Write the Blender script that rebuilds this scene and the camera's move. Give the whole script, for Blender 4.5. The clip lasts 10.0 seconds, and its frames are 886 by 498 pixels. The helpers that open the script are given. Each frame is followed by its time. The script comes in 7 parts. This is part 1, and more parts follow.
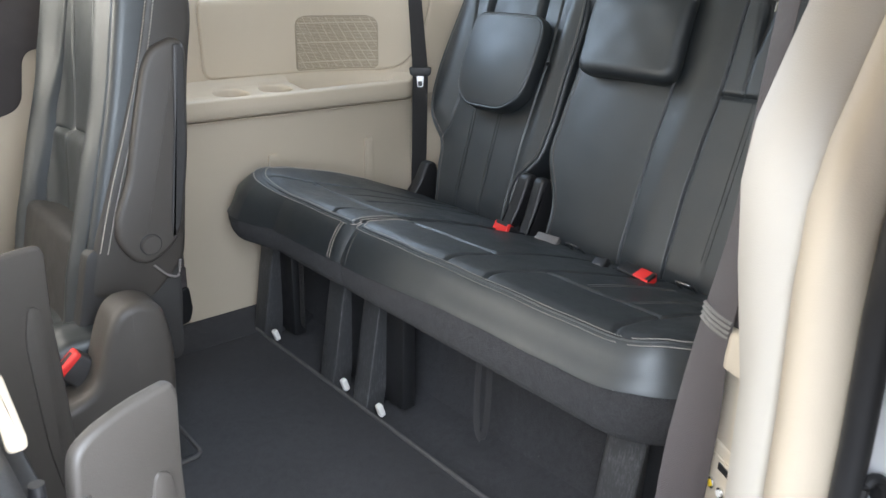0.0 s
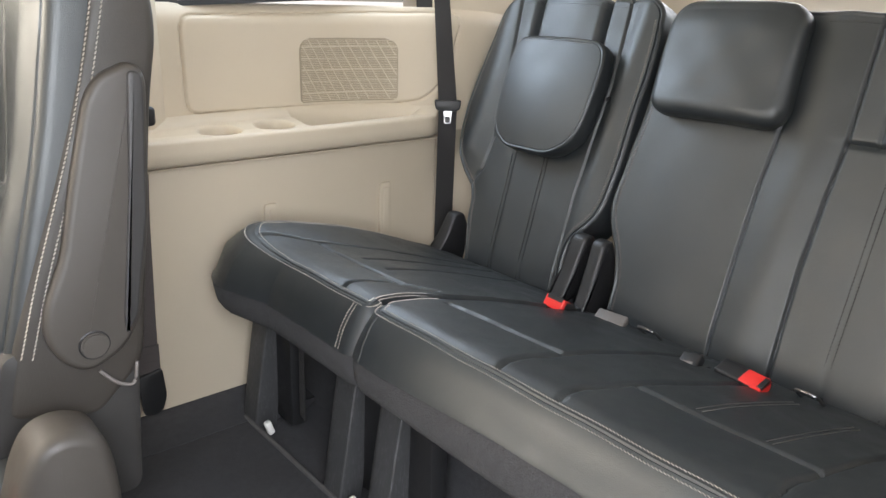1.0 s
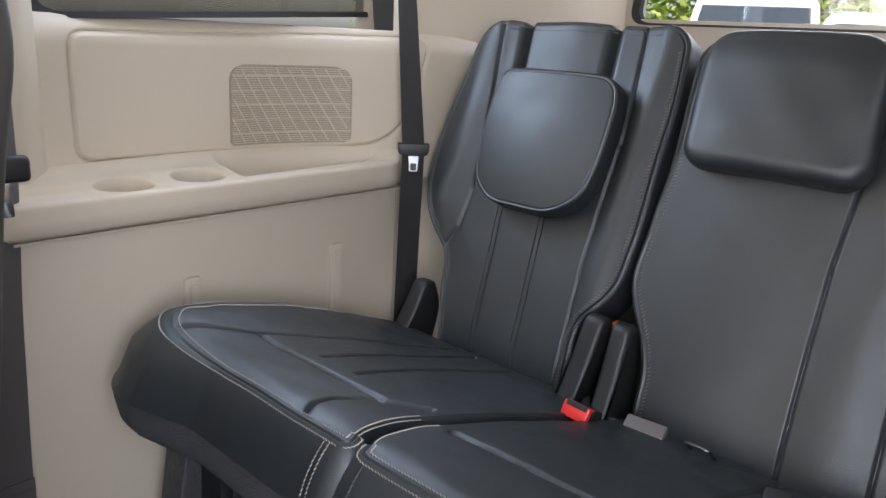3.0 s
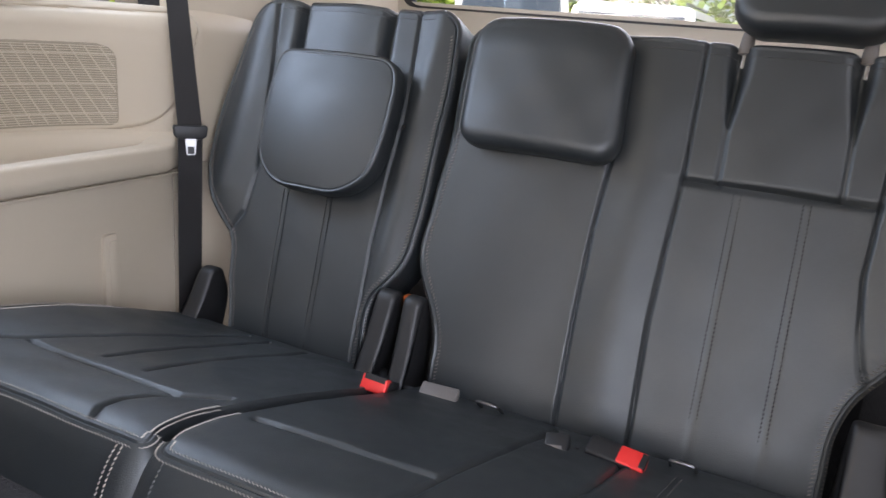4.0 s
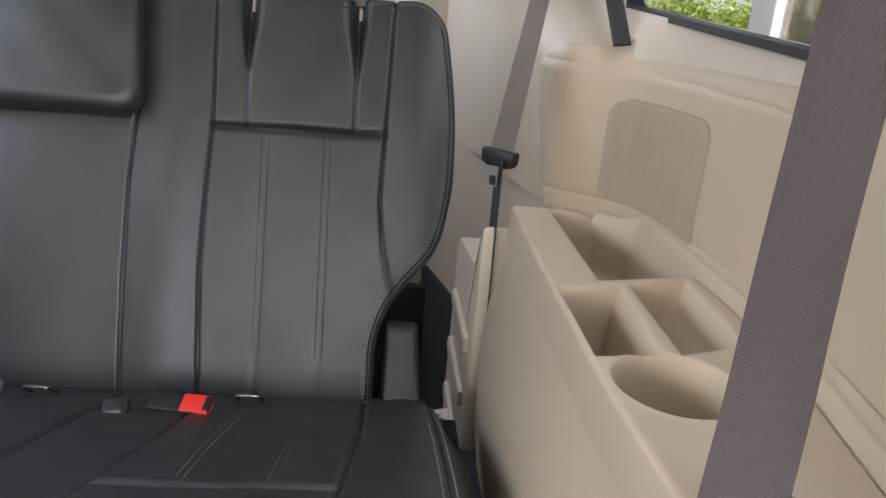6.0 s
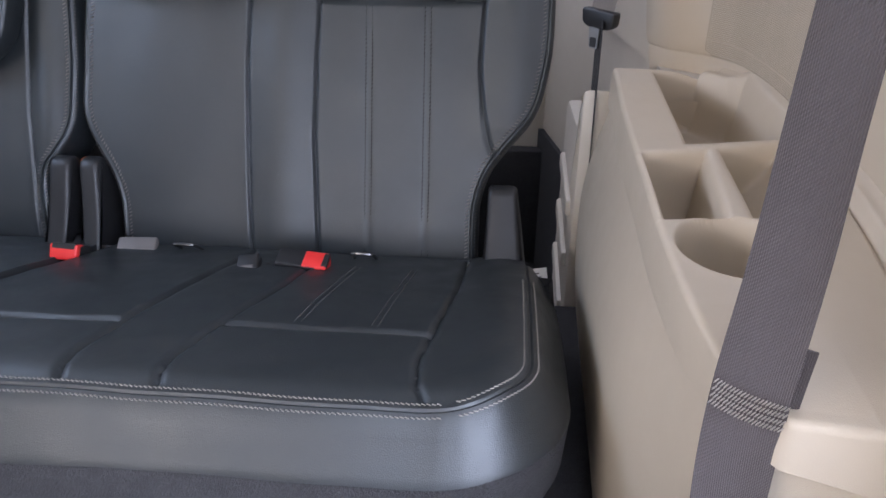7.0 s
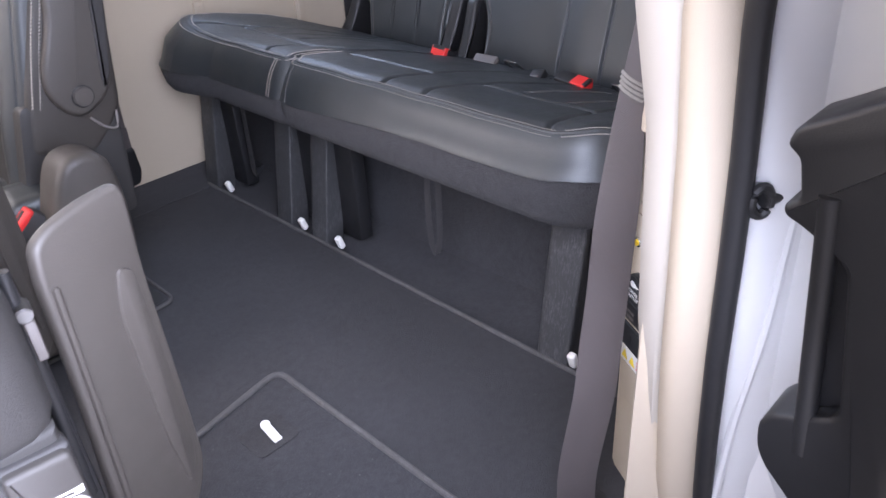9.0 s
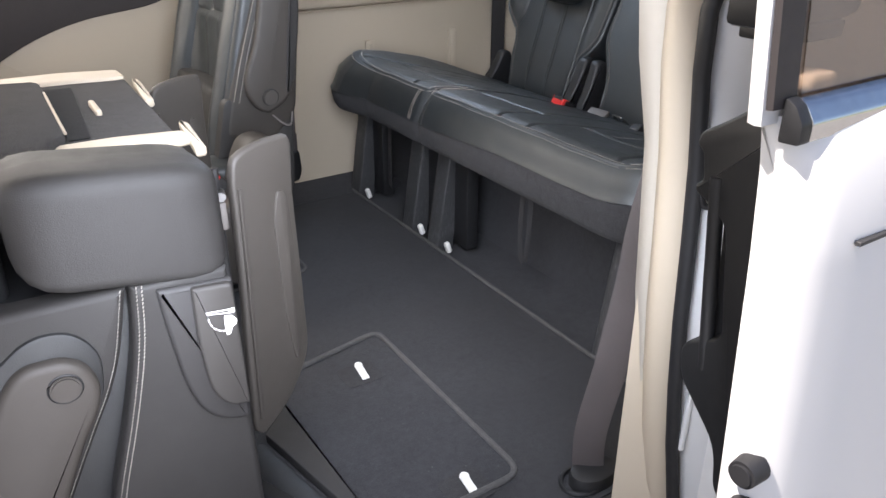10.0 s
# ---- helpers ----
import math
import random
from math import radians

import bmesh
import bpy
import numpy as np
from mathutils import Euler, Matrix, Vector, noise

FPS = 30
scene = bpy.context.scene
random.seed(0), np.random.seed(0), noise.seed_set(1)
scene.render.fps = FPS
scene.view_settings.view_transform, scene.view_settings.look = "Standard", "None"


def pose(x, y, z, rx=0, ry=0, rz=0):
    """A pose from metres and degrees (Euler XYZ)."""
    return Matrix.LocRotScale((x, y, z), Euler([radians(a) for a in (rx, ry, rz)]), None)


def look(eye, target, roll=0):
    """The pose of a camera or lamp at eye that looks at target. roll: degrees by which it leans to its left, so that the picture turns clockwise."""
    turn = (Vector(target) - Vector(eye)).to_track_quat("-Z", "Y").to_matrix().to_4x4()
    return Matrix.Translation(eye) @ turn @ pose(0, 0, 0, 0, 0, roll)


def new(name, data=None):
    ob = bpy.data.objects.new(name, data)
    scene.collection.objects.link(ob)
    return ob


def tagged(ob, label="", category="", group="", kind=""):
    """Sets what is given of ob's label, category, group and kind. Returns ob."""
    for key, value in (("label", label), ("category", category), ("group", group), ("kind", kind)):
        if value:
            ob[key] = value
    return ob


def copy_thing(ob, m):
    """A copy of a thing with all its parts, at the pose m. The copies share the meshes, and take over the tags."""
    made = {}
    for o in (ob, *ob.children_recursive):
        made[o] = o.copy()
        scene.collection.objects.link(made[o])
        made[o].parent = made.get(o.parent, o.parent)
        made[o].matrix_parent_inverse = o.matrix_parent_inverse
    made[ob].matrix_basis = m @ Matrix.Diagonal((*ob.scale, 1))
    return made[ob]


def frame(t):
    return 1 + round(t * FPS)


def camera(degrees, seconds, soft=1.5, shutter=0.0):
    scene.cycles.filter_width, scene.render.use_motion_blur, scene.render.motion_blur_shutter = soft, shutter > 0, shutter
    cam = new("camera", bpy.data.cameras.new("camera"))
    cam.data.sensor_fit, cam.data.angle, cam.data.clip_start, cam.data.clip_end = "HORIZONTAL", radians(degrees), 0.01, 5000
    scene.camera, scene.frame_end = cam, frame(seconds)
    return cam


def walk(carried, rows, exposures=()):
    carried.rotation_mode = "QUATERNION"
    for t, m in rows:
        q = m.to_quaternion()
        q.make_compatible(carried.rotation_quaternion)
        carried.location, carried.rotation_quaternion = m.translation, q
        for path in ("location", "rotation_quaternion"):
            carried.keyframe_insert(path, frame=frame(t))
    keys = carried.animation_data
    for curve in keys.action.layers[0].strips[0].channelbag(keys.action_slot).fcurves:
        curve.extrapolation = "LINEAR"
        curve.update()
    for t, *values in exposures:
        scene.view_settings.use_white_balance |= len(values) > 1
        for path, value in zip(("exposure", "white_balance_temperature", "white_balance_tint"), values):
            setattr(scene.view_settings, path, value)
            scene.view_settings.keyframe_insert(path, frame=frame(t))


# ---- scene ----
cam = camera(61.7, 10.0, shutter=0.12)
EXPOSURES = [(0.0, 1.45, 6250, 12), (0.5, 1.5, 6800, 13), (1.0, 1.8, 6800, 14), (1.5, 1.9, 6650, 15), (2.0, 1.88, 6450, 17), (3.5, 1.28, 6300, 19), (4.0, 1.55, 6300, 20), (4.5, 2.0, 6400, 18), (5.0, 1.8, 6450, 19), (5.5, 1.5, 6550, 18), (7.0, 1.52, 5800, 22), (7.5, 1.95, 5650, 25), (8.0, 1.95, 5950, 31), (8.5, 1.85, 6100, 37), (9.0, 1.62, 6000, 26), (9.5, 1.5, 6200, 18), (10.0, 1.28, 6400, 17)]
PATH = [
    (0, (-0.148, 0.044, 0.892), (1.082, 1.459, 0.195), 1.0),
    (0.5, (-0.04, 0.222, 0.878), (1.202, 1.64, 0.208), 1.3),
    (1, (0.039, 0.363, 0.864), (1.278, 1.8, 0.231), 1.6),
    (1.5, (0.101, 0.478, 0.842), (1.343, 1.925, 0.239), 2.1),
    (2, (0.147, 0.578, 0.833), (1.408, 2.02, 0.261), 2.5),
    (2.2, (0.155, 0.614, 0.831), (1.44, 2.042, 0.275), 3.1),
    (3.3, (0.186, 0.705, 0.852), (1.694, 1.891, 0.286), 3.3),
    (3.5, (0.181, 0.708, 0.852), (1.757, 1.8, 0.283), 3.8),
    (4, (0.162, 0.694, 0.853), (1.902, 1.5, 0.283), 4.8),
    (4.5, (0.155, 0.665, 0.855), (2.003, 1.184, 0.293), 5.3),
    (5, (0.155, 0.637, 0.857), (2.068, 0.814, 0.302), 5.6),
    (5.5, (0.162, 0.607, 0.864), (2.08, 0.541, 0.303), 5.7),
    (5.7, (0.164, 0.594, 0.856), (2.079, 0.443, 0.3), 5.5),
    (6.8, (0.132, 0.558, 0.886), (1.921, 0.592, -0.008), 1.8),
    (7, (0.118, 0.53, 0.887), (1.858, 0.699, -0.084), 0.3),
    (7.5, (0.09, 0.426, 0.884), (1.678, 0.926, -0.225), -3.4),
    (8, (0.033, 0.287, 0.878), (1.457, 1.101, -0.266), -5.6),
    (8.5, (-0.027, 0.174, 0.867), (1.267, 1.204, -0.257), -5.6),
    (9, (-0.172, -0.021, 0.843), (1.015, 1.209, -0.196), -3.9),
    (9.5, (-0.251, -0.176, 0.851), (0.813, 1.217, -0.112), -2.5),
    (10, (-0.294, -0.309, 0.871), (0.666, 1.207, -0.013), -0.3),
]
walk(cam, [(t, look(eye, target, roll)) for t, eye, target, roll in PATH], EXPOSURES)

# ---------------------------------------------------------------- world and light
SUN_ELEVATION, SUN_FROM = 58.0, 176.0      # degrees; the compass side the sun stands on, counted from +x towards +y
world = bpy.data.worlds.new("daylight")
scene.world = world
world.use_nodes = True
sky = world.node_tree.nodes.new("ShaderNodeTexSky")
sky.sky_type = "NISHITA"
sky.sun_disc = False
sky.sun_elevation = radians(SUN_ELEVATION)
sky.sun_rotation = radians(90 - SUN_FROM)
sky.air_density, sky.dust_density, sky.ozone_density = 1.0, 2.0, 1.0
backing = world.node_tree.nodes["Background"]
backing.inputs["Strength"].default_value = 0.085
world.node_tree.links.new(sky.outputs["Color"], backing.inputs["Color"])

lamp = bpy.data.lights.new("sun", "SUN")
lamp.energy, lamp.angle, lamp.color = 5.0, radians(0.6), (1.0, 0.94, 0.85)
sun = new("sun", lamp)
sun_dir = Vector((math.cos(radians(SUN_FROM)) * math.cos(radians(SUN_ELEVATION)), math.sin(radians(SUN_FROM)) * math.cos(radians(SUN_ELEVATION)), math.sin(radians(SUN_ELEVATION))))
sun.matrix_world = look(sun_dir * 30, (0, 0, 0))


def opening_light(name, at, towards, wide, high, watts, colour, spread=180):
    """The sky's light coming in through one opening of the van."""
    a = bpy.data.lights.new(name, "AREA")
    a.shape, a.size, a.size_y, a.energy, a.color = "RECTANGLE", wide, high, watts, colour
    a.spread = radians(spread)
    new(name, a).matrix_world = look(at, towards)


PALE = (0.97, 0.98, 1.0)
opening_light("windscreen_skylight", (-1.88, 1.05, 1.0), (1.0, 1.05, 0.6), 1.5, 0.52, 3.6, (1.0, 0.93, 0.80))
opening_light("door_opening_skylight", (0.02, 0.33, 0.80), (0.42, 1.15, 0.25), 0.56, 0.80, 3.7, (0.84, 0.92, 1.0), 125)
opening_light("door_front_skylight", (-0.34, 0.10, 0.50), (-0.24, 1.2, 0.22), 0.55, 0.80, 1.15, (0.95, 0.97, 1.0), 130)
opening_light("far_door_window_skylight", (-0.18, 1.89, 1.04), (0.2, 1.0, 0.4), 0.95, 0.36, 5.0, (1.0, 0.95, 0.84))
opening_light("far_front_window_skylight", (-1.21, 1.90, 1.05), (0.1, 1.45, 0.75), 0.62, 0.36, 3.6, (1.0, 0.91, 0.74))
opening_light("far_quarter_window_skylight", (0.98, 1.885, 1.09), (0.85, 1.0, 1.0), 0.72, 0.28, 3.3, (0.66, 0.82, 1.0))
opening_light("near_quarter_window_skylight", (0.98, 0.215, 1.13), (1.05, 1.2, 0.4), 0.72, 0.18, 0.5, PALE)
opening_light("rear_window_skylight", (2.03, 1.10, 1.17), (1.2, 1.10, 0.4), 1.1, 0.16, 2.2, (0.92, 0.95, 1.0))

# ---------------------------------------------------------------- materials
class Nodes:
    """A small helper to wire one material."""

    def __init__(self, name):
        self.m = bpy.data.materials.new(name)
        self.m.use_nodes = True
        self.t = self.m.node_tree
        self.b = self.t.nodes["Principled BSDF"]
        self.out = self.t.nodes["Material Output"]
        self.pos = self.node("ShaderNodeTexCoord").outputs["Object"]
        self.uv = self.pos.node.outputs["UV"]

    def node(self, kind, **kw):
        n = self.t.nodes.new(kind)
        for k, v in kw.items():
            n.inputs[k].default_value = v
        return n

    def link(self, a, b):
        self.t.links.new(a, b)
        return b.node

    def noise(self, scale, detail=3.0, rough=0.6, src=None):
        n = self.node("ShaderNodeTexNoise", Scale=scale, Detail=detail, Roughness=rough)
        self.link(src or self.pos, n.inputs["Vector"])
        return n.outputs["Fac"]

    def voronoi(self, scale, src=None):
        n = self.node("ShaderNodeTexVoronoi", Scale=scale)
        self.link(src or self.pos, n.inputs["Vector"])
        return n.outputs["Distance"]

    def ramp(self, fac, stops):
        n = self.t.nodes.new("ShaderNodeValToRGB")
        while len(n.color_ramp.elements) < len(stops):
            n.color_ramp.elements.new(0.5)
        for e, (p, c) in zip(n.color_ramp.elements, stops):
            e.position = p
            e.color = (*c, 1) if isinstance(c, tuple) else (c, c, c, 1)
        self.link(fac, n.inputs["Fac"])
        return n.outputs["Color"]

    def math(self, op, a, b=0.0):
        n = self.t.nodes.new("ShaderNodeMath")
        n.operation = op
        for k, v in enumerate((a, b)):
            if isinstance(v, (int, float)):
                n.inputs[k].default_value = v
            else:
                self.link(v, n.inputs[k])
        return n.outputs["Value"]

    def mix(self, fac, a, b):
        n = self.t.nodes.new("ShaderNodeMix")
        n.data_type = "RGBA"
        for key, v in (("Factor", fac), ("A", a), ("B", b)):
            sock = [i for i in n.inputs if i.name == key and (i.type == "RGBA" if key != "Factor" else i.type == "VALUE")][0]
            if isinstance(v, (int, float)):
                sock.default_value = v
            elif isinstance(v, tuple):
                sock.default_value = (*v, 1)
            else:
                self.link(v, sock)
        return [o for o in n.outputs if o.type == "RGBA"][0]

    def bump(self, height, strength, distance, before=None):
        n = self.node("ShaderNodeBump", Strength=strength, Distance=distance)
        self.link(height, n.inputs["Height"])
        if before:
            self.link(before, n.inputs["Normal"])
        return n.outputs["Normal"]

    def set(self, **kw):
        for k, v in kw.items():
            sock = self.b.inputs[k.replace("_", " ")]
            if isinstance(v, (int, float)):
                sock.default_value = v
            elif isinstance(v, tuple):
                sock.default_value = (*v, 1)
            else:
                self.link(v, sock)
        return self


def leather(name, base, rough=0.42, shine=0.76):
    n = Nodes(name)
    soft = n.noise(9, 4)
    fine = n.noise(160, 3)
    tone = n.mix(soft, tuple(c * 0.82 for c in base), tuple(c * 1.2 for c in base))
    speck = n.ramp(n.voronoi(34), [(0.0, 1.0), (0.02, 1.0), (0.032, 0.0)])
    dust = n.ramp(n.noise(3.1, 5), [(0.5, 0.0), (0.8, 0.5)])
    tone = n.mix(n.math("MULTIPLY", n.math("MULTIPLY", speck, dust), 0.5), tone, (0.3, 0.3, 0.3))
    n.set(Base_Color=tone, Roughness=n.ramp(n.noise(14, 5, 0.7), [(0.3, rough - 0.07), (0.7, rough + 0.09)]))
    cells = n.voronoi(820)
    grain = n.bump(n.math("ADD", cells, n.math("MULTIPLY", fine, 0.8)), 0.32, 0.0006)
    n.set(Normal=n.bump(n.noise(26, 4, 0.55), 0.055, 0.003, grain))
    n.b.inputs["Specular IOR Level"].default_value = shine
    n.b.inputs["Specular Tint"].default_value = (0.975, 1.0, 0.995, 1)
    return n.m


def plastic(name, base, rough=0.5, grain=0.12, spread=0.1, scale=900, wear=0.0):
    n = Nodes(name)
    soft = n.noise(5, 5, 0.65)
    tone = n.mix(soft, tuple(c * (1 - spread) for c in base), tuple(min(1, c * (1 + spread)) for c in base))
    if wear:
        drawn = n.node("ShaderNodeMapping", Scale=(1.0, 1.0, 0.16), Rotation=(0.12, 0.0, 0.0))
        n.link(n.pos, drawn.inputs["Vector"])
        streak = n.math("MULTIPLY", n.noise(330, 5, 0.75, drawn.outputs["Vector"]), n.math("ADD", n.noise(11, 4, 0.7), 0.5))
        scuff = n.ramp(streak, [(0.50, 0.0), (0.80, wear)])
        tone = n.mix(scuff, tone, tuple(min(1, c * 2.2 + 0.05) for c in base))
    n.set(Base_Color=tone, Roughness=n.ramp(n.noise(26, 5, 0.7), [(0.3, rough - 0.06), (0.7, rough + 0.08)]))
    n.set(Normal=n.bump(n.voronoi(scale), grain, 0.0006, n.bump(n.noise(12, 3), 0.08, 0.003)))
    return n.m


def carpet(name, base, lint=0.5, fibre=430):
    n = Nodes(name)
    pile = n.noise(fibre, 2, 0.7)
    clump = n.noise(70, 5, 0.7)
    wide = n.noise(4.5, 5, 0.65)
    tone = n.mix(pile, tuple(c * 0.25 for c in base), tuple(c * 1.8 for c in base))
    tone = n.mix(n.ramp(wide, [(0.35, 0.0), (0.75, 0.45)]), tone, tuple(c * 1.7 for c in base))
    tone = n.mix(n.ramp(clump, [(0.35, 0.3), (0.6, 0.0)]), tone, tuple(c * 0.45 for c in base))
    speck = n.ramp(n.voronoi(58), [(0.0, 1.0), (0.045, 1.0), (0.075, 0.0)])
    here = n.ramp(n.noise(6.3, 4), [(0.45, 0.0), (0.75, 1.0)])
    tone = n.mix(n.math("MULTIPLY", n.math("MULTIPLY", speck, here), lint), tone, (0.42, 0.4, 0.38))
    n.set(Base_Color=tone, Roughness=0.95)
    n.b.inputs["Sheen Weight"].default_value = 0.05
    n.b.inputs["Sheen Roughness"].default_value = 0.6
    n.b.inputs["Specular IOR Level"].default_value = 0.15
    n.set(Normal=n.bump(n.math("ADD", pile, n.math("MULTIPLY", clump, 1.0)), 0.8, 0.003))
    return n.m


def webbing(name, base, rough=0.62):
    n = Nodes(name)
    w = n.t.nodes.new("ShaderNodeTexWave")
    w.bands_direction = "X"
    w.inputs["Scale"].default_value = 230
    w.inputs["Distortion"].default_value = 0.25
    n.link(n.uv, w.inputs["Vector"])
    v = n.t.nodes.new("ShaderNodeTexWave")
    v.bands_direction = "DIAGONAL"
    v.inputs["Scale"].default_value = 210
    n.link(n.uv, v.inputs["Vector"])
    tone = n.mix(w.outputs["Fac"], tuple(c * 0.88 for c in base), tuple(c * 1.1 for c in base))
    tone = n.mix(n.ramp(n.noise(9, 4), [(0.4, 0.0), (0.8, 0.3)]), tone, tuple(c * 1.6 for c in base))
    n.set(Base_Color=tone, Roughness=rough)
    n.b.inputs["Sheen Weight"].default_value = 0.06
    n.set(Normal=n.bump(n.math("ADD", w.outputs["Fac"], n.math("MULTIPLY", v.outputs["Fac"], 0.8)), 0.55, 0.0009))
    return n.m


def paint(name, base, rough=0.3, coat=0.6, metal=0.0):
    n = Nodes(name)
    soft = n.noise(2.5, 4)
    n.set(Base_Color=n.mix(soft, tuple(c * 0.95 for c in base), tuple(min(1, c * 1.03) for c in base)), Roughness=rough, Metallic=metal)
    n.b.inputs["Coat Weight"].default_value = coat
    n.b.inputs["Coat Roughness"].default_value = 0.08
    n.set(Normal=n.bump(n.noise(240, 2), 0.03, 0.0006))
    return n.m


def metal(name, base, rough=0.25):
    n = Nodes(name)
    n.set(Base_Color=n.mix(n.noise(60, 4), tuple(c * 0.8 for c in base), base), Metallic=1.0, Roughness=n.ramp(n.noise(90, 4), [(0.3, rough - 0.08), (0.7, rough + 0.12)]))
    return n.m


def glass(name, tint, gloss=0.02, mirror=0.025):
    n = Nodes(name)
    clear = n.t.nodes.new("ShaderNodeBsdfTransparent")
    clear.inputs["Color"].default_value = (*tint, 1)
    shine = n.node("ShaderNodeBsdfGlossy", Roughness=gloss)
    edge = n.node("ShaderNodeLayerWeight", Blend=0.5)
    fres = n.math("ADD", n.math("MULTIPLY", n.math("POWER", edge.outputs["Facing"], 5.0), 0.7), mirror)
    mixn = n.t.nodes.new("ShaderNodeMixShader")
    n.link(fres, mixn.inputs[0])
    n.link(clear.outputs[0], mixn.inputs[1])
    n.link(shine.outputs[0], mixn.inputs[2])
    n.link(mixn.outputs[0], n.out.inputs["Surface"])
    return n.m


def foliage(name, a, b):
    n = Nodes(name)
    info = n.t.nodes.new("ShaderNodeNewGeometry")
    tone = n.mix(info.outputs["Random Per Island"], a, b)
    n.set(Base_Color=tone, Roughness=0.55)
    thin = n.t.nodes.new("ShaderNodeBsdfTranslucent")
    n.link(tone, thin.inputs["Color"])
    mixn = n.t.nodes.new("ShaderNodeMixShader")
    mixn.inputs[0].default_value = 0.4
    n.link(n.b.outputs[0], mixn.inputs[1])
    n.link(thin.outputs[0], mixn.inputs[2])
    n.link(mixn.outputs[0], n.out.inputs["Surface"])
    return n.m


LEATHER = leather("black_leather", (0.0158, 0.0190, 0.0211), 0.43, 0.82)
LEATHER_DARK = leather("black_leather_piping", (0.011, 0.0115, 0.0125), 0.5)
VINYL_WARM = leather("warm_grey_vinyl", (0.034, 0.029, 0.0245), 0.5, 0.5)
VINYL = leather("grey_black_vinyl", (0.029, 0.0272, 0.026), 0.56, 0.36)
def thread(name, base):
    """Dull sewing thread."""
    m = plastic(name, base, 0.8, 0.0)
    m.node_tree.nodes["Principled BSDF"].inputs["Specular IOR Level"].default_value = 0.1
    return m


THREAD = plastic("grey_thread", (0.25, 0.22, 0.19), 0.7, 0.0)
THREAD_LIGHT = plastic("pale_thread", (0.34, 0.315, 0.28), 0.7, 0.0)
THREAD_GREY = plastic("charcoal_thread", (0.07, 0.068, 0.065), 0.7, 0.0)
THREAD_DARK = thread("dark_thread", (0.004, 0.004, 0.004))
CARPET = carpet("charcoal_carpet", (0.038, 0.0378, 0.0405))
FELT = carpet("dark_felt", (0.036, 0.035, 0.036), 0.75, 380)
FELT_GREY = carpet("grey_backing_felt", (0.085, 0.082, 0.08), 0.2, 600)
# near-black felt: the shade inside the seat back's slot, put into colour
SLOT_SHADE = carpet("slot_shade", (0.006, 0.006, 0.006), 0.0, 600)
FELT_BACK = carpet("seat_back_felt", (0.037, 0.0345, 0.0325), 0.3, 420)
COVER_GREY = plastic("warm_charcoal_plastic", (0.05, 0.044, 0.038), 0.5, 0.2, 0.1)
LEVER_GREY = plastic("warm_grey_plastic", (0.04, 0.037, 0.034), 0.5, 0.12, 0.06)
BEIGE = plastic("beige_trim_plastic", (0.49, 0.418, 0.318), 0.52, 0.16, 0.05)
PILLAR_TRIM = plastic("pale_pillar_plastic", (0.40, 0.366, 0.312), 0.52, 0.16, 0.05)
BEIGE_FABRIC = plastic("beige_headliner", (0.6, 0.55, 0.46), 0.9, 0.3, 0.05, 500)
GRILLE = plastic("beige_grille", (0.28, 0.235, 0.172), 0.6, 0.1, 0.05)
GRILLE_PALE = plastic("pale_grille", (0.37, 0.315, 0.235), 0.6, 0.1, 0.05)
GREY_TRIM = plastic("pale_grey_trim", (0.55, 0.505, 0.43), 0.5, 0.12, 0.06)
BLACK = plastic("black_plastic", (0.014, 0.014, 0.0148), 0.45, 0.15, 0.15)
CHARCOAL = plastic("charcoal_plastic", (0.03, 0.0288, 0.0285), 0.5, 0.22, 0.12, 800, 0.03)
SCUFFED = plastic("scuffed_black_plastic", (0.04, 0.04, 0.041), 0.6, 0.25, 0.2, 700, 0.75)
RUBBER = plastic("black_rubber", (0.014, 0.014, 0.0155), 0.55, 0.1, 0.2)
WHITE_PLASTIC = plastic("white_plastic", (0.72, 0.7, 0.66), 0.5, 0.05, 0.06)
RED = plastic("red_plastic", (0.72, 0.035, 0.03), 0.38, 0.03, 0.05)
GREY_PLASTIC = plastic("grey_plastic", (0.13, 0.118, 0.11), 0.5, 0.1, 0.06)
WEB_BLACK = webbing("black_webbing", (0.018, 0.0168, 0.0175))
WEB_GREY = webbing("grey_brown_webbing", (0.066, 0.054, 0.052))
# lighter copy of the grey-brown webbing: rear window light put into its colour
WEB_LIT = webbing("lit_grey_brown_webbing", (0.15, 0.132, 0.118))
PAINT = paint("white_paint", (0.76, 0.755, 0.74))
# the white body paint again, darkened so the jamb looks less brightly lit
JAMB_PAINT_DIMMED = paint("jamb_paint", (0.66, 0.665, 0.665), 0.4, 0.3)
CHROME = metal("bright_chrome", (0.75, 0.74, 0.72), 0.16)
STEEL = metal("dull_steel", (0.5, 0.5, 0.49), 0.36)
STEEL_DARK = metal("dark_steel", (0.2, 0.2, 0.2), 0.34)
GLASS = glass("tinted_glass", (0.93, 0.95, 0.94))
GLASS_DARK = glass("dark_tinted_glass", (0.5, 0.5, 0.48))

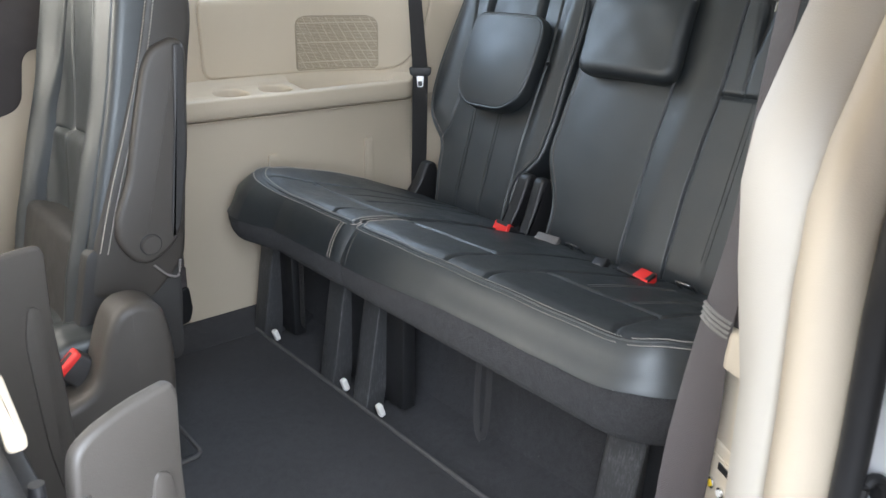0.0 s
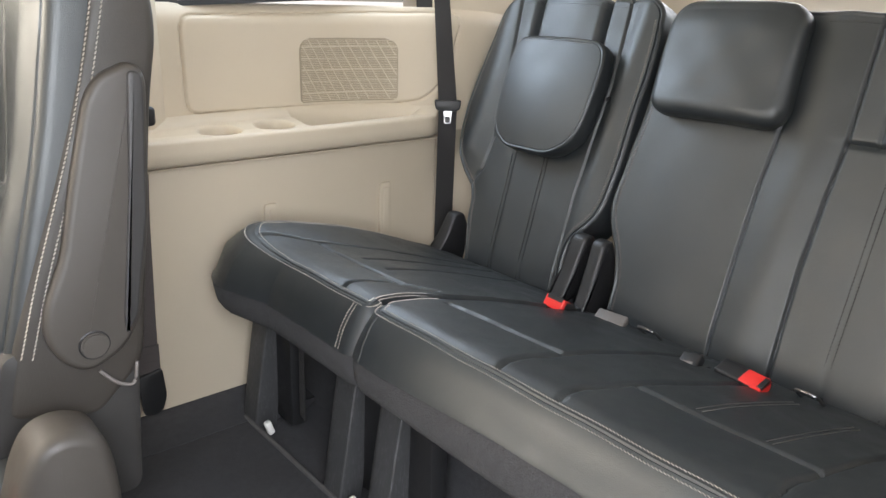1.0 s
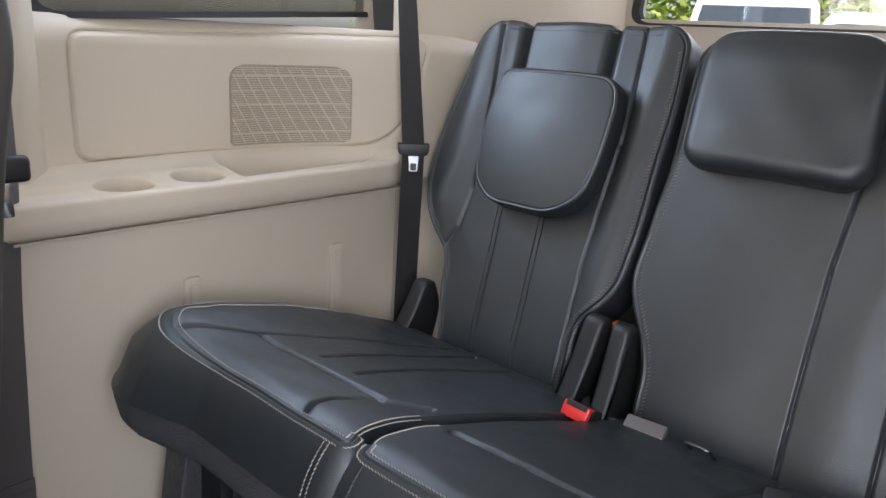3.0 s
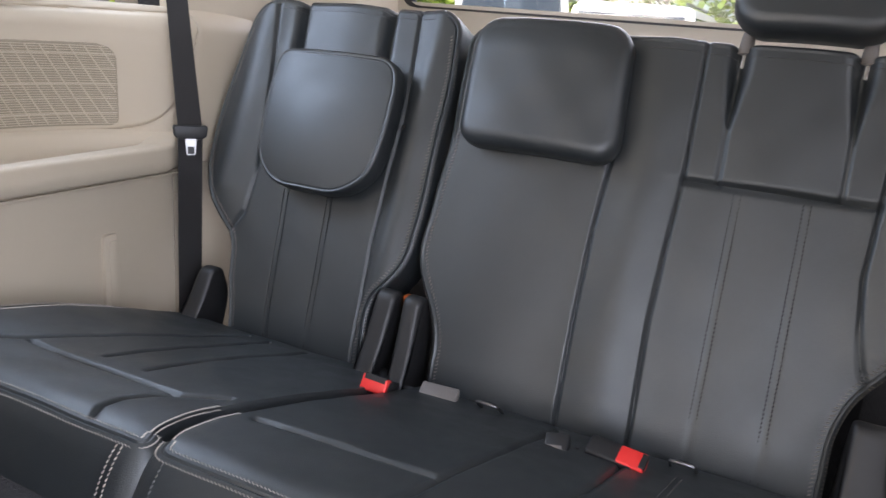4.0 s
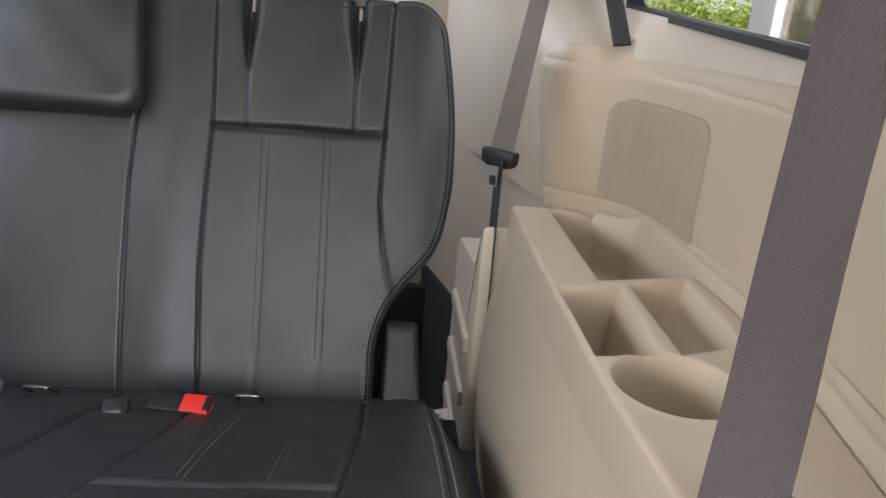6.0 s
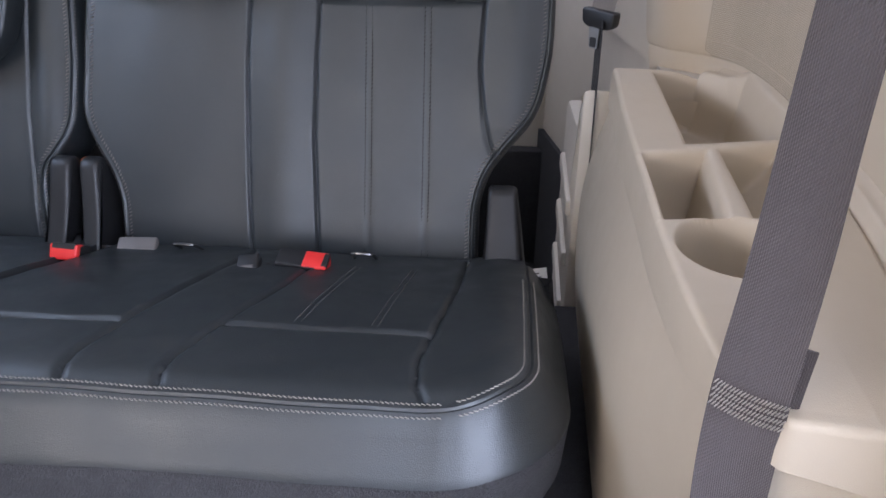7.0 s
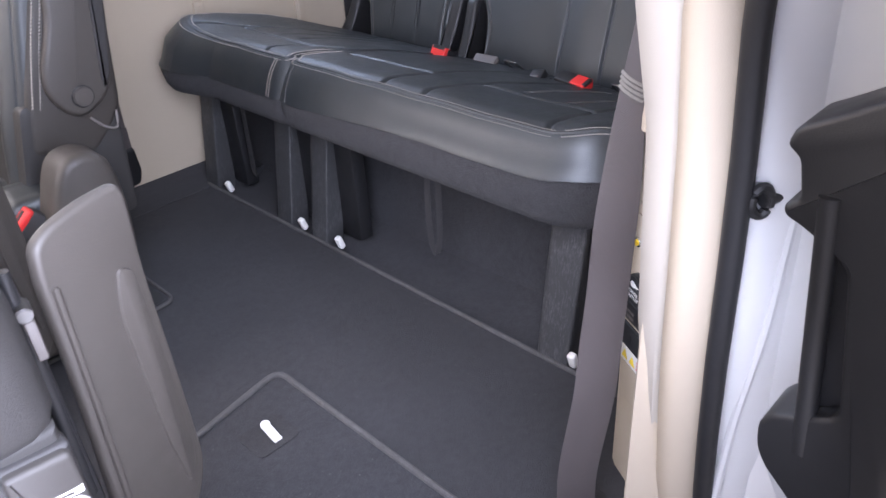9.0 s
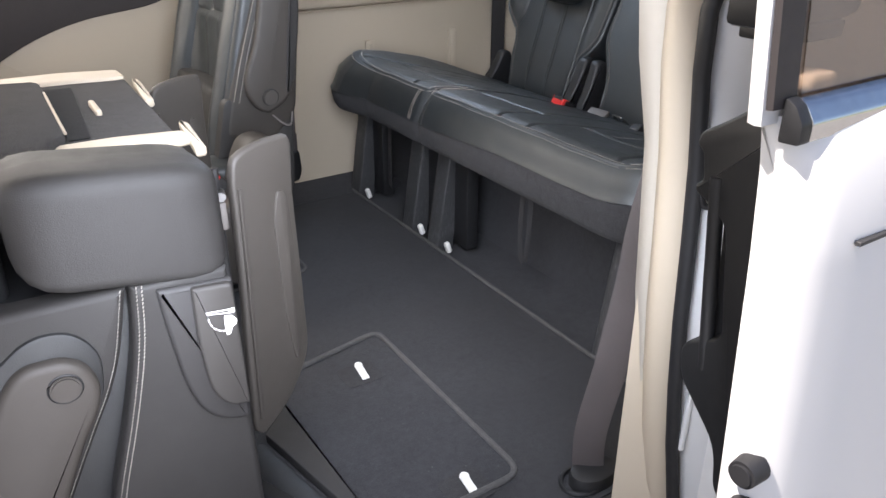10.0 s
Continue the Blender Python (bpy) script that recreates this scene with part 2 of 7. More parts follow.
# ---------------------------------------------------------------- builders
def raw(name, verts, faces, material, parent=None, label="", smooth=True, angle=38, uvs=None):
    """One mesh object from vertices and faces, soft shaded but for edges sharper than the angle."""
    me = bpy.data.meshes.new(name)
    me.from_pydata([tuple(v) for v in verts], [], faces)
    bm = bmesh.new()
    bm.from_mesh(me)
    bmesh.ops.recalc_face_normals(bm, faces=bm.faces)
    finish(bm, smooth, angle)
    bm.to_mesh(me)
    bm.free()
    if uvs is not None:
        layer = me.uv_layers.new(name="UVMap")
        for loop in me.loops:
            layer.data[loop.index].uv = uvs[loop.vertex_index]
    me.materials.append(material)
    ob = new(name, me)
    if parent:
        ob.parent = parent
    return tagged(ob, label)


def finish(bm, smooth=True, angle=38):
    for f in bm.faces:
        f.smooth = smooth
    limit = radians(angle)
    for e in bm.edges:
        e.smooth = len(e.link_faces) == 2 and e.calc_face_angle(0) < limit


def part(name, bm, material, parent=None, label="", smooth=True, angle=38):
    """Link a bmesh as one mesh object under a thing or a part."""
    finish(bm, smooth, angle)
    me = bpy.data.meshes.new(name)
    bm.to_mesh(me)
    bm.free()
    me.materials.append(material)
    ob = new(name, me)
    if parent:
        ob.parent = parent
    return tagged(ob, label)


def thing(name, label, category, group="", kind=""):
    return tagged(new(name), label, category, group, kind)


def box(x0, x1, y0, y1, z0, z1, r=0.004, seg=2, m=None):
    """A box with rounded edges, as a bmesh."""
    bm = bmesh.new()
    bmesh.ops.create_cube(bm, size=1)
    for v in bm.verts:
        v.co = Vector(((x0 + x1) / 2 + v.co.x * (x1 - x0), (y0 + y1) / 2 + v.co.y * (y1 - y0), (z0 + z1) / 2 + v.co.z * (z1 - z0)))
    if r > 0:
        bmesh.ops.bevel(bm, geom=bm.edges[:], offset=r, segments=seg, affect="EDGES", profile=0.5)
    if m is not None:
        bmesh.ops.transform(bm, matrix=m, verts=bm.verts)
    return bm


def tube(p, q, r, n=16, r2=None, m=None, bevel=0.0):
    """A round bar from p to q."""
    p, q = Vector(p), Vector(q)
    bm = bmesh.new()
    bmesh.ops.create_cone(bm, cap_ends=True, segments=n, radius1=r, radius2=r if r2 is None else r2, depth=(q - p).length)
    if bevel:
        rim = [e for e in bm.edges if any(len(f.verts) > 4 for f in e.link_faces)]
        bmesh.ops.bevel(bm, geom=rim, offset=bevel, segments=2, affect="EDGES")
    turn = (q - p).to_track_quat("Z", "Y").to_matrix().to_4x4()
    bmesh.ops.transform(bm, matrix=Matrix.Translation((p + q) / 2) @ turn, verts=bm.verts)
    if m is not None:
        bmesh.ops.transform(bm, matrix=m, verts=bm.verts)
    return bm


def merged(*bms):
    """Several bmeshes joined into one."""
    out = bmesh.new()
    for bm in bms:
        me = bpy.data.meshes.new("join")
        bm.to_mesh(me)
        bm.free()
        out.from_mesh(me)
        bpy.data.meshes.remove(me)
    return out


def prism(outline, axis, lo, hi, r=0.0, seg=2):
    """A flat outline (two coordinates a corner) drawn out along the third axis between lo and hi, edges rounded by r."""
    order = {"x": lambda a, b, c: (c, a, b), "y": lambda a, b, c: (a, c, b), "z": lambda a, b, c: (a, b, c)}[axis]
    bm = bmesh.new()
    low = [bm.verts.new(order(a, b, lo)) for a, b in outline]
    top = [bm.verts.new(order(a, b, hi)) for a, b in outline]
    caps = [bm.faces.new(low), bm.faces.new(top)]
    n = len(outline)
    for i in range(n):
        bm.faces.new((low[i], low[(i + 1) % n], top[(i + 1) % n], top[i]))
    bmesh.ops.recalc_face_normals(bm, faces=bm.faces)
    if r:
        edges = list({e for f in caps for e in f.edges})
        bmesh.ops.bevel(bm, geom=edges, offset=r, segments=seg, affect="EDGES", profile=0.5)
    return bm


def topless(bm, z):
    """Take away the flat top above a height, where another part sinks in."""
    bm.normal_update()
    bmesh.ops.delete(bm, geom=[f for f in bm.faces if abs(f.normal.z) > 0.95 and f.calc_center_median().z > z], context="FACES")
    return bm


def rounded(corners, r, n=5):
    """A closed outline with its corners rounded; r is one radius or one for each corner."""
    out = []
    k = len(corners)
    for i in range(k):
        p, a, b = Vector(corners[i]), Vector(corners[i - 1]), Vector(corners[(i + 1) % k])
        rr = r[i] if isinstance(r, (list, tuple)) else r
        da, db = (a - p), (b - p)
        rr = min(rr, da.length * 0.49, db.length * 0.49)
        s, e = p + da.normalized() * rr, p + db.normalized() * rr
        for j in range(n + 1):
            t = j / n
            out.append(tuple((1 - t) ** 2 * s + 2 * t * (1 - t) * p + t * t * e))
    return out


def inset(outline, d):
    """The outline drawn in by d all round; works for either sense of turning."""
    n = len(outline)
    turn = sum(outline[k][0] * outline[(k + 1) % n][1] - outline[(k + 1) % n][0] * outline[k][1] for k in range(n))
    out = []
    for k in range(n):
        p, q, r = Vector(outline[k - 1]), Vector(outline[k]), Vector(outline[(k + 1) % n])
        t = ((q - p).normalized() + (r - q).normalized()).normalized()
        out.append(tuple(q + Vector((-t.y, t.x)) * math.copysign(d, turn)))
    return out


def smooth_line(points, n=8):
    """A Catmull-Rom curve through the points."""
    pts = [Vector(p) for p in points]
    pts = [pts[0] * 2 - pts[1]] + pts + [pts[-1] * 2 - pts[-2]]
    out = []
    for i in range(1, len(pts) - 2):
        a, b, c, d = pts[i - 1:i + 3]
        for j in range(n):
            t = j / n
            out.append(0.5 * ((2 * b) + (c - a) * t + (2 * a - 5 * b + 4 * c - d) * t * t + (3 * b - a - 3 * c + d) * t ** 3))
    out.append(pts[-2])
    return out


def profile(points):
    """A smooth function through (s, value) pairs."""
    s = np.array([p[0] for p in points], float)
    v = np.array([p[1] for p in points], float)
    slope = np.gradient(v, s)

    def f(x):
        x = np.clip(x, s[0], s[-1])
        i = np.clip(np.searchsorted(s, x) - 1, 0, len(s) - 2)
        h = s[i + 1] - s[i]
        t = (x - s[i]) / h
        return ((2 * t ** 3 - 3 * t ** 2 + 1) * v[i] + (t ** 3 - 2 * t ** 2 + t) * h * slope[i]
                + (3 * t ** 2 - 2 * t ** 3) * v[i + 1] + (t ** 3 - t ** 2) * h * slope[i + 1])
    return f


def away(u, s, line):
    """The distance of each (u, s) from a broken line."""
    best = np.full(np.shape(u), 1e9)
    for (a, b), (c, d) in zip(line[:-1], line[1:]):
        k = np.clip(((u - a) * (c - a) + (s - b) * (d - b)) / ((c - a) ** 2 + (d - b) ** 2 + 1e-12), 0, 1)
        best = np.minimum(best, np.hypot(u - a - k * (c - a), s - b - k * (d - b)))
    return best


def crease(u, s, line, depth, width):
    return -depth * np.exp(-(away(u, s, line) / width) ** 2)


def spaced(a, b, n, ends=0.5):
    """n + 1 values from a to b, closer together near both ends."""
    t = np.linspace(0, 1, n + 1)
    return a + (b - a) * ((1 - ends) * t + ends * (0.5 - 0.5 * np.cos(np.pi * t)))


def pillow(name, lo, hi, s0, s1, height, rings, place, material, parent=None, label="", nu=70, ns=70, ends=0.5, angle=50, spread=None, skirt=None, back=None, closed=True):
    """An upholstered form: a raised skin over the outline lo(s)..hi(s), then rings (outwards, drop) or (outwards, None, level)
    (a function of the rim) round its rim, closed behind. place(u, s, h) puts it in the world."""
    ss = spaced(s0, s1, ns, ends)
    tt = spaced(0, 1, nu, ends * 0.7)
    a, b = lo(ss), hi(ss)
    U = a[:, None] + (b - a)[:, None] * tt[None, :]
    S = np.repeat(ss[:, None], nu + 1, 1)
    Hh = height(U, S)
    verts = np.stack([U, S, Hh], -1).reshape(-1, 3)
    at = lambda i, j: i * (nu + 1) + j
    faces = [(at(i, j), at(i, j + 1), at(i + 1, j + 1), at(i + 1, j)) for i in range(ns) for j in range(nu)]
    rim = ([at(0, j) for j in range(nu)] + [at(i, nu) for i in range(ns)] + [at(ns, j) for j in range(nu, 0, -1)] + [at(i, 0) for i in range(ns, 0, -1)])
    edge = verts[rim]
    d = np.roll(edge[:, :2], -1, 0) - np.roll(edge[:, :2], 1, 0)
    out = np.stack([d[:, 1], -d[:, 0]], -1)
    out /= np.linalg.norm(out, axis=1)[:, None] + 1e-9
    for _ in range(2):
        out = (np.roll(out, 1, 0) + 2 * out + np.roll(out, -1, 0))
        out /= np.linalg.norm(out, axis=1)[:, None] + 1e-9
    if spread is not None:
        out = out * spread(edge[:, 0], edge[:, 1])[:, None]
    if skirt is not None:
        skirt.append((edge, out))
    prev, n, count = rim, len(rim), len(verts)
    blocks = [verts]
    for ring in rings:
        lay = edge.copy()
        lay[:, :2] += out * ring[0]
        lay[:, 2] = ring[2](edge) if len(ring) > 2 else edge[:, 2] + ring[1]
        ids = list(range(count, count + n))
        blocks.append(lay)
        count += n
        faces += [(prev[k], prev[(k + 1) % n], ids[(k + 1) % n], ids[k]) for k in range(n)]
        prev = ids
    if back is None and closed:
        faces.append(tuple(reversed(prev)))
    elif back is not None:
        # a sheet that keeps its bend behind
        behind = verts.copy()
        behind[:, 2] = back
        blocks.append(behind)
        faces += [tuple(count + k for k in reversed(f)) for f in faces[:ns * nu]]
        faces += [(prev[k], prev[(k + 1) % n], count + rim[(k + 1) % n], count + rim[k]) for k in range(n)]
    allv = np.concatenate(blocks)
    return raw(name, [place(*v) for v in allv], faces, material, parent, label, angle=angle)


def roll(r, n=4, start=0.0):
    """Rings for a rounded rim of radius r."""
    return [(start + r * math.sin(k / n * math.pi / 2), -r * (1 - math.cos(k / n * math.pi / 2))) for k in range(1, n + 1)]


def walk_line(points, step):
    """Points at even steps along a line, with the direction there."""
    pts = [Vector(p) for p in points]
    out, left = [], step * 0.5
    for a, b in zip(pts[:-1], pts[1:]):
        length = (b - a).length
        if length < 1e-9:
            continue
        d = (b - a) / length
        pos = left
        while pos < length:
            out.append((a + d * pos, d))
            pos += step
        left = pos - length
    return out


def stitches(name, lines, material, parent, step=0.0065, length=0.0045, thick=0.0011, slant=0.0, normal=(-1, 0, 0)):
    """Rows of thread stitches lying along lines in space, each row a part."""
    if len(lines) > 1 and name != "bar_tack":
        return [stitches(name, [line], material, parent, step, length, thick, slant, normal) for line in lines]
    verts, faces = [], []
    up = Vector(normal).normalized()
    for line in lines:
        for p, d in walk_line(line, step):
            side = d.cross(up).normalized()
            along = (d + side * slant).normalized()
            side = along.cross(up).normalized()
            base = len(verts)
            for k, w in ((-0.5, 0.55), (-0.25, 1.0), (0.25, 1.0), (0.5, 0.55)):
                c = p + along * length * k
                lift = thick * (0.5 if w == 1.0 else 0.0)
                verts += [c - side * thick * 0.5 * w - up * thick * 0.4, c + up * (thick * 0.35 + lift), c + side * thick * 0.5 * w - up * thick * 0.4]
            for k in range(3):
                for q in range(3):
                    i, j = base + k * 3 + q, base + k * 3 + (q + 1) % 3
                    faces.append((i, j, j + 3, i + 3))
    return raw(name, verts, faces, material, parent)


def strap(name, path, widths, material, parent=None, label="", width=0.047, thick=0.0016, n=10, bow=0.0):
    """Webbing along a path; widths gives the direction of its breadth at each point of the path."""
    line = smooth_line(path, n)
    wl = smooth_line(widths, n)
    broad = [v.x for v in smooth_line([(v, 0, 0) for v in (width if isinstance(width, list) else [width] * len(path))], n)]
    verts, faces, uvs = [], [], []
    run = 0.0
    cols = 9
    for i, p in enumerate(line):
        t = (line[min(i + 1, len(line) - 1)] - line[max(i - 1, 0)]).normalized()
        w = (wl[i] - t * wl[i].dot(t)).normalized()
        nrm = t.cross(w).normalized()
        width = broad[i]
        if i:
            run += (p - line[i - 1]).length
        for j in range(cols):
            k = j / (cols - 1) - 0.5
            verts.append(p + w * width * k + nrm * (bow * (1 - (2 * k) ** 2) + thick * 0.5 * (1 if abs(k) < 0.49 else 0.35)))
            uvs.append((k * width, run))
        for j in range(cols - 1, -1, -1):
            k = j / (cols - 1) - 0.5
            verts.append(p + w * width * k + nrm * (bow * (1 - (2 * k) ** 2) - thick * 0.5 * (1 if abs(k) < 0.49 else 0.35)))
            uvs.append((k * width, run))
    m = 2 * cols
    for i in range(len(line) - 1):
        for j in range(m):
            faces.append((i * m + j, i * m + (j + 1) % m, (i + 1) * m + (j + 1) % m, (i + 1) * m + j))
    faces.append(tuple(range(m)))
    faces.append(tuple(reversed(range((len(line) - 1) * m, len(line) * m))))
    return raw(name, verts, faces, material, parent, label, uvs=uvs)


def hose(path, r, n=8, closed=False):
    """A round cord along a path, as a bmesh."""
    bm = bmesh.new()
    pts = [Vector(p) for p in path]
    ringsv = []
    for i, p in enumerate(pts):
        a = pts[i - 1] if (i or closed) else p
        b = pts[(i + 1) % len(pts)] if (i < len(pts) - 1 or closed) else p
        t = (b - a).normalized()
        ref = Vector((0, 0, 1)) if abs(t.z) < 0.9 else Vector((1, 0, 0))
        u = t.cross(ref).normalized()
        w = t.cross(u)
        ringsv.append([bm.verts.new(p + (u * math.cos(2 * math.pi * k / n) + w * math.sin(2 * math.pi * k / n)) * r) for k in range(n)])
    last = len(pts) if closed else len(pts) - 1
    for i in range(last):
        for k in range(n):
            bm.faces.new((ringsv[i][k], ringsv[i][(k + 1) % n], ringsv[(i + 1) % len(pts)][(k + 1) % n], ringsv[(i + 1) % len(pts)][k]))
    if not closed:
        bm.faces.new(ringsv[0])
        bm.faces.new(list(reversed(ringsv[-1])))
    bmesh.ops.recalc_face_normals(bm, faces=bm.faces)
    return bm


def loft(sections, cap=True):
    """A skin over equal-length closed sections, as a bmesh."""
    bm = bmesh.new()
    rows = [[bm.verts.new(p) for p in sec] for sec in sections]
    n = len(rows[0])
    for a, b in zip(rows[:-1], rows[1:]):
        for k in range(n):
            bm.faces.new((a[k], a[(k + 1) % n], b[(k + 1) % n], b[k]))
    if cap:
        bm.faces.new(rows[0])
        bm.faces.new(list(reversed(rows[-1])))
    bmesh.ops.recalc_face_normals(bm, faces=bm.faces)
    return bm


def band(name, rim, levels, place, material, parent=None, label="", angle=45):
    """A closed skirt round a rim that pillow() gave: levels are (outwards, function of the rim)."""
    edge, out = rim
    n = len(edge)
    verts, faces = [], []
    for k, (o, f) in enumerate(levels):
        lay = edge.copy()
        lay[:, :2] += out * o
        lay[:, 2] = f(edge)
        verts += [place(*v) for v in lay]
        if k:
            faces += [((k - 1) * n + i, (k - 1) * n + (i + 1) % n, k * n + (i + 1) % n, k * n + i) for i in range(n)]
    faces.append(tuple(range(n)))
    faces.append(tuple(range((len(levels) - 1) * n, len(levels) * n)))
    return raw(name, verts, faces, material, parent, label, angle=angle)


def corner(s, s0, s1, r0, r1):
    """How far an outline draws in near its two ends for rounded corners."""
    a = np.clip((s0 + r0 - s) / max(r0, 1e-6), 0, 1)
    b = np.clip((s - s1 + r1) / max(r1, 1e-6), 0, 1)
    return r0 * (1 - np.sqrt(1 - a ** 2 * 0.999)) + r1 * (1 - np.sqrt(1 - b ** 2 * 0.999))

# ---------------------------------------------------------------- the body shell
ROOF = 1.33


def shell():
    # carpeted floor: flat in front, a lip before the bench, a riser under it and the well behind
    line = [(-1.85, 0.0), (0.632, 0.0), (0.641, -0.004), (0.643, -0.018), (0.775, -0.022), (0.80, -0.01), (0.83, 0.15), (0.85, 0.17), (1.22, 0.17), (1.24, 0.15),
            (1.25, -0.20), (2.05, -0.20), (2.05, -0.26), (-1.85, -0.26)]
    tagged(part("floor", prism(line, "y", 0.30, 1.83, 0.0), CARPET, angle=30), "charcoal carpeted van floor with a raised lip before the bench", "floor", kind="structure")
    # carpet turned up against the far wall
    side = [(1.68, 0.001), (1.735, 0.006), (1.772, 0.018), (1.80, 0.030), (1.83, 0.030), (1.83, -0.1), (1.68, -0.1)]
    tagged(part("floor_edge", prism(side, "x", -1.2, 1.22), CARPET, angle=70), "charcoal carpet turned up against the side trim", "carpet", kind="structure")
    # ceiling
    tagged(part("ceiling", box(-1.9, 2.1, 0.16, 1.98, ROOF, ROOF + 0.06, 0.01), BEIGE_FABRIC), "beige fabric headliner", "ceiling", kind="structure")
    tagged(part("roof", box(-1.9, 2.12, 0.06, 2.02, ROOF + 0.064, ROOF + 0.09, 0.01), PAINT), "white painted roof panel", "roof", kind="structure")
    # far side: body wall with a window opening for the quarter glass and one for the sliding door
    far = merged(box(-1.9, 2.05, 1.93, 1.99, -0.3, 0.845, 0), box(-1.9, 2.05, 1.93, 1.99, 1.235, ROOF, 0),
                 box(0.34, 0.585, 1.93, 1.99, 0.845, 1.235, 0), box(1.40, 2.05, 1.93, 1.99, 0.845, 1.235, 0),
                 box(-0.86, -0.70, 1.93, 1.99, 0.845, 1.235, 0), box(-1.9, -1.55, 1.93, 1.99, 0.845, 1.235, 0))
    tagged(part("wall_far_side", far, BEIGE, smooth=False), "beige inner body side with window openings", "wall", kind="structure")
    near = merged(box(0.40, 2.05, 0.08, 0.145, -0.3, 0.845, 0), box(0.40, 2.05, 0.08, 0.172, 1.235, ROOF, 0),
                  box(0.40, 0.56, 0.08, 0.172, 0.845, 1.235, 0), box(1.56, 2.05, 0.152, 0.172, 0.845, 1.235, 0), box(1.74, 2.05, 0.08, 0.152, 0.845, 1.235, 0))
    tagged(part("wall_near_side", near, PAINT, smooth=False), "white body side behind the sliding door opening", "wall", kind="structure")
    front = merged(box(-1.9, -0.80, 0.12, 0.20, -0.3, 0.80, 0), box(-1.9, -0.80, 0.12, 0.20, 1.235, ROOF, 0), box(-0.92, -0.80, 0.12, 0.20, 0.80, 1.235, 0),
                   box(-1.9, -1.7, 0.12, 0.20, 0.80, 1.235, 0))
    tagged(part("wall_near_front", front, PAINT, smooth=False), "white front door side of the van", "wall", kind="structure")
    nose = merged(box(-1.98, -1.9, 0.12, 1.98, -0.3, 0.72, 0), box(-1.98, -1.9, 0.12, 1.98, 1.28, ROOF + 0.06, 0), box(-1.98, -1.9, 0.12, 0.24, 0.72, 1.28, 0), box(-1.98, -1.9, 1.86, 1.98, 0.72, 1.28, 0))
    tagged(part("wall_front", nose, BEIGE, smooth=False), "beige bulkhead below the windscreen", "wall", kind="structure")
    hatch = merged(box(2.05, 2.12, 0.12, 1.98, -0.3, 0.915, 0), box(2.05, 2.12, 0.12, 1.98, 1.27, ROOF + 0.06, 0),
                   box(2.05, 2.12, 0.12, 0.46, 0.915, 1.27, 0), box(2.05, 2.12, 1.75, 1.98, 0.915, 1.27, 0))
    tagged(part("wall_rear", hatch, GREY_TRIM, smooth=False), "pale grey tailgate inside with its window opening", "wall", kind="structure")
    # step and sill of the door opening
    sill = [(0.13, -0.30), (0.13, -0.075), (0.15, -0.06), (0.24, -0.055), (0.27, -0.012), (0.30, -0.004), (0.302, -0.30)]
    tagged(part("door_sill", prism(sill, "x", -0.80, 0.42), CHARCOAL, angle=50), "charcoal plastic door sill", "sill", kind="structure")


def window(name, axis, outline, at, thick, glassmat, label, rim=0.022):
    """A pane in a black rubber frame; the outline lies in the plane across the axis."""
    w = thing(name, label, "window", kind="structure")
    c = Vector((sum(p[0] for p in outline) / len(outline), sum(p[1] for p in outline) / len(outline)))
    inner = [tuple(c + (Vector(p) - c) * (1 - rim / (Vector(p) - c).length)) for p in outline]
    pane = part("pane", prism(outline, axis, at - 0.002, at + 0.002), glassmat, w)
    pane.visible_shadow = False
    bm = bmesh.new()
    order = {"x": lambda a, b, d: (d, a, b), "y": lambda a, b, d: (a, d, b)}[axis]
    loops = []
    for pts, d in ((outline, at - thick), (inner, at - thick * 0.8), (inner, at + thick), (outline, at + thick)):
        loops.append([bm.verts.new(order(p[0], p[1], d)) for p in pts])
    n = len(outline)
    for a, b in zip(loops, loops[1:] + loops[:1]):
        for k in range(n):
            bm.faces.new((a[k], a[(k + 1) % n], b[(k + 1) % n], b[k]))
    bmesh.ops.recalc_face_normals(bm, faces=bm.faces)
    part("window_frame", bm, RUBBER, w, angle=60)
    return w


def windows():
    quarter = rounded([(0.575, 0.838), (1.42, 0.884), (1.38, 1.245), (0.575, 1.245)], 0.05)
    window("window_1", "y", quarter, 1.905, 0.016, GLASS_DARK, "tinted quarter window in a black rubber frame")
    near = rounded([(0.55, 0.824), (1.455, 0.884), (1.475, 1.245), (0.55, 1.245)], 0.05)
    window("window_2", "y", near, 0.186, 0.016, GLASS, "clear quarter window in a black rubber frame")
    rear = rounded([(0.45, 0.90), (1.76, 0.90), (1.70, 1.285), (0.51, 1.285)], 0.05)
    window("window_3", "x", rear, 2.06, 0.012, GLASS, "tailgate window in a black rubber frame")
    slide = rounded([(-0.71, 0.835), (0.35, 0.835), (0.35, 1.245), (-0.71, 1.245)], 0.06)
    window("window_4", "y", slide, 1.915, 0.02, GLASS_DARK, "dark tinted sliding door window")


MIDDLE = 2.08        # twice the van's middle line: the far trim mirrors the near one
swell = profile([(0.38, 0.262), (0.46, 0.246), (0.56, 0.222), (0.70, 0.200), (0.85, 0.190), (1.00, 0.196), (1.09, 0.224), (1.18, 0.272), (1.26, 0.318), (1.34, 0.335), (1.44, 0.338)])

near_swell = profile([(0.38, 0.262), (0.46, 0.246), (0.56, 0.222), (0.70, 0.200), (0.85, 0.190), (1.00, 0.191), (1.10, 0.193), (1.16, 0.200), (1.22, 0.218), (1.26, 0.250), (1.30, 0.306), (1.36, 0.333), (1.44, 0.338)])     # the open side turns in more sharply behind the bench


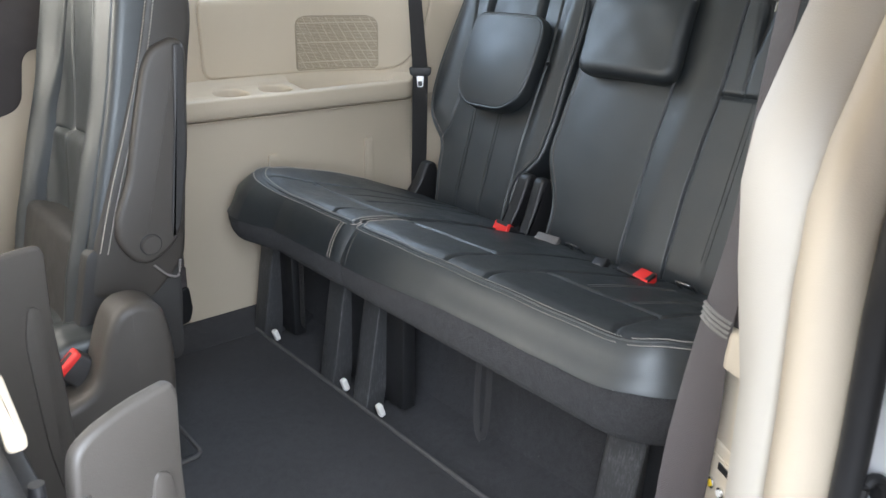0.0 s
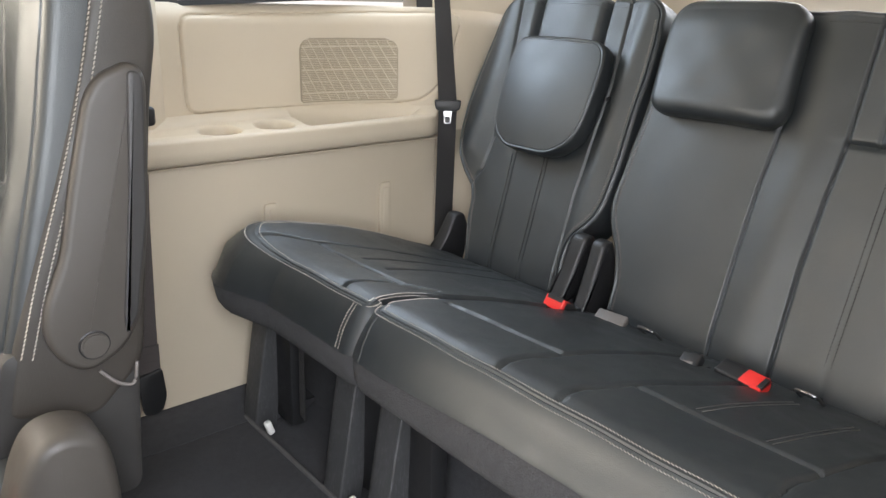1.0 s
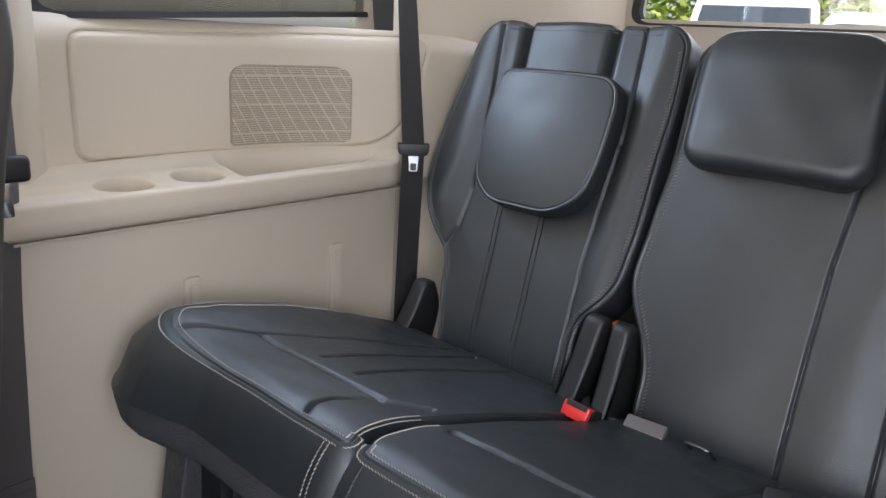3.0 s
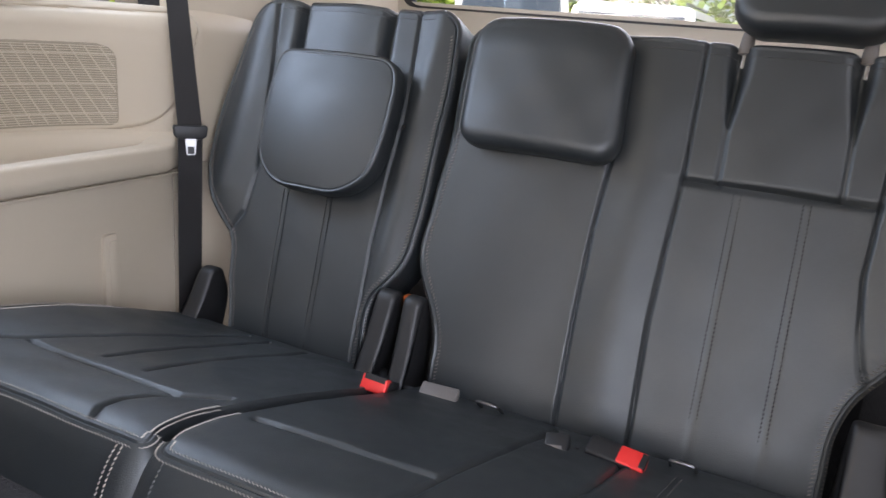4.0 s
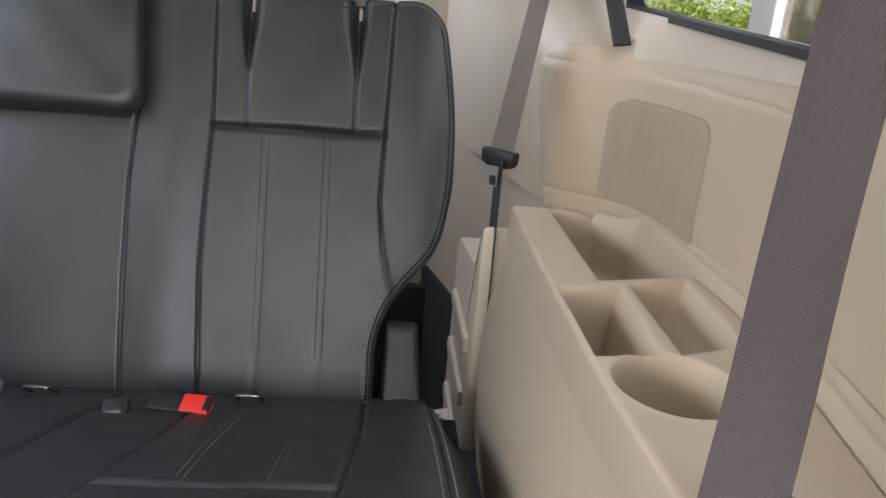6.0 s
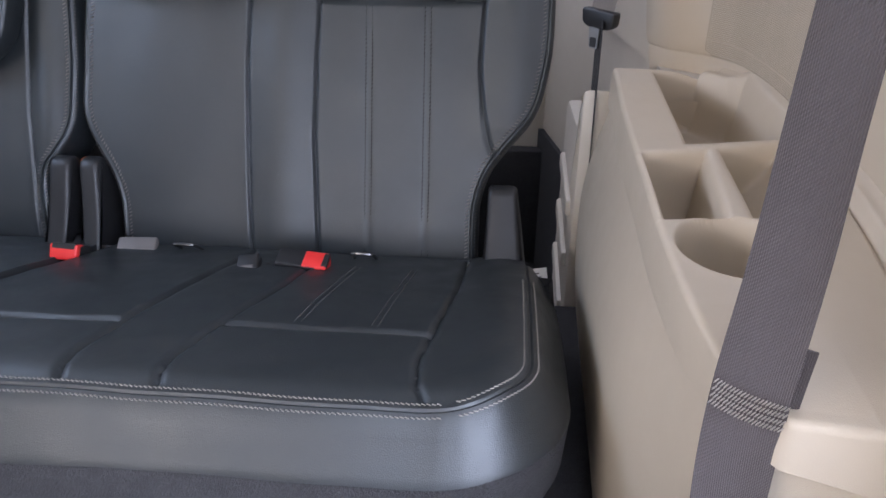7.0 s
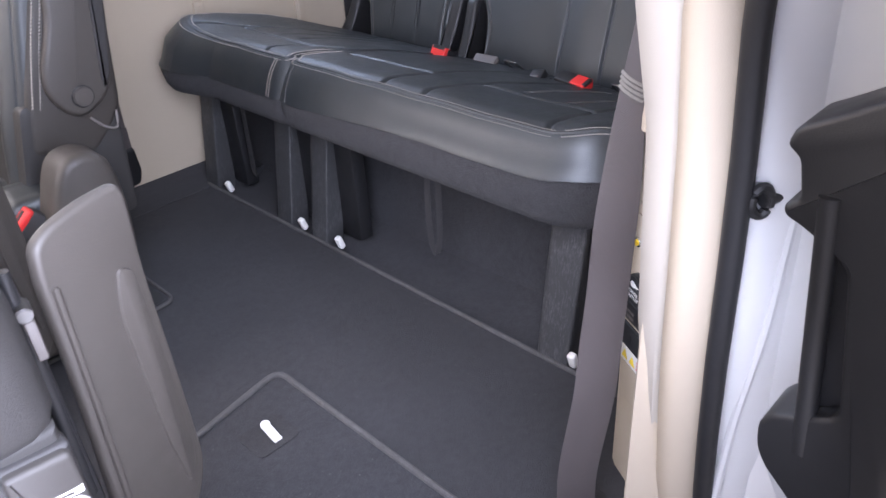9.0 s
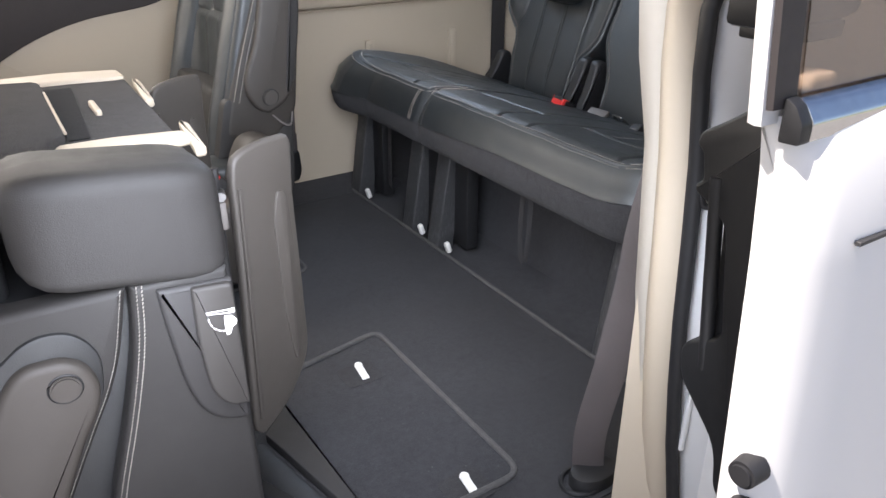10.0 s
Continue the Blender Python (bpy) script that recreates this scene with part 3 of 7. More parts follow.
def upper_trim(parent, far):
    """The curved upper trim sheet with the groove of its inset panel."""
    side = -1 if far else 1
    base = (lambda x: MIDDLE - swell(x)) if far else near_swell
    o = rounded([(0.635, 0.629), (1.10, 0.621), (1.205, 0.634), (1.250, 0.70), (1.282, 0.838), (0.633, 0.824)] if far else
                [(0.56, 0.607), (1.24, 0.604), (1.42, 0.605), (1.46, 0.66), (1.46, 0.800), (0.56, 0.790)], [0.03, 0.08, 0.07, 0.06, 0.03, 0.03], 7)
    line = o + o[:1]

    crown = 0.846 if far else 0.826

    zb = 0.56

    def height(u, s):
        inside = np.zeros(np.shape(u), bool)
        for (a, b), (c, d) in zip(line[:-1], line[1:]):
            hit = ((b > s) != (d > s)) & (u < (c - a) * (s - b) / (d - b + 1e-12) + a)
            inside ^= hit
        top = 0.018 * np.clip((s - crown + 0.041) / 0.04, 0, 1) ** 2
        return crease(u, s, line, 0.0052 if far else 0.0022, 0.0030 if far else 0.007) + np.where(inside, 0.0025, 0.0) - top
    pillow("upper_panel", lambda s: np.full_like(s, 0.40), (lambda s: np.full_like(s, 1.42)) if far else (lambda s: 1.325 + 0.30 * (s - 0.60) - corner(s, zb, crown, 0.001, 0.05)), zb, crown, height, [(0.003, -0.004), (0.004, -0.03)],
           lambda u, s, h: (u, float(base(np.array(u))) + side * h, s), BEIGE, parent, nu=420, ns=140, ends=0.0, back=-0.034)
    return base, side


def speaker(parent, base, side, x0, x1, z0, z1, crossed=True):
    """A perforated speaker grille that follows the curved trim: a base sheet with rows of raised bars."""
    at = lambda x, z, h: (x, float(base(np.array(x))) + side * h, z)
    lo = lambda s: x0 + corner(s, z0, z1, 0.006, 0.028)
    hi = lambda s: x1 - corner(s, z0, z1, 0.010, 0.028)
    g = pillow("speaker_grille", lo, hi, z0, z1, lambda u, s: np.full(np.shape(u), 0.0045), [(0.001, -0.0015), (0.0012, -0.004)], at, GRILLE if crossed else GRILLE_PALE, parent, "perforated speaker grille with a diamond pattern" if crossed else "finely slotted beige speaker grille", nu=60, ns=14, back=0.0005)
    verts, faces = [], []

    def bar(p, q, w, h):
        p, q = Vector(p), Vector(q)
        d = (q - p).normalized()
        n = Vector((-d.y, d.x)) * w / 2
        steps = max(1, int(abs(q.x - p.x) / 0.03))
        for k in range(steps + 1):
            c = p.lerp(q, k / steps)
            for e, hh in ((-1, 0.004), (-0.6, 0.0048 + h), (0.6, 0.0048 + h), (1, 0.004)):
                verts.append(at(c.x + n.x * e, c.y + n.y * e, hh))
            if k:
                b = len(verts) - 8
                for m in range(3):
                    faces.append((b + m, b + m + 1, b + m + 5, b + m + 4))

    def span(z):
        za = np.array(z)
        return float(lo(za)) + 0.002, float(hi(za)) - 0.002
    z = z0 + 0.003
    while z < z1 - 0.002:
        a, b = span(z)
        bar((a, z), (b, z), 0.0015 if crossed else 0.0013, 0.0004)
        z += 0.0040 if crossed else 0.0026
    x = x0 - 0.07
    while crossed and x < x1:
        pts = [(x + 0.075 * k / 12, z1 - 0.004 - (z1 - z0 - 0.008) * k / 12) for k in range(13)]
        run = [p for p in pts if span(p[1])[0] < p[0] < span(p[1])[1]]
        if len(run) > 1:
            bar(run[0], run[-1], 0.0022, 0.0013)
        x += 0.023
    for z in np.arange(z0 + 0.02, z1 - 0.01, 0.026 if crossed else 1.0):
        a, b = span(z)
        bar((a, z), (b, z + 0.002), 0.0022, 0.0012)
    raw("grille_bars", verts, faces, BEIGE, g, smooth=False)


def far_trim():
    """The beige side trim beside the bench on the closed side."""
    t = thing("side_trim_panel", "beige moulded side trim with cup holders and speaker grille", "trim panel")
    low = [(1.93, 0.02), (1.79, 0.02), (1.785, 0.30), (1.785, 0.50), (1.788, 0.547), (1.93, 0.547)]
    part("lower_panel", topless(prism(low, "x", 0.40, 1.235, 0.010, 3), 0.54), BEIGE, t, angle=60)
    # shallow moulded ribs in the lower panel
    for x0, x1, z0, z1 in ((0.748, 0.784, 0.30, 0.440), (1.053, 1.090, 0.24, 0.447)):
        o = rounded([(x0, z0), (x1, z0), (x1 - 0.003, z1), (x0 + 0.003, z1)], 0.008)
        part("rib", prism(o, "y", 1.777, 1.80, 0.003), BEIGE, t)
        o = rounded([(x0 + 0.009, z0), (x1 - 0.006, z0), (x1 - 0.009, z1 - 0.012), (x0 + 0.012, z1 - 0.012)], 0.005)
        part("rib_field", prism(o, "y", 1.7752, 1.79, 0.0015), BEIGE, t)
    rail = prism([(1.80, 0.538), (1.764, 0.541), (1.762, 0.5455), (1.80, 0.548)], "x", 0.40, 1.225, 0.0)
    part("groove_lip", rail, BEIGE, t)
    # vent slots at the foot of the front edge
    for x in (0.408, 0.422):
        part("vent_slot", box(x, x + 0.006, 1.782, 1.789, 0.045, 0.115, 0.002, 1), BLACK, t)

    def cup(u, s, y, x, r, d):
        q = np.hypot((u - y) * 1.06, s - x)
        return -d / (1 + np.exp((q - r) / 0.0016)) - 0.0025 / (1 + np.exp((q - r - 0.005) / 0.0016))

    def tray(u, s):
        back = MIDDLE - swell(s) - 0.012
        inside = np.minimum.reduce([s - 0.878, 1.20 - s, u - 1.785 - 0.02 * np.clip((s - 0.86) / 0.3, 0, 1), back - u])
        return -0.035 / (1 + np.exp(-inside / 0.0022))

    def top(u, s):
        back = MIDDLE - swell(s)
        return 0.600 + 0.008 * np.clip((u - 1.80) / 0.05, 0, 1) + 0.020 * np.clip((u - back + 0.03) / 0.03, 0, 1) ** 2 + cup(u, s, 1.808, 0.675, 0.038, 0.060) + cup(u, s, 1.817, 0.803, 0.038, 0.060) + tray(u, s)

    flat = lambda v: (lambda e: np.full(len(e), v))
    pillow("ledge", lambda s: 1.757 + 0.02 * np.clip((s - 1.17) / 0.05, 0, 1) ** 2, lambda s: np.maximum(MIDDLE - swell(s) + 0.004, 1.79), 0.41, 1.232, top,
           roll(0.008) + [(0.010, None, flat(0.575)), (0.009, None, flat(0.557)), (0.0, None, flat(0.549))], lambda u, s, h: (s, u, h), BEIGE, t, nu=110, ns=400, ends=0.1)
    base, side = upper_trim(t, True)
    speaker(t, base, side, 0.911, 1.141, 0.634, 0.777)
    return t


def near_trim():
    """The beige side trim beside the bench on the open side, with tray, cubby, cup holder and outlet panel."""
    t = thing("side_trim_panel", "beige moulded side trim with tray, cup holder and power outlet", "trim panel")
    low = [(0.365, 0.262), (0.372, 0.267), (0.448, 0.268), (0.460, 0.272), (0.470, 0.285), (0.514, 0.362), (0.524, 0.372), (0.56, 0.380), (0.64, 0.389), (0.72, 0.392), (1.18, 0.389), (1.222, 0.376), (1.222, 0.20), (0.41, 0.19), (0.372, 0.24)]
    belly = profile([(-0.02, 0.0), (0.07, 0.0), (0.17, 0.015), (0.26, 0.026), (0.34, 0.030), (0.42, 0.028), (0.49, 0.015), (0.545, 0.0)])
    secs = []
    for z in np.linspace(-0.02, 0.545, 24):
        out = float(belly(np.array(z)))
        secs.append([(a, b + (out * min(1.0, max(0.0, (a - 0.52) / 0.17)) if 0.52 < a < 1.2 and b > 0.3 else 0.0), z) for a, b in low])
    part("lower_panel", topless(loft(secs), 0.54), BEIGE, t, angle=50)

    def pit(u, s, corners, depth, soft=0.0022):
        """A moulded pocket over a straight-edged outline given anticlockwise as (across, along)."""
        d = np.full(np.shape(u), 1e9)
        for (a, b), (c, e) in zip(corners, corners[1:] + corners[:1]):
            n = math.hypot(c - a, e - b)
            d = np.minimum(d, ((c - a) * (s - b) - (e - b) * (u - a)) / n)
        return -depth / (1 + np.exp(-d / soft)) - 0.004 / (1 + np.exp(-(d + 0.005) / soft))

    def top(u, s):
        level = 0.588 - 0.008 * np.clip((0.80 - s) / 0.30, 0, 1) ** 1.5 - 0.012 * np.clip((u - 0.30) / 0.06, 0, 1) * np.clip((0.60 - s) / 0.10, 0, 1)
        q = np.hypot(u - 0.333, s - 0.690)
        h = level - 0.090 / (1 + np.exp((q - 0.047) / 0.0020)) + 0.003 * np.exp(-((q - 0.053) / 0.004) ** 2)
        h = h + pit(u, s, [(0.214, 0.966), (0.326, 0.938), (0.320, 1.221), (0.262, 1.228), (0.214, 1.170)], 0.088)
        h = h + pit(u, s, [(0.336, 0.752), (0.381, 0.745), (0.380, 0.888), (0.323, 0.902)], 0.080)
        slope = np.clip((0.30 - u) / 0.07, 0, 1)
        h = h + pit(u, s, [(0.245, 0.775), (0.299, 0.757), (0.294, 0.909), (0.233, 0.936)], 0.080) * (1.0 - 0.75 * slope)
        back = near_swell(s)
        return h + np.clip((1.205 - s) / 0.04, 0, 1) * (0.015 / (1 + np.exp(-(back + 0.017 - u) / 0.0010)) - 0.004 * np.exp(-((u - back - 0.0205) / 0.0022) ** 2)) + 0.006 * np.clip((back + 0.012 - u) / 0.012, 0, 1) ** 2

    flat = lambda v: (lambda e: np.minimum(np.full(len(e), v), e[:, 2] - 0.02))
    hi = profile([(0.49, 0.342), (0.52, 0.364), (0.58, 0.382), (0.66, 0.389), (0.85, 0.389), (1.05, 0.387), (1.20, 0.380)])
    pillow("ledge", lambda s: np.minimum(near_swell(s) - 0.004, 0.345), hi, 0.492, 1.232, top,
           roll(0.006) + [(0.0075, None, flat(0.545)), (0.0075, None, flat(0.532)), (0.001, None, flat(0.528))], lambda u, s, h: (s - 0.36 * np.clip(0.345 - u, 0, 0.09) * np.clip((0.62 - s) / 0.12, 0, 1), u, h), BEIGE, t, nu=130, ns=420, ends=0.1, closed=False)
    base, side = upper_trim(t, False)
    speaker(t, base, side, 1.024, 1.258, 0.606, 0.758, False)
    # pale sill between the trim and the window
    secs = []
    for x in np.linspace(0.45, 1.43, 34):
        y, zt, zw = min(float(near_swell(x)), 0.245), 0.803 + 0.03 * (x - 0.75) / 0.5, 0.826 + (x - 0.55) * 0.066
        secs.append([(x, y - 0.010, 0.79), (x, y - 0.012, zt + 0.008), (x, min(y - 0.014, 0.205), zw + 0.004), (x, 0.168, zw + 0.008), (x, 0.150, 0.79)])
    part("window_sill", loft(secs), GREY_TRIM, t, "pale grey window sill", angle=30)
    # outlet panel on the slanted front of the trim
    m = Matrix.Translation((0.498, 0.329, 0.0)) @ pose(0, 0, 0, 0, 0, 61.0)
    rim = prism(rounded([(-0.050, 0.14), (0.034, 0.14), (0.034, 0.438), (-0.050, 0.438)], [0.02, 0.004, 0.004, 0.034], 8), "y", -0.010, 0.0045, 0.004, 3)
    bmesh.ops.transform(rim, matrix=m, verts=rim.verts)
    panel = part("outlet_panel", rim, BEIGE, t)
    field = prism(rounded([(-0.037, 0.15), (0.033, 0.15), (0.033, 0.424), (-0.037, 0.424)], [0.012, 0.004, 0.004, 0.024], 8), "y", 0.000, 0.0066, 0.0018, 2)
    bmesh.ops.transform(field, matrix=m, verts=field.verts)
    part("outlet_field", field, BEIGE, panel)
    part("usb_socket", box(-0.0085, 0.0125, 0.001, 0.0075, 0.4105, 0.420, 0.001, 1, m), BLACK, panel)
    for x, c in ((0.018, (0.75, 0.5, 0.02)), (0.000, (0.75, 0.73, 0.7)), (-0.018, (0.7, 0.06, 0.05))):
        ring = part("audio_socket", tube(m @ Vector((x, 0.0, 0.389)), m @ Vector((x, 0.0095, 0.389)), 0.0062, 14, bevel=0.0008), CHROME, panel)
        part("socket_core", tube(m @ Vector((x, 0.0085, 0.389)), m @ Vector((x, 0.011, 0.389)), 0.0038, 12), plastic("socket_colour", c, 0.4, 0.0), ring)
    m = m @ pose(0.004, 0.002, 0.006)
    cap = part("outlet_cap", tube(m @ Vector((0.0, 0.0, 0.324)), m @ Vector((0.0, 0.014, 0.324)), 0.0215, 28, bevel=0.002), BLACK, panel, "round black power outlet cap")
    part("cap_tab", box(0.018, 0.031, 0.004, 0.012, 0.317, 0.327, 0.002, 1, m), BLACK, cap)
    for k, text in enumerate(("POWER", "OUTLET")):
        words(text, 0.0068, m @ pose(0.0145, 0.0147, 0.3195 - k * 0.0068, 90, 0, 180), WHITE_PLASTIC, cap)
    bm = prism(rounded([(-0.010, 0.332), (0.006, 0.328), (0.010, 0.332), (0.006, 0.337), (-0.004, 0.334)], 0.002), "y", 0.0138, 0.0146)
    bmesh.ops.transform(bm, matrix=m, verts=bm.verts)
    part("cap_mark", bm, WHITE_PLASTIC, cap)
    part("cap_hinge", tube(m @ Vector((-0.0227, 0.002, 0.3195)), m @ Vector((-0.0227, 0.011, 0.3195)), 0.006, 12), BLACK, cap)
    for z0, z1 in ((0.268, 0.296), (0.202, 0.262)):
        sock = part("mains_socket", box(-0.036, 0.030, 0.001, 0.0085, z0, z1, 0.003, 2, m), BLACK, panel)
        if z0 < 0.25:
            for x in (-0.012, 0.008):
                part("pin_slot", box(x - 0.0015, x + 0.0015, 0.0085, 0.0092, 0.238, 0.25, 0, 1, m), CHARCOAL, sock)
            lab = part("warning_label", box(-0.032, 0.026, 0.0083, 0.0093, 0.206, 0.229, 0, 1, m), WHITE_PLASTIC, sock, "white warning label with yellow triangles")
            for x in (0.016, -0.002):
                tri = prism([(x - 0.007, 0.2115), (x + 0.007, 0.2115), (x, 0.2245)], "y", 0.0090, 0.0098)
                bmesh.ops.transform(tri, matrix=m, verts=tri.verts)
                part("warning_mark", tri, YELLOW, lab)
            for k in range(3):
                part("print_bar", box(-0.029, -0.013, 0.0090, 0.0098, 0.2125 + k * 0.005, 0.2145 + k * 0.005, 0, 1, m), RED, lab)
        else:
            for x0, x1 in ((-0.030, -0.004), (0.002, 0.027)):
                for k in range(2):
                    part("print_bar", box(x0 + 0.003, x1 - 0.003, 0.0083, 0.0090, z0 + 0.006 + k * 0.008, z0 + 0.0095 + k * 0.008, 0, 1, m), GREY_PLASTIC, sock)
    return t


YELLOW = plastic("yellow_print", (0.8, 0.6, 0.03), 0.5, 0.0)


def words(text, size, m, material, parent):
    """Raised print, as a mesh."""
    cu = bpy.data.curves.new("text", "FONT")
    cu.body, cu.size, cu.extrude, cu.align_x = text, size, 0.0002, "LEFT"
    tmp = new("text", cu)
    bpy.context.view_layer.update()
    me = bpy.data.meshes.new_from_object(tmp.evaluated_get(bpy.context.evaluated_depsgraph_get()))
    bpy.data.objects.remove(tmp)
    me.materials.append(material)
    ob = new("print", me)
    ob.parent = parent
    ob.matrix_basis = m
    return ob


EDGE = ((-0.10, 0.10), (0.0, 0.072), (0.10, 0.05), (0.20, 0.030), (0.30, 0.016), (0.40, 0.006), (0.50, 0.0), (0.60, -0.008), (0.70, -0.022), (0.76, -0.024), (0.80, -0.010), (0.86, 0.028), (0.95, 0.085), (1.05, 0.13), (1.20, 0.18), (1.33, 0.21))     # height, how far the opening lies back


def pillars():
    # far middle pillar beside the second seat
    p = [(0.395, 1.935), (0.395, 1.865), (0.42, 1.838), (0.55, 1.838), (0.585, 1.86), (0.60, 1.935)]
    tagged(part("pillar_trim", prism(p, "z", 0.60, ROOF, 0.0), BEIGE, angle=60), "beige pillar trim beside the quarter window", "pillar trim")
    # far rear pillar: a smooth sheet running inwards to the tailgate
    secs = []
    for z, b in ((0.0, 0.0), (0.55, 0.0), (0.80, 0.01), (0.95, 0.03), (1.10, 0.05), (1.33, 0.07)):
        line = smooth_line([(1.235, 1.79, z), (1.31, 1.772 - b * 0.3, z), (1.46, 1.765 - b, z), (1.66, 1.765 - b, z), (1.90, 1.765 - b * 0.2, z), (2.06, 1.77, z)], 6)
        secs.append([tuple(v) for v in line] + [(2.06, 1.93, z), (1.235, 1.93, z)])
    tagged(part("rear_pillar_trim", loft(secs), BEIGE, angle=60), "beige rear pillar trim on the closed side", "pillar trim")
    # near rear pillar
    secs = []
    for z, b in ((0.20, 0.0), (0.55, 0.0), (0.575, 0.0)):
        line = smooth_line([(1.235, 0.295, z), (1.31, 0.310 + b * 0.3, z), (1.46, 0.330 + b, z), (1.66, 0.355 + b, z), (1.90, 0.41, z), (2.06, 0.45, z)], 6)
        secs.append([tuple(v) for v in line] + [(2.06, 0.17, z), (1.235, 0.17, z)])
    tagged(part("rear_pillar_trim", loft(secs), GREY_TRIM, angle=60), "pale rear pillar trim on the open side", "pillar trim")
    secs = []
    sweep = [(0.57, [(1.250, 0.228), (1.30, 0.286), (1.36, 0.318), (1.46, 0.338)]), (0.79, [(1.262, 0.232), (1.30, 0.286), (1.36, 0.319), (1.46, 0.340)]), (0.825, [(1.275, 0.215), (1.32, 0.264), (1.385, 0.308), (1.48, 0.344)]), (0.855, [(1.34, 0.210), (1.37, 0.250), (1.42, 0.300), (1.51, 0.346)]),
             (0.885, [(1.415, 0.205), (1.428, 0.252), (1.46, 0.302), (1.54, 0.350)]), (0.95, [(1.425, 0.205), (1.432, 0.26), (1.46, 0.315), (1.54, 0.366)]), (1.10, [(1.432, 0.205), (1.438, 0.26), (1.465, 0.328), (1.54, 0.386)]), (1.33, [(1.44, 0.205), (1.446, 0.27), (1.47, 0.342), (1.54, 0.406)])]
    for z, front in sweep:
        b = 0.015 + 0.055 * min(1.0, max(0.0, (z - 0.84) / 0.4))
        line = smooth_line([(x, y, z) for x, y in front] + [(1.66, 0.355 + b, z), (1.90, 0.41, z), (2.06, 0.45, z)], 6)
        secs.append([tuple(v) for v in line] + [(2.06, 0.17, z), (front[0][0] + 0.03, 0.174, z)])
    tagged(part("rear_pillar_upper_trim", loft(secs), GREY_TRIM, angle=60), "pale upper pillar trim beside the quarter window", "pillar trim")
    lining = [tuple(v)[:2] for v in smooth_line([(1.235, 0.300, 0), (1.31, 0.318, 0), (1.46, 0.338, 0), (1.66, 0.364, 0), (1.90, 0.42, 0), (2.05, 0.46, 0)], 6)]
    tagged(part("cargo_lining", prism(lining + [(2.05, 0.17), (1.235, 0.17)], "z", -0.2, 0.198), CARPET, angle=50), "black carpet lining of the cargo well", "carpet", kind="structure")
    tagged(part("tailgate_sill", box(2.005, 2.048, 0.30, 1.80, -0.2, 0.15, 0.01), CARPET), "black carpeted tailgate sill", "sill", kind="structure")
    # vertical stiffened panel behind the belt on the open side
    panel = thing("cargo_side_panel", "pale grey ribbed cargo side panel", "trim panel")
    part("panel_sheet", prism(rounded([(1.235, -0.18), (1.55, -0.18), (1.55, 0.44), (1.30, 0.47), (1.235, 0.56)], 0.02), "y", 0.37, 0.425, 0.008), GREY_TRIM, panel)
    for z in (0.02, 0.12, 0.22, 0.32):
        part("rib", box(1.27, 1.50, 0.420, 0.434, z, z + 0.03, 0.006), GREY_TRIM, panel)
    # the door opening's rear edge: beige trim, rubber seal, painted jamb
    inner, fold, outer = [], [], []
    for z, dx in EDGE:
        b = -0.010 * min(1.0, max(0.0, (0.42 - z) / 0.15))
        b += 0.017 * min(1.2, max(0.0, (z - 0.60) / 0.16))
        inner.append([(0.480 + dx, 0.235, z), (0.400 + dx, 0.268 + b, z), (0.374 + dx, 0.276 + b, z), (0.361 + dx, 0.270 + b, z), (0.350 + dx, 0.243, z), (0.354 + dx, 0.236, z)])
        fold.append([(0.47 + dx, 0.234, z), (0.356 + dx, 0.2345, z), (0.344 + dx, 0.2325, z), (0.336 + dx, 0.220, z), (0.335 + dx, 0.210, z), (0.348 + dx, 0.190, z), (0.47 + dx, 0.17, z)])
        outer.append([(0.343 + dx + 0.008 * math.cos(a), 0.178 + 0.010 * math.sin(a), z) for a in np.linspace(0, 2 * math.pi, 11)[:-1]])
    tagged(part("door_pillar_trim", loft(inner), PILLAR_TRIM, angle=55), "pale beige pillar trim at the door opening", "pillar trim")
    tagged(part("door_edge_trim", loft(fold), BEIGE, angle=55), "beige edge moulding between pillar trim and seal", "pillar trim")
    tagged(part("door_seal", loft(outer), RUBBER, angle=60), "black rubber door seal", "seal")
    secs = []
    for z, dx in ((-0.30, 0.20),) + EDGE:
        secs.append([(0.355 + dx, 0.176, z), (0.358 + dx, 0.160, z), (0.380 + dx, 0.140, z), (0.372 + dx, 0.110, z), (0.366 + dx, 0.088, z), (0.385 + dx, 0.072, z), (0.42 + dx, 0.068, z), (0.42 + dx, 0.176, z)])
    jamb = thing("door_jamb", "white painted door jamb with a striker ring", "door jamb", kind="structure")
    part("jamb_sheet", loft(secs), JAMB_PAINT_DIMMED, jamb, angle=40)
    ring = [(0.345 - 0.005 * math.cos(a), 0.164 + 0.005 * math.cos(a), 0.567 + 0.012 * math.sin(a)) for a in np.linspace(0, 2 * math.pi, 19)[:-1]]
    part("striker_ring", hose(ring, 0.0042, 8, True), BLACK, jamb, "black striker ring")
    for bead in ([(0.374, 0.144, 0.66), (0.374, 0.146, 0.60), (0.373, 0.148, 0.516), (0.374, 0.151, 0.43), (0.373, 0.161, 0.32), (0.378, 0.168, 0.20)], [(0.357, 0.186, 0.600), (0.366, 0.170, 0.616), (0.377, 0.156, 0.636)], [(0.360, 0.180, 0.480), (0.367, 0.168, 0.496), (0.377, 0.154, 0.520)]):
        part("pressed_bead", hose(smooth_line(bead, 6), 0.0045), JAMB_PAINT_DIMMED, jamb)
    part("striker_base", tube((0.347, 0.163, 0.567), (0.372, 0.156, 0.567), 0.006, 16), BLACK, jamb)

# ---------------------------------------------------------------- the third-row bench
RAKE = radians(22.0)
CUSHION_FRONT, CUSHION_REAR = 0.652, 1.14


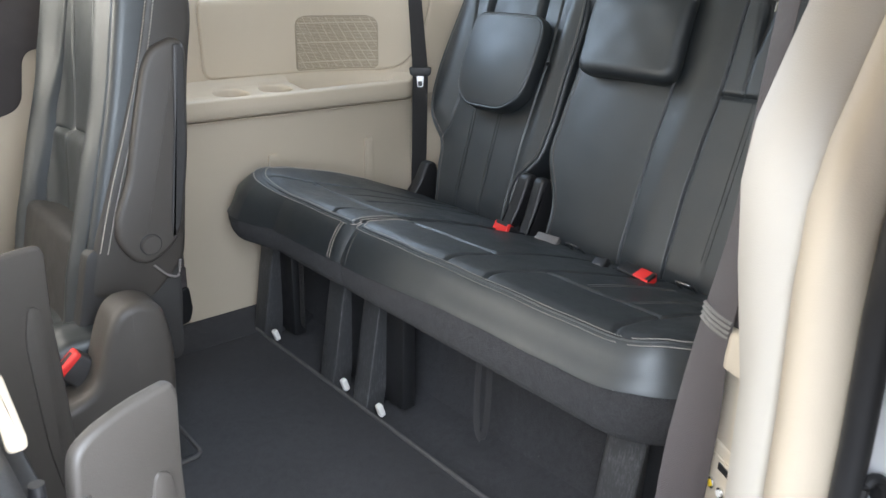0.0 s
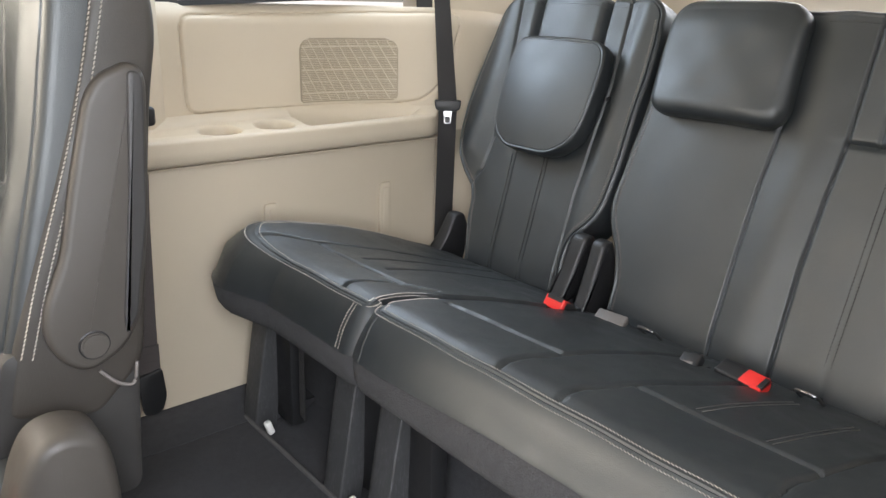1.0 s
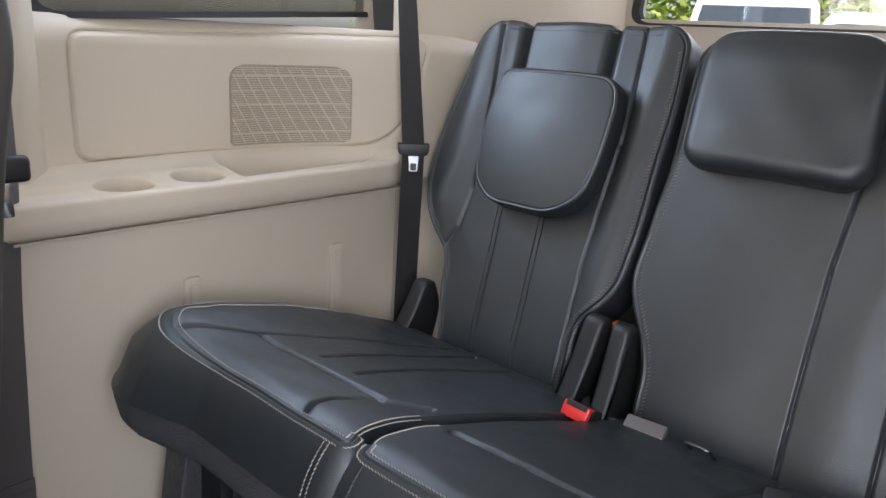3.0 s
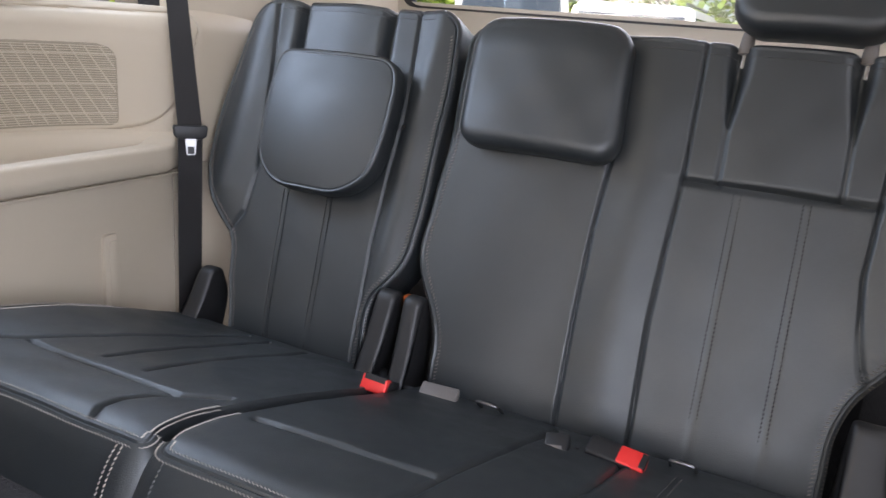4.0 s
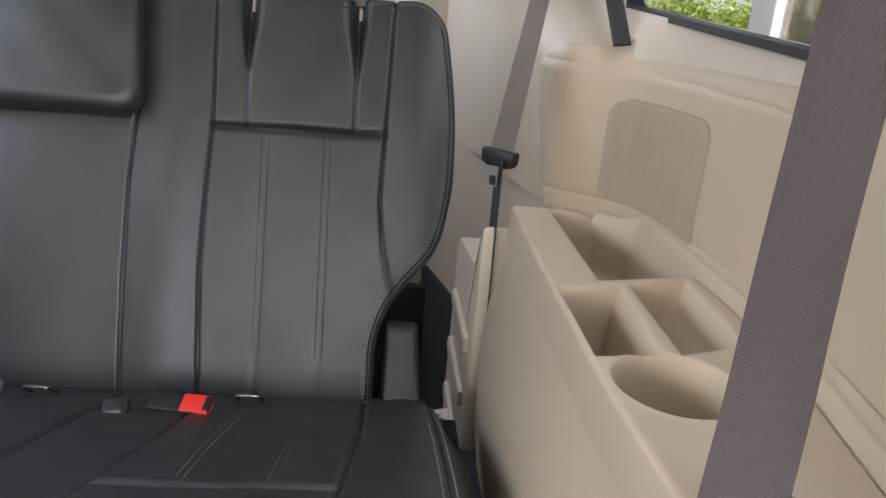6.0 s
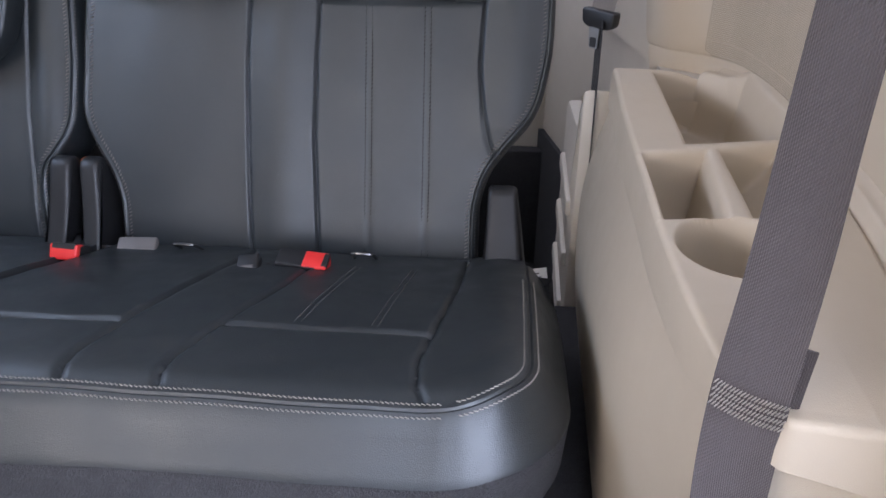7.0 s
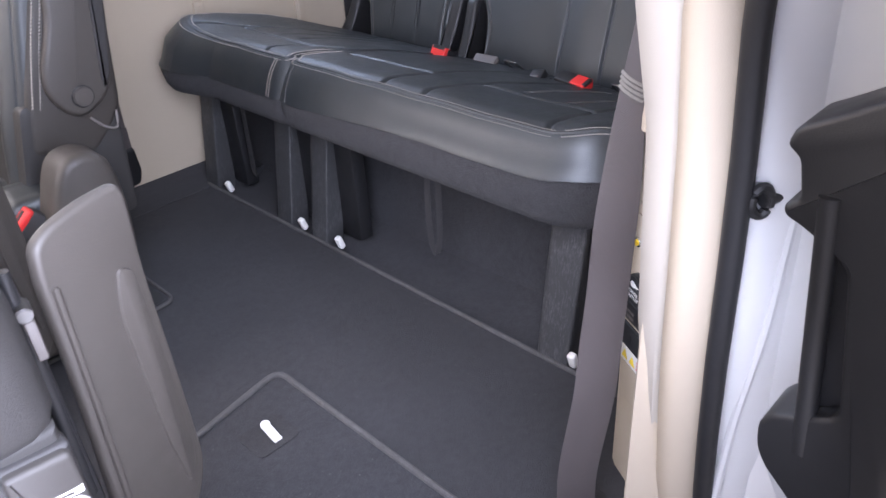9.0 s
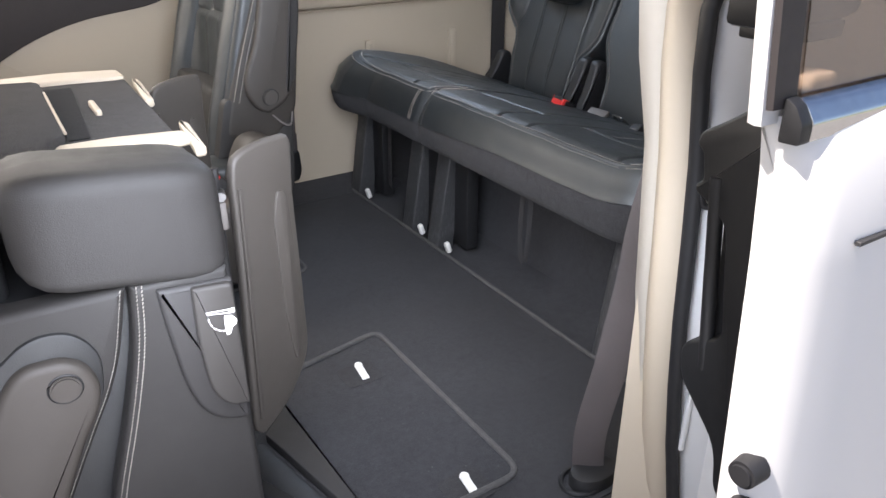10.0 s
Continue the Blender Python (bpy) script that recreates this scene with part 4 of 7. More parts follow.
def on_back(u, s, h):
    """A place on the backrest: across, up along the rake, out from the face."""
    return (1.135 + s * math.sin(RAKE) - h * math.cos(RAKE), u, 0.28 + s * math.cos(RAKE) + h * math.sin(RAKE))


BACK_NORMAL = (-math.cos(RAKE), 0, math.sin(RAKE))


def on_lines(place, height, lines, lift=0.0004, n=6):
    """Lines over an upholstered face, lifted just off its skin."""
    out = []
    for line in lines:
        pts = smooth_line([(a, b, 0) for a, b in line], n)
        hs = height(np.array([p[0] for p in pts]), np.array([p[1] for p in pts]))
        out.append([place(p[0], p[1], float(h) + lift) for p, h in zip(pts, hs)])
    return out


def beside(line, d):
    """A line drawn parallel to a flat one."""
    out = []
    for i, p in enumerate(line):
        a, b = Vector(line[max(i - 1, 0)]), Vector(line[min(i + 1, len(line) - 1)])
        t = (b - a).normalized()
        out.append((p[0] - t.y * d, p[1] + t.x * d))
    return out


def ridge(u, s, line, height, width):
    return height * np.exp(-(away(u, s, line) / width) ** 2)


def wide_back(bench):
    wide = 0.006
    lo_line = profile([(0.0, 0.594), (0.05, 0.595), (0.12, 0.592), (0.17, 0.574), (0.20, 0.553), (0.25, 0.514), (0.32, 0.495), (0.42, 0.491), (0.54, 0.503), (0.63, 0.520)])
    hi_line = profile([(0.0, 1.146), (0.05, 1.146), (0.085, 1.148), (0.138, 1.166), (0.178, 1.190), (0.21, 1.206), (0.31, 1.210), (0.42, 1.206), (0.53, 1.213), (0.63, 1.217)])
    lo, hi = (lambda s: lo_line(s) - wide), (lambda s: hi_line(s) + wide)
    slot_a, slot_b = [(0.790, 0.42), (0.794, 0.52), (0.798, 0.65)], [(0.628, 0.42), (0.630, 0.52), (0.635, 0.65)]
    seam_c = [(0.834, 0.0), (0.834, 0.05), (0.842, 0.20), (0.841, 0.32), (0.838, 0.418), (0.845, 0.60), (0.846, 0.64)]
    seam_m = [(0.942, 0.0), (0.944, 0.05), (0.950, 0.20), (0.952, 0.32), (0.948, 0.44)]
    seam_o = [(0.552, 0.175), (0.566, 0.205), (0.576, 0.25), (0.584, 0.32), (0.581, 0.42), (0.577, 0.64)]
    cross = [(0.581, 0.420), (0.70, 0.4185), (0.838, 0.417)]
    d1, d2 = [(0.752, 0.02), (0.760, 0.412)], [(0.660, 0.02), (0.668, 0.412)]

    def height(u, s):
        h = 0.012 * np.exp(-((u - 0.532) / 0.042) ** 2) * np.clip((s - 0.17) / 0.06, 0, 1) + 0.009 * np.exp(-((u - 0.893) / 0.042) ** 2) + 0.007 * np.exp(-((u - 1.075) / 0.11) ** 2)
        h = h + 0.009 * np.exp(-((u - 0.712) / 0.09) ** 2) * np.clip((s - 0.416) / 0.006, 0, 1)
        h = h + crease(u, s, seam_c, 0.0054, 0.0029) + crease(u, s, seam_m, 0.0054, 0.0029) + crease(u, s, seam_o, 0.0054, 0.0029)
        h = h + crease(u, s, cross, 0.0065, 0.0042)
        for line in (slot_a, slot_b):
            deep = 0.0045 + 0.020 * np.clip((s - 0.50) / 0.08, 0, 1)
            h = h - deep * np.exp(-(away(u, s, line) / (0.0038 + 0.008 * np.clip((s - 0.50) / 0.10, 0, 1))) ** 2)
        for line in (d1, d2):
            h = h + crease(u, s, line, 0.0012, 0.0065)
        h = h - 0.012 * np.clip((0.075 - s) / 0.075, 0, 1) ** 2
        wav = 0.0007 * np.sin(u * 47 + 2 * np.sin(s * 13)) * np.sin(s * 29 + u * 11)
        return h + wav * np.clip(s / 0.1, 0, 1)

    top = 0.622
    wlo = lambda s: lo(s) + corner(s, 0.0, top, 0.02, 0.040)
    whi = lambda s: hi(s) - corner(s, 0.0, top, 0.02, 0.03)
    flat = lambda e: np.full(len(e), -0.095)
    b = pillow("backrest", wlo, whi, 0.0, top, height, [(0.001, -0.003)] + roll(0.010, 4, 0.001) + [(0.012, -0.03), (0.012, None, lambda e: np.full(len(e), -0.08)), (0.006, None, flat)],
               on_back, LEATHER, bench, "wide black leather backrest with stitched panels", nu=480, ns=190)
    rim_o = [(float(lo(np.array(s))) - 0.002, s) for s in np.linspace(0.02, 0.575, 30)]
    rim_i = [(float(hi(np.array(s))) + 0.002, s) for s in np.linspace(0.02, 0.595, 30)]
    drop = lambda u, s: height(u, s) - 0.0038
    for name, line, h in (("outer_rim_stitching", beside(rim_o, 0.0055), drop), ("outer_edge_stitching", beside(rim_o, -0.007), height), ("inner_rim_stitching", beside(rim_i, -0.0055), drop), ("inner_edge_stitching", beside(rim_i, 0.007), height)):
        stitches(name, on_lines(on_back, h, [line]), THREAD, b, 0.0058, 0.0062, 0.0011, 1.6, BACK_NORMAL)
    along = [(y, 0.612 - 0.0002 * math.sin(y * 40)) for y in np.linspace(0.545, 0.93, 30)]
    stitches("top_stitching", on_lines(on_back, lambda u, s: height(u, s), [along]), THREAD_GREY, b, 0.0058, 0.0046, 0.0013, 0.3, BACK_NORMAL)
    stitches("seam_stitching", on_lines(on_back, height, [beside(d1, 0.005), beside(d1, -0.005), beside(d2, 0.005), beside(d2, -0.005)]), THREAD_DARK, b, 0.0062, 0.0044, 0.0015, 0.3, BACK_NORMAL)
    # head restraint pad of the middle place, lying against the backrest
    plo, phi = (lambda s: 0.957 + 0.08 * (s - 0.44) + corner(s, 0.438, 0.610, 0.012, 0.02)), (lambda s: 1.172 + 0.06 * (s - 0.44) - corner(s, 0.438, 0.610, 0.012, 0.02))
    puff = lambda u, s: 0.052 + 0.010 * (1 - ((u - 1.066) / 0.11) ** 2) - 0.012 * np.clip((s - 0.57) / 0.05, 0, 1) ** 2 + 0.001 * np.sin(u * 60) * np.sin(s * 50)
    pad = pillow("middle_head_restraint", plo, phi, 0.438, 0.610, puff, roll(0.023, 6) + [(0.0235, -0.038), (0.012, None, lambda e: np.full(len(e), 0.002))], on_back, LEATHER, bench,
                 "squared black leather head restraint pad", nu=60, ns=50)
    for a, b2 in ((0.950, 0.962), (1.177, 1.187)):
        line = [(a, 0.442), ((a + b2) / 2, 0.52), (b2, 0.60)]
        stitches("pad_stitching", on_lines(on_back, lambda u, s: puff(u, s) - 0.0045, [line, beside(line, 0.004)]), THREAD_DARK, pad, 0.006, 0.0042, 0.001, 0.3, BACK_NORMAL)
    return b


def narrow_back(bench):
    wide = 0.006
    lo_line = profile([(0.0, 1.295), (0.06, 1.299), (0.115, 1.304), (0.14, 1.299), (0.165, 1.283), (0.195, 1.266), (0.27, 1.255), (0.40, 1.257), (0.53, 1.258), (0.65, 1.270)])
    hi_line = profile([(0.0, 1.560), (0.035, 1.563), (0.11, 1.584), (0.19, 1.611), (0.225, 1.645), (0.26, 1.674), (0.30, 1.695), (0.35, 1.702), (0.43, 1.702), (0.50, 1.692), (0.60, 1.675), (0.65, 1.660)])
    lo, hi = (lambda s: lo_line(s) - wide), (lambda s: hi_line(s) + wide)
    seam_o = [(1.622, 0.192), (1.600, 0.232), (1.596, 0.31), (1.605, 0.42), (1.622, 0.54), (1.640, 0.66)]
    seam_i = [(1.304, 0.0), (1.307, 0.07), (1.320, 0.22), (1.320, 0.36), (1.317, 0.46), (1.330, 0.58), (1.338, 0.66)]
    slots = ([(1.566, 0.46), (1.588, 0.66)], [(1.380, 0.46), (1.397, 0.66)])
    d1, d2 = [(1.490, 0.02), (1.523, 0.32)], [(1.400, 0.02), (1.428, 0.32)]

    def height(u, s):
        h = 0.015 * np.exp(-((u - 1.655) / 0.04) ** 2) * np.clip((s - 0.19) / 0.08, 0, 1) + 0.011 * np.exp(-((u - 1.288) / 0.026) ** 2)
        h = h + 0.010 * np.exp(-((u - 1.48) / 0.07) ** 2) * np.clip((s - 0.52) / 0.03, 0, 1)
        h = h + crease(u, s, seam_o, 0.0054, 0.0029) + crease(u, s, seam_i, 0.0054, 0.0029)
        for line in slots:
            h = h - 0.024 * np.clip((s - 0.44) / 0.05, 0, 1) * np.exp(-(away(u, s, line) / 0.009) ** 2)
        for line in (d1, d2):
            h = h + crease(u, s, line, 0.0012, 0.0065)
        h = h - 0.012 * np.clip((0.075 - s) / 0.075, 0, 1) ** 2
        return h + 0.0007 * np.sin(u * 53 + 2 * np.sin(s * 15)) * np.sin(s * 31 + u * 9)

    top = 0.638
    wlo = lambda s: lo(s) + corner(s, 0.0, top, 0.02, 0.03)
    whi = lambda s: hi(s) - corner(s, 0.0, top, 0.02, 0.045)
    b = pillow("backrest", wlo, whi, 0.0, top, height, [(0.001, -0.003)] + roll(0.010, 4, 0.001) + [(0.012, -0.03), (0.012, None, lambda e: np.full(len(e), -0.08)), (0.006, None, lambda e: np.full(len(e), -0.095))],
               on_back, LEATHER, bench, "narrow black leather backrest with stitched panels", nu=320, ns=190)
    rim_o = [(float(hi(np.array(s))) + 0.002, s) for s in np.linspace(0.02, 0.585, 34)]
    rim_i = [(float(lo(np.array(s))) - 0.002, s) for s in np.linspace(0.02, 0.605, 34)]
    drop = lambda u, s: height(u, s) - 0.0038
    for name, line, h in (("outer_rim_stitching", beside(rim_o, -0.0055), drop), ("outer_edge_stitching", beside(rim_o, 0.007), height), ("inner_rim_stitching", beside(rim_i, 0.0055), drop), ("inner_edge_stitching", beside(rim_i, -0.007), height)):
        stitches(name, on_lines(on_back, h, [line]), THREAD, b, 0.0058, 0.0062, 0.0011, 1.6, BACK_NORMAL)
    along = [(y, 0.629) for y in np.linspace(1.30, 1.63, 30)]
    stitches("top_stitching", on_lines(on_back, lambda u, s: height(u, s), [along]), THREAD_GREY, b, 0.0058, 0.0046, 0.0013, 0.3, BACK_NORMAL)
    stitches("seam_stitching", on_lines(on_back, height, [beside(d1, 0.005), beside(d1, -0.005), beside(d2, 0.005), beside(d2, -0.005)]), THREAD_DARK, b, 0.0062, 0.0044, 0.0015, 0.3, BACK_NORMAL)
    # head restraint folded down over the backrest: narrows towards its lower end
    low, high = 0.296, 0.532
    plo = lambda s: profile([(low, 1.352), (0.34, 1.338), (0.38, 1.330), (0.45, 1.327), (0.50, 1.332), (high, 1.344)])(s) + corner(s, low, high, 0.060, 0.022)
    phi = lambda s: profile([(low, 1.548), (0.34, 1.558), (0.38, 1.564), (0.45, 1.570), (high, 1.574)])(s) - corner(s, low, high, 0.060, 0.022)
    puff = lambda u, s: 0.050 + 0.012 * (1 - ((u - 1.45) / 0.13) ** 2 - ((s - 0.41) / 0.14) ** 2)
    pad = pillow("folded_head_restraint", plo, phi, low, high, puff, [(0.001, -0.0014), (0.0022, -0.0014)] + roll(0.006, 4, 0.0022) + [(0.009, -0.03), (0.004, None, lambda e: np.full(len(e), 0.004))], on_back, LEATHER, bench,
                 "rounded black leather head restraint folded down", nu=60, ns=60)
    stitches("pad_stitching", on_lines(on_back, lambda u, s: puff(u, s), [[(1.362, 0.529), (1.455, 0.531), (1.556, 0.528)]], 0.0), THREAD, pad, 0.006, 0.0042, 0.001, 0.2, BACK_NORMAL)
    part("pull_loop", box(-0.010, 0.010, -0.0016, 0.0016, -0.004, 0.004, 0.001, 2, Matrix.Translation(on_back(1.309, 0.432, 0.010))), BLACK, pad, "small black pull loop")
    return b


def raised_head_restraint(bench):
    """The head restraint above the outer place, on two posts."""
    lo, hi = (lambda s: 0.616 + corner(s, 0.663, 0.84, 0.03, 0.05)), (lambda s: 0.800 - corner(s, 0.663, 0.84, 0.03, 0.05))
    puff = lambda u, s: 0.030 + 0.016 * (1 - ((u - 0.708) / 0.13) ** 2)
    h = pillow("head_restraint", lo, hi, 0.663, 0.84, puff, roll(0.02, 4) + [(0.021, -0.04), (0.012, -0.075), (0.0, -0.085)], on_back, LEATHER, bench, "raised black leather head restraint", nu=40, ns=40)
    for y in (0.630, 0.793):
        part("post", tube(on_back(y, 0.60, -0.02), on_back(y, 0.72, -0.015), 0.006, 14), CHROME, h)
        part("post_sleeve", tube(on_back(y, 0.622, -0.02), on_back(y, 0.655, -0.018), 0.012, 14, 0.009), GREY_PLASTIC, h)


def cushion(bench, name, lo, hi, spread, lines, label, rise, hem):
    """One seat cushion: creased top, stitched front edge, leather front and a felt skirt below. hem gives the leather's lower edge."""
    place = lambda u, s, h: (s, u, h)
    S0, S1 = CUSHION_FRONT, CUSHION_REAR

    def height(u, s):
        t = np.clip((s - S0) / 0.5, 0, 1.2)
        h = 0.420 - 0.125 * t ** 1.15 + 0.010 * np.sin(np.clip(t, 0, 1) * math.pi) ** 2
        h = h - 0.006 * np.exp(-((s - S0) / 0.018) ** 2) + rise(u, s)
        for line in lines:
            h = h + crease(u, s, line, 0.0068, 0.0036) * np.clip((s - S0 - 0.003) / 0.012, 0, 1)
        return h + 0.0008 * np.sin(u * 41 + 3 * np.sin(s * 17)) * np.sin(s * 37)

    front = lambda v, gap=0.022: (lambda e: np.minimum(v(e[:, 0]), e[:, 2] - gap))
    over = lambda d: front(lambda u: hem(u) + d, 0.058 - d)
    level = lambda v: front(lambda u: np.full(np.shape(u), v))
    rims = []
    c = pillow(name, lo, hi, S0, S1, height, [(0.002, -0.0026), (0.005, -0.0016), (0.011, -0.006), (0.021, -0.020), (0.033, -0.040), (0.043, None, over(0.010)), (0.047, None, over(0.0)), (0.040, None, over(-0.004))],
               place, LEATHER, bench, label, nu=200, ns=150, spread=spread, skirt=rims)
    band("skirt", rims[0], [(0.030, over(0.002)), (0.043, over(-0.002)), (0.046, over(-0.012)), (0.043, level(0.300)), (0.038, level(0.286)), (0.020, lambda e: np.full(len(e), 0.276))], place, FELT, c, "dark felt skirt below the leather")
    edge, out = rims[0]
    sel = [i for i in range(len(edge)) if edge[i, 1] < 1.0 and (edge[i, 1] < S0 + 0.12 or spread(edge[i:i + 1, 0], edge[i:i + 1, 1])[0] > 0.6)]
    rows = []
    for o, dh in ((-0.0050, 0.0010), (0.0100, -0.0030)):
        pts = [(edge[i, 1] + out[i, 1] * o, edge[i, 0] + out[i, 0] * o, edge[i, 2] + dh) for i in sorted(sel)]
        run = [pts[0]]
        for a, b in zip(pts[:-1], pts[1:]):
            if (Vector(a) - Vector(b)).length > 0.05:
                rows.append(run)
                run = []
            run.append(b)
        rows.append(run)
    stitches("edge_stitching", [r for r in rows if len(r) > 2], THREAD_LIGHT, c, 0.0050, 0.0048, 0.0013, 0.45, (-0.6, 0, 0.8))
    return c, height


def bench_legs(bench):
    for y0, y1 in ((0.543, 0.612), (1.198, 1.262), (1.330, 1.398), (1.655, 1.726)):
        sections = []
        for z, f, w in ((-0.02, 0.640, 0.000), (0.02, 0.645, 0.000), (0.16, 0.668, 0.002), (0.285, 0.690, 0.003)):
            o = rounded([(f, y0 - w), (f + 0.055, y0 - w + 0.006), (f + 0.055, y1 + w), (f, y1 + w)], [0.010, 0.004, 0.004, 0.022], 4)
            sections.append([(a, b, z) for a, b in o])
        leg = part("leg", loft(sections), SCUFFED, bench, "scuffed black leg fairing")
        lip = [[(f + dx, y0 + dy - w, z) for dx, dy in ((-0.0022, 0.004), (-0.0022, -0.0005), (0.0, -0.0025), (0.008, -0.0025), (0.008, 0.004))] for z, f, w in ((-0.015, 0.6405, 0.0), (0.16, 0.668, 0.002), (0.28, 0.689, 0.003))]
        part("edge_lip", loft(lip), SCUFFED, leg, "worn grey edge of the fairing")
        part("inner_strut", box(0.700, 0.735, y0 - 0.055, y0 + 0.012, 0.0, 0.27, 0.004, 2), BLACK, leg)
    for y in (0.530, 1.151, 1.286, 1.60):
        bm = box(0.639, 0.653, y - 0.0075, y + 0.0075, 0.005, 0.036, 0.004, 3)
        bmesh.ops.rotate(bm, verts=bm.verts, cent=(0.646, y, 0.02), matrix=Matrix.Rotation(radians(-18), 3, "Y"))
        part("foot_cap", bm, WHITE_PLASTIC, bench, "white plastic foot cap")
    part("underframe", box(0.72, 1.13, 0.50, 1.70, 0.235, 0.262, 0.006), BLACK, bench)
    # dangling release straps under the bench: a slim loop and a flat tab
    y = 0.862
    path = [(0.668, y + 0.014, 0.285), (0.664, y + 0.016, 0.20), (0.662, y + 0.013, 0.13), (0.662, y + 0.004, 0.098), (0.664, y - 0.004, 0.103), (0.668, y - 0.008, 0.16), (0.672, y - 0.006, 0.285)]
    strap("release_strap", path, [(0.65, -0.75, 0)] * 3 + [(0.65, -0.6, 0.4)] * 2 + [(0.65, -0.75, 0)] * 2, WEB_BLACK, bench, "black webbing release strap", 0.011, 0.0015, 6)
    path = [(0.705, 1.555, 0.285), (0.70, 1.553, 0.16), (0.695, 1.548, 0.05)]
    strap("release_strap", path, [(0.25, 1, 0)] * 3, WEB_BLACK, bench, "black webbing release strap", 0.040, 0.002, 6)


def hinge_cover(bench, y, w, lean, flare=0.0, tall=1.0):
    o = rounded([(1.06, 0.235), (1.185, 0.235), (1.215, 0.36), (1.195, 0.43), (1.165, 0.432), (1.125, 0.33)], [0.01, 0.01, 0.03, 0.02, 0.02, 0.05], 5)
    bm = prism(o, "y", y - w / 2, y + w / 2, 0.008, 3)
    for v in bm.verts:
        v.co.y = y + (v.co.y - y) * (1 + flare * max(0.0, 1 - (v.co.z - 0.235) / 0.17)) + lean * (v.co.z - 0.235)
        v.co.z = 0.235 + (v.co.z - 0.235) * tall
    part("hinge_cover", bm, BLACK, bench, "black plastic hinge cover")


def build_bench():
    bench = thing("bench_seat", "black leather split third-row bench on dark legs", "bench seat")
    wide_back(bench)
    narrow_back(bench)
    raised_head_restraint(bench)
    S0, S1 = CUSHION_FRONT, CUSHION_REAR
    # the split runs across the bench: straight at the front, drawn towards the wide place behind
    split = profile([(S0, 1.236), (0.70, 1.248), (0.745, 1.246), (0.81, 1.228), (0.90, 1.202), (1.0, 1.185), (S1, 1.178)])
    near_end = lambda u, s: np.where((u > 1.1) & (s > S0 + 0.018), 0.20, np.where(s > 1.1, 0.1, 1.0))
    far_end = lambda u, s: np.where(u < 1.34, np.where(s < S0 + 0.018, 1.0, 0.20), np.where(s > 1.1, 0.1, 1.0 + 1.0 * np.clip((u - 1.5) / 0.17, 0, 1)))
    creases = [[(0.598, 0.655), (0.612, 0.69), (0.616, 0.74), (0.606, 0.82), (0.592, 0.95), (0.588, 1.12)], [(0.864, 0.655), (0.872, 0.685), (0.873, 0.715), (0.858, 0.78), (0.826, 0.92), (0.815, 1.13)],
               [(0.966, 0.655), (0.976, 0.685), (0.978, 0.71), (0.970, 0.76), (0.942, 0.92), (0.930, 1.13)], [(0.845, 0.795), (0.70, 0.803), (0.61, 0.80)], [(1.20, 0.775), (1.09, 0.783), (0.975, 0.788)]]
    rise = lambda u, s: 0.012 * np.exp(-((u - 0.53) / 0.05) ** 2) - 0.006 * np.exp(-((u - 0.71) / 0.10) ** 2 - ((s - 0.93) / 0.14) ** 2)
    hem = lambda u: 0.366 - 0.026 * np.clip((u - 0.72) / 0.45, 0, 1)
    lo = lambda s: 0.500 + corner(s, S0, S1, 0.085, 0.005)
    hi = lambda s: split(s) - 0.017 - corner(s, S0, S1, 0.009, 0.005)
    c, h = cushion(bench, "wide_cushion", lo, hi, near_end, creases, "wide black leather seat cushion", rise, hem)
    d1, d2 = [(0.768, 0.815), (0.750, 1.06)], [(0.677, 0.815), (0.664, 1.06)]
    flatp = lambda u, s, hh: (s, u, hh)
    stitches("seam_stitching", on_lines(flatp, h, [beside(d1, 0.004), beside(d1, -0.004), beside(d2, 0.004), beside(d2, -0.004)]), THREAD_GREY, c, 0.006, 0.0040, 0.0009, 0.3, (0, 0, 1))
    creases = [[(1.329, 0.655), (1.342, 0.68), (1.343, 0.715), (1.330, 0.745), (1.303, 0.768), (1.26, 0.80)], [(1.628, 0.660), (1.614, 0.70), (1.585, 0.76), (1.550, 0.86), (1.520, 0.98), (1.50, 1.12)], [(1.315, 0.766), (1.43, 0.764), (1.572, 0.762)],
               [(1.40, 0.80), (1.385, 0.95), (1.38, 1.12)], [(1.475, 0.80), (1.46, 0.95), (1.455, 1.12)]]
    rise2 = lambda u, s: 0.024 * np.exp(-((u - 1.68) / 0.075) ** 2) * np.clip((1.15 - s) / 0.4, 0, 1) - 0.004 * np.exp(-((u - 1.47) / 0.10) ** 2 - ((s - 0.93) / 0.14) ** 2)
    hem2 = lambda u: np.full(np.shape(u), 0.340)
    lo2 = lambda s: split(s) + 0.011 + corner(s, S0, S1, 0.009, 0.005)
    hi2 = lambda s: 1.676 - corner(s, S0, S1, 0.06, 0.005)
    c2, _ = cushion(bench, "narrow_cushion", lo2, hi2, far_end, creases, "narrow black leather seat cushion", rise2, hem2)
    # upright seams where the fronts meet
    for cush, y in ((c2, 1.262), (c2, 1.270), (c, 1.205)):
        down = [(0.640, y, 0.412), (0.626, y, 0.396), (0.613, y, 0.374), (0.605, y, 0.352), (0.603, y, 0.345)]
        stitches("front_seam_stitching", [smooth_line(down, 5)], THREAD_GREY if cush is c else THREAD, cush, 0.0056, 0.0046, 0.0013, 0.3, (-0.9, 0, 0.4))
    bench_legs(bench)
    hinge_cover(bench, 0.530, 0.046, 0.05, 0.65, 0.90)
    hinge_cover(bench, 1.195, 0.032, 0.06)
    hinge_cover(bench, 1.262, 0.036, -0.04)
    hinge_cover(bench, 1.648, 0.034, -0.03, 0.4, 0.78)
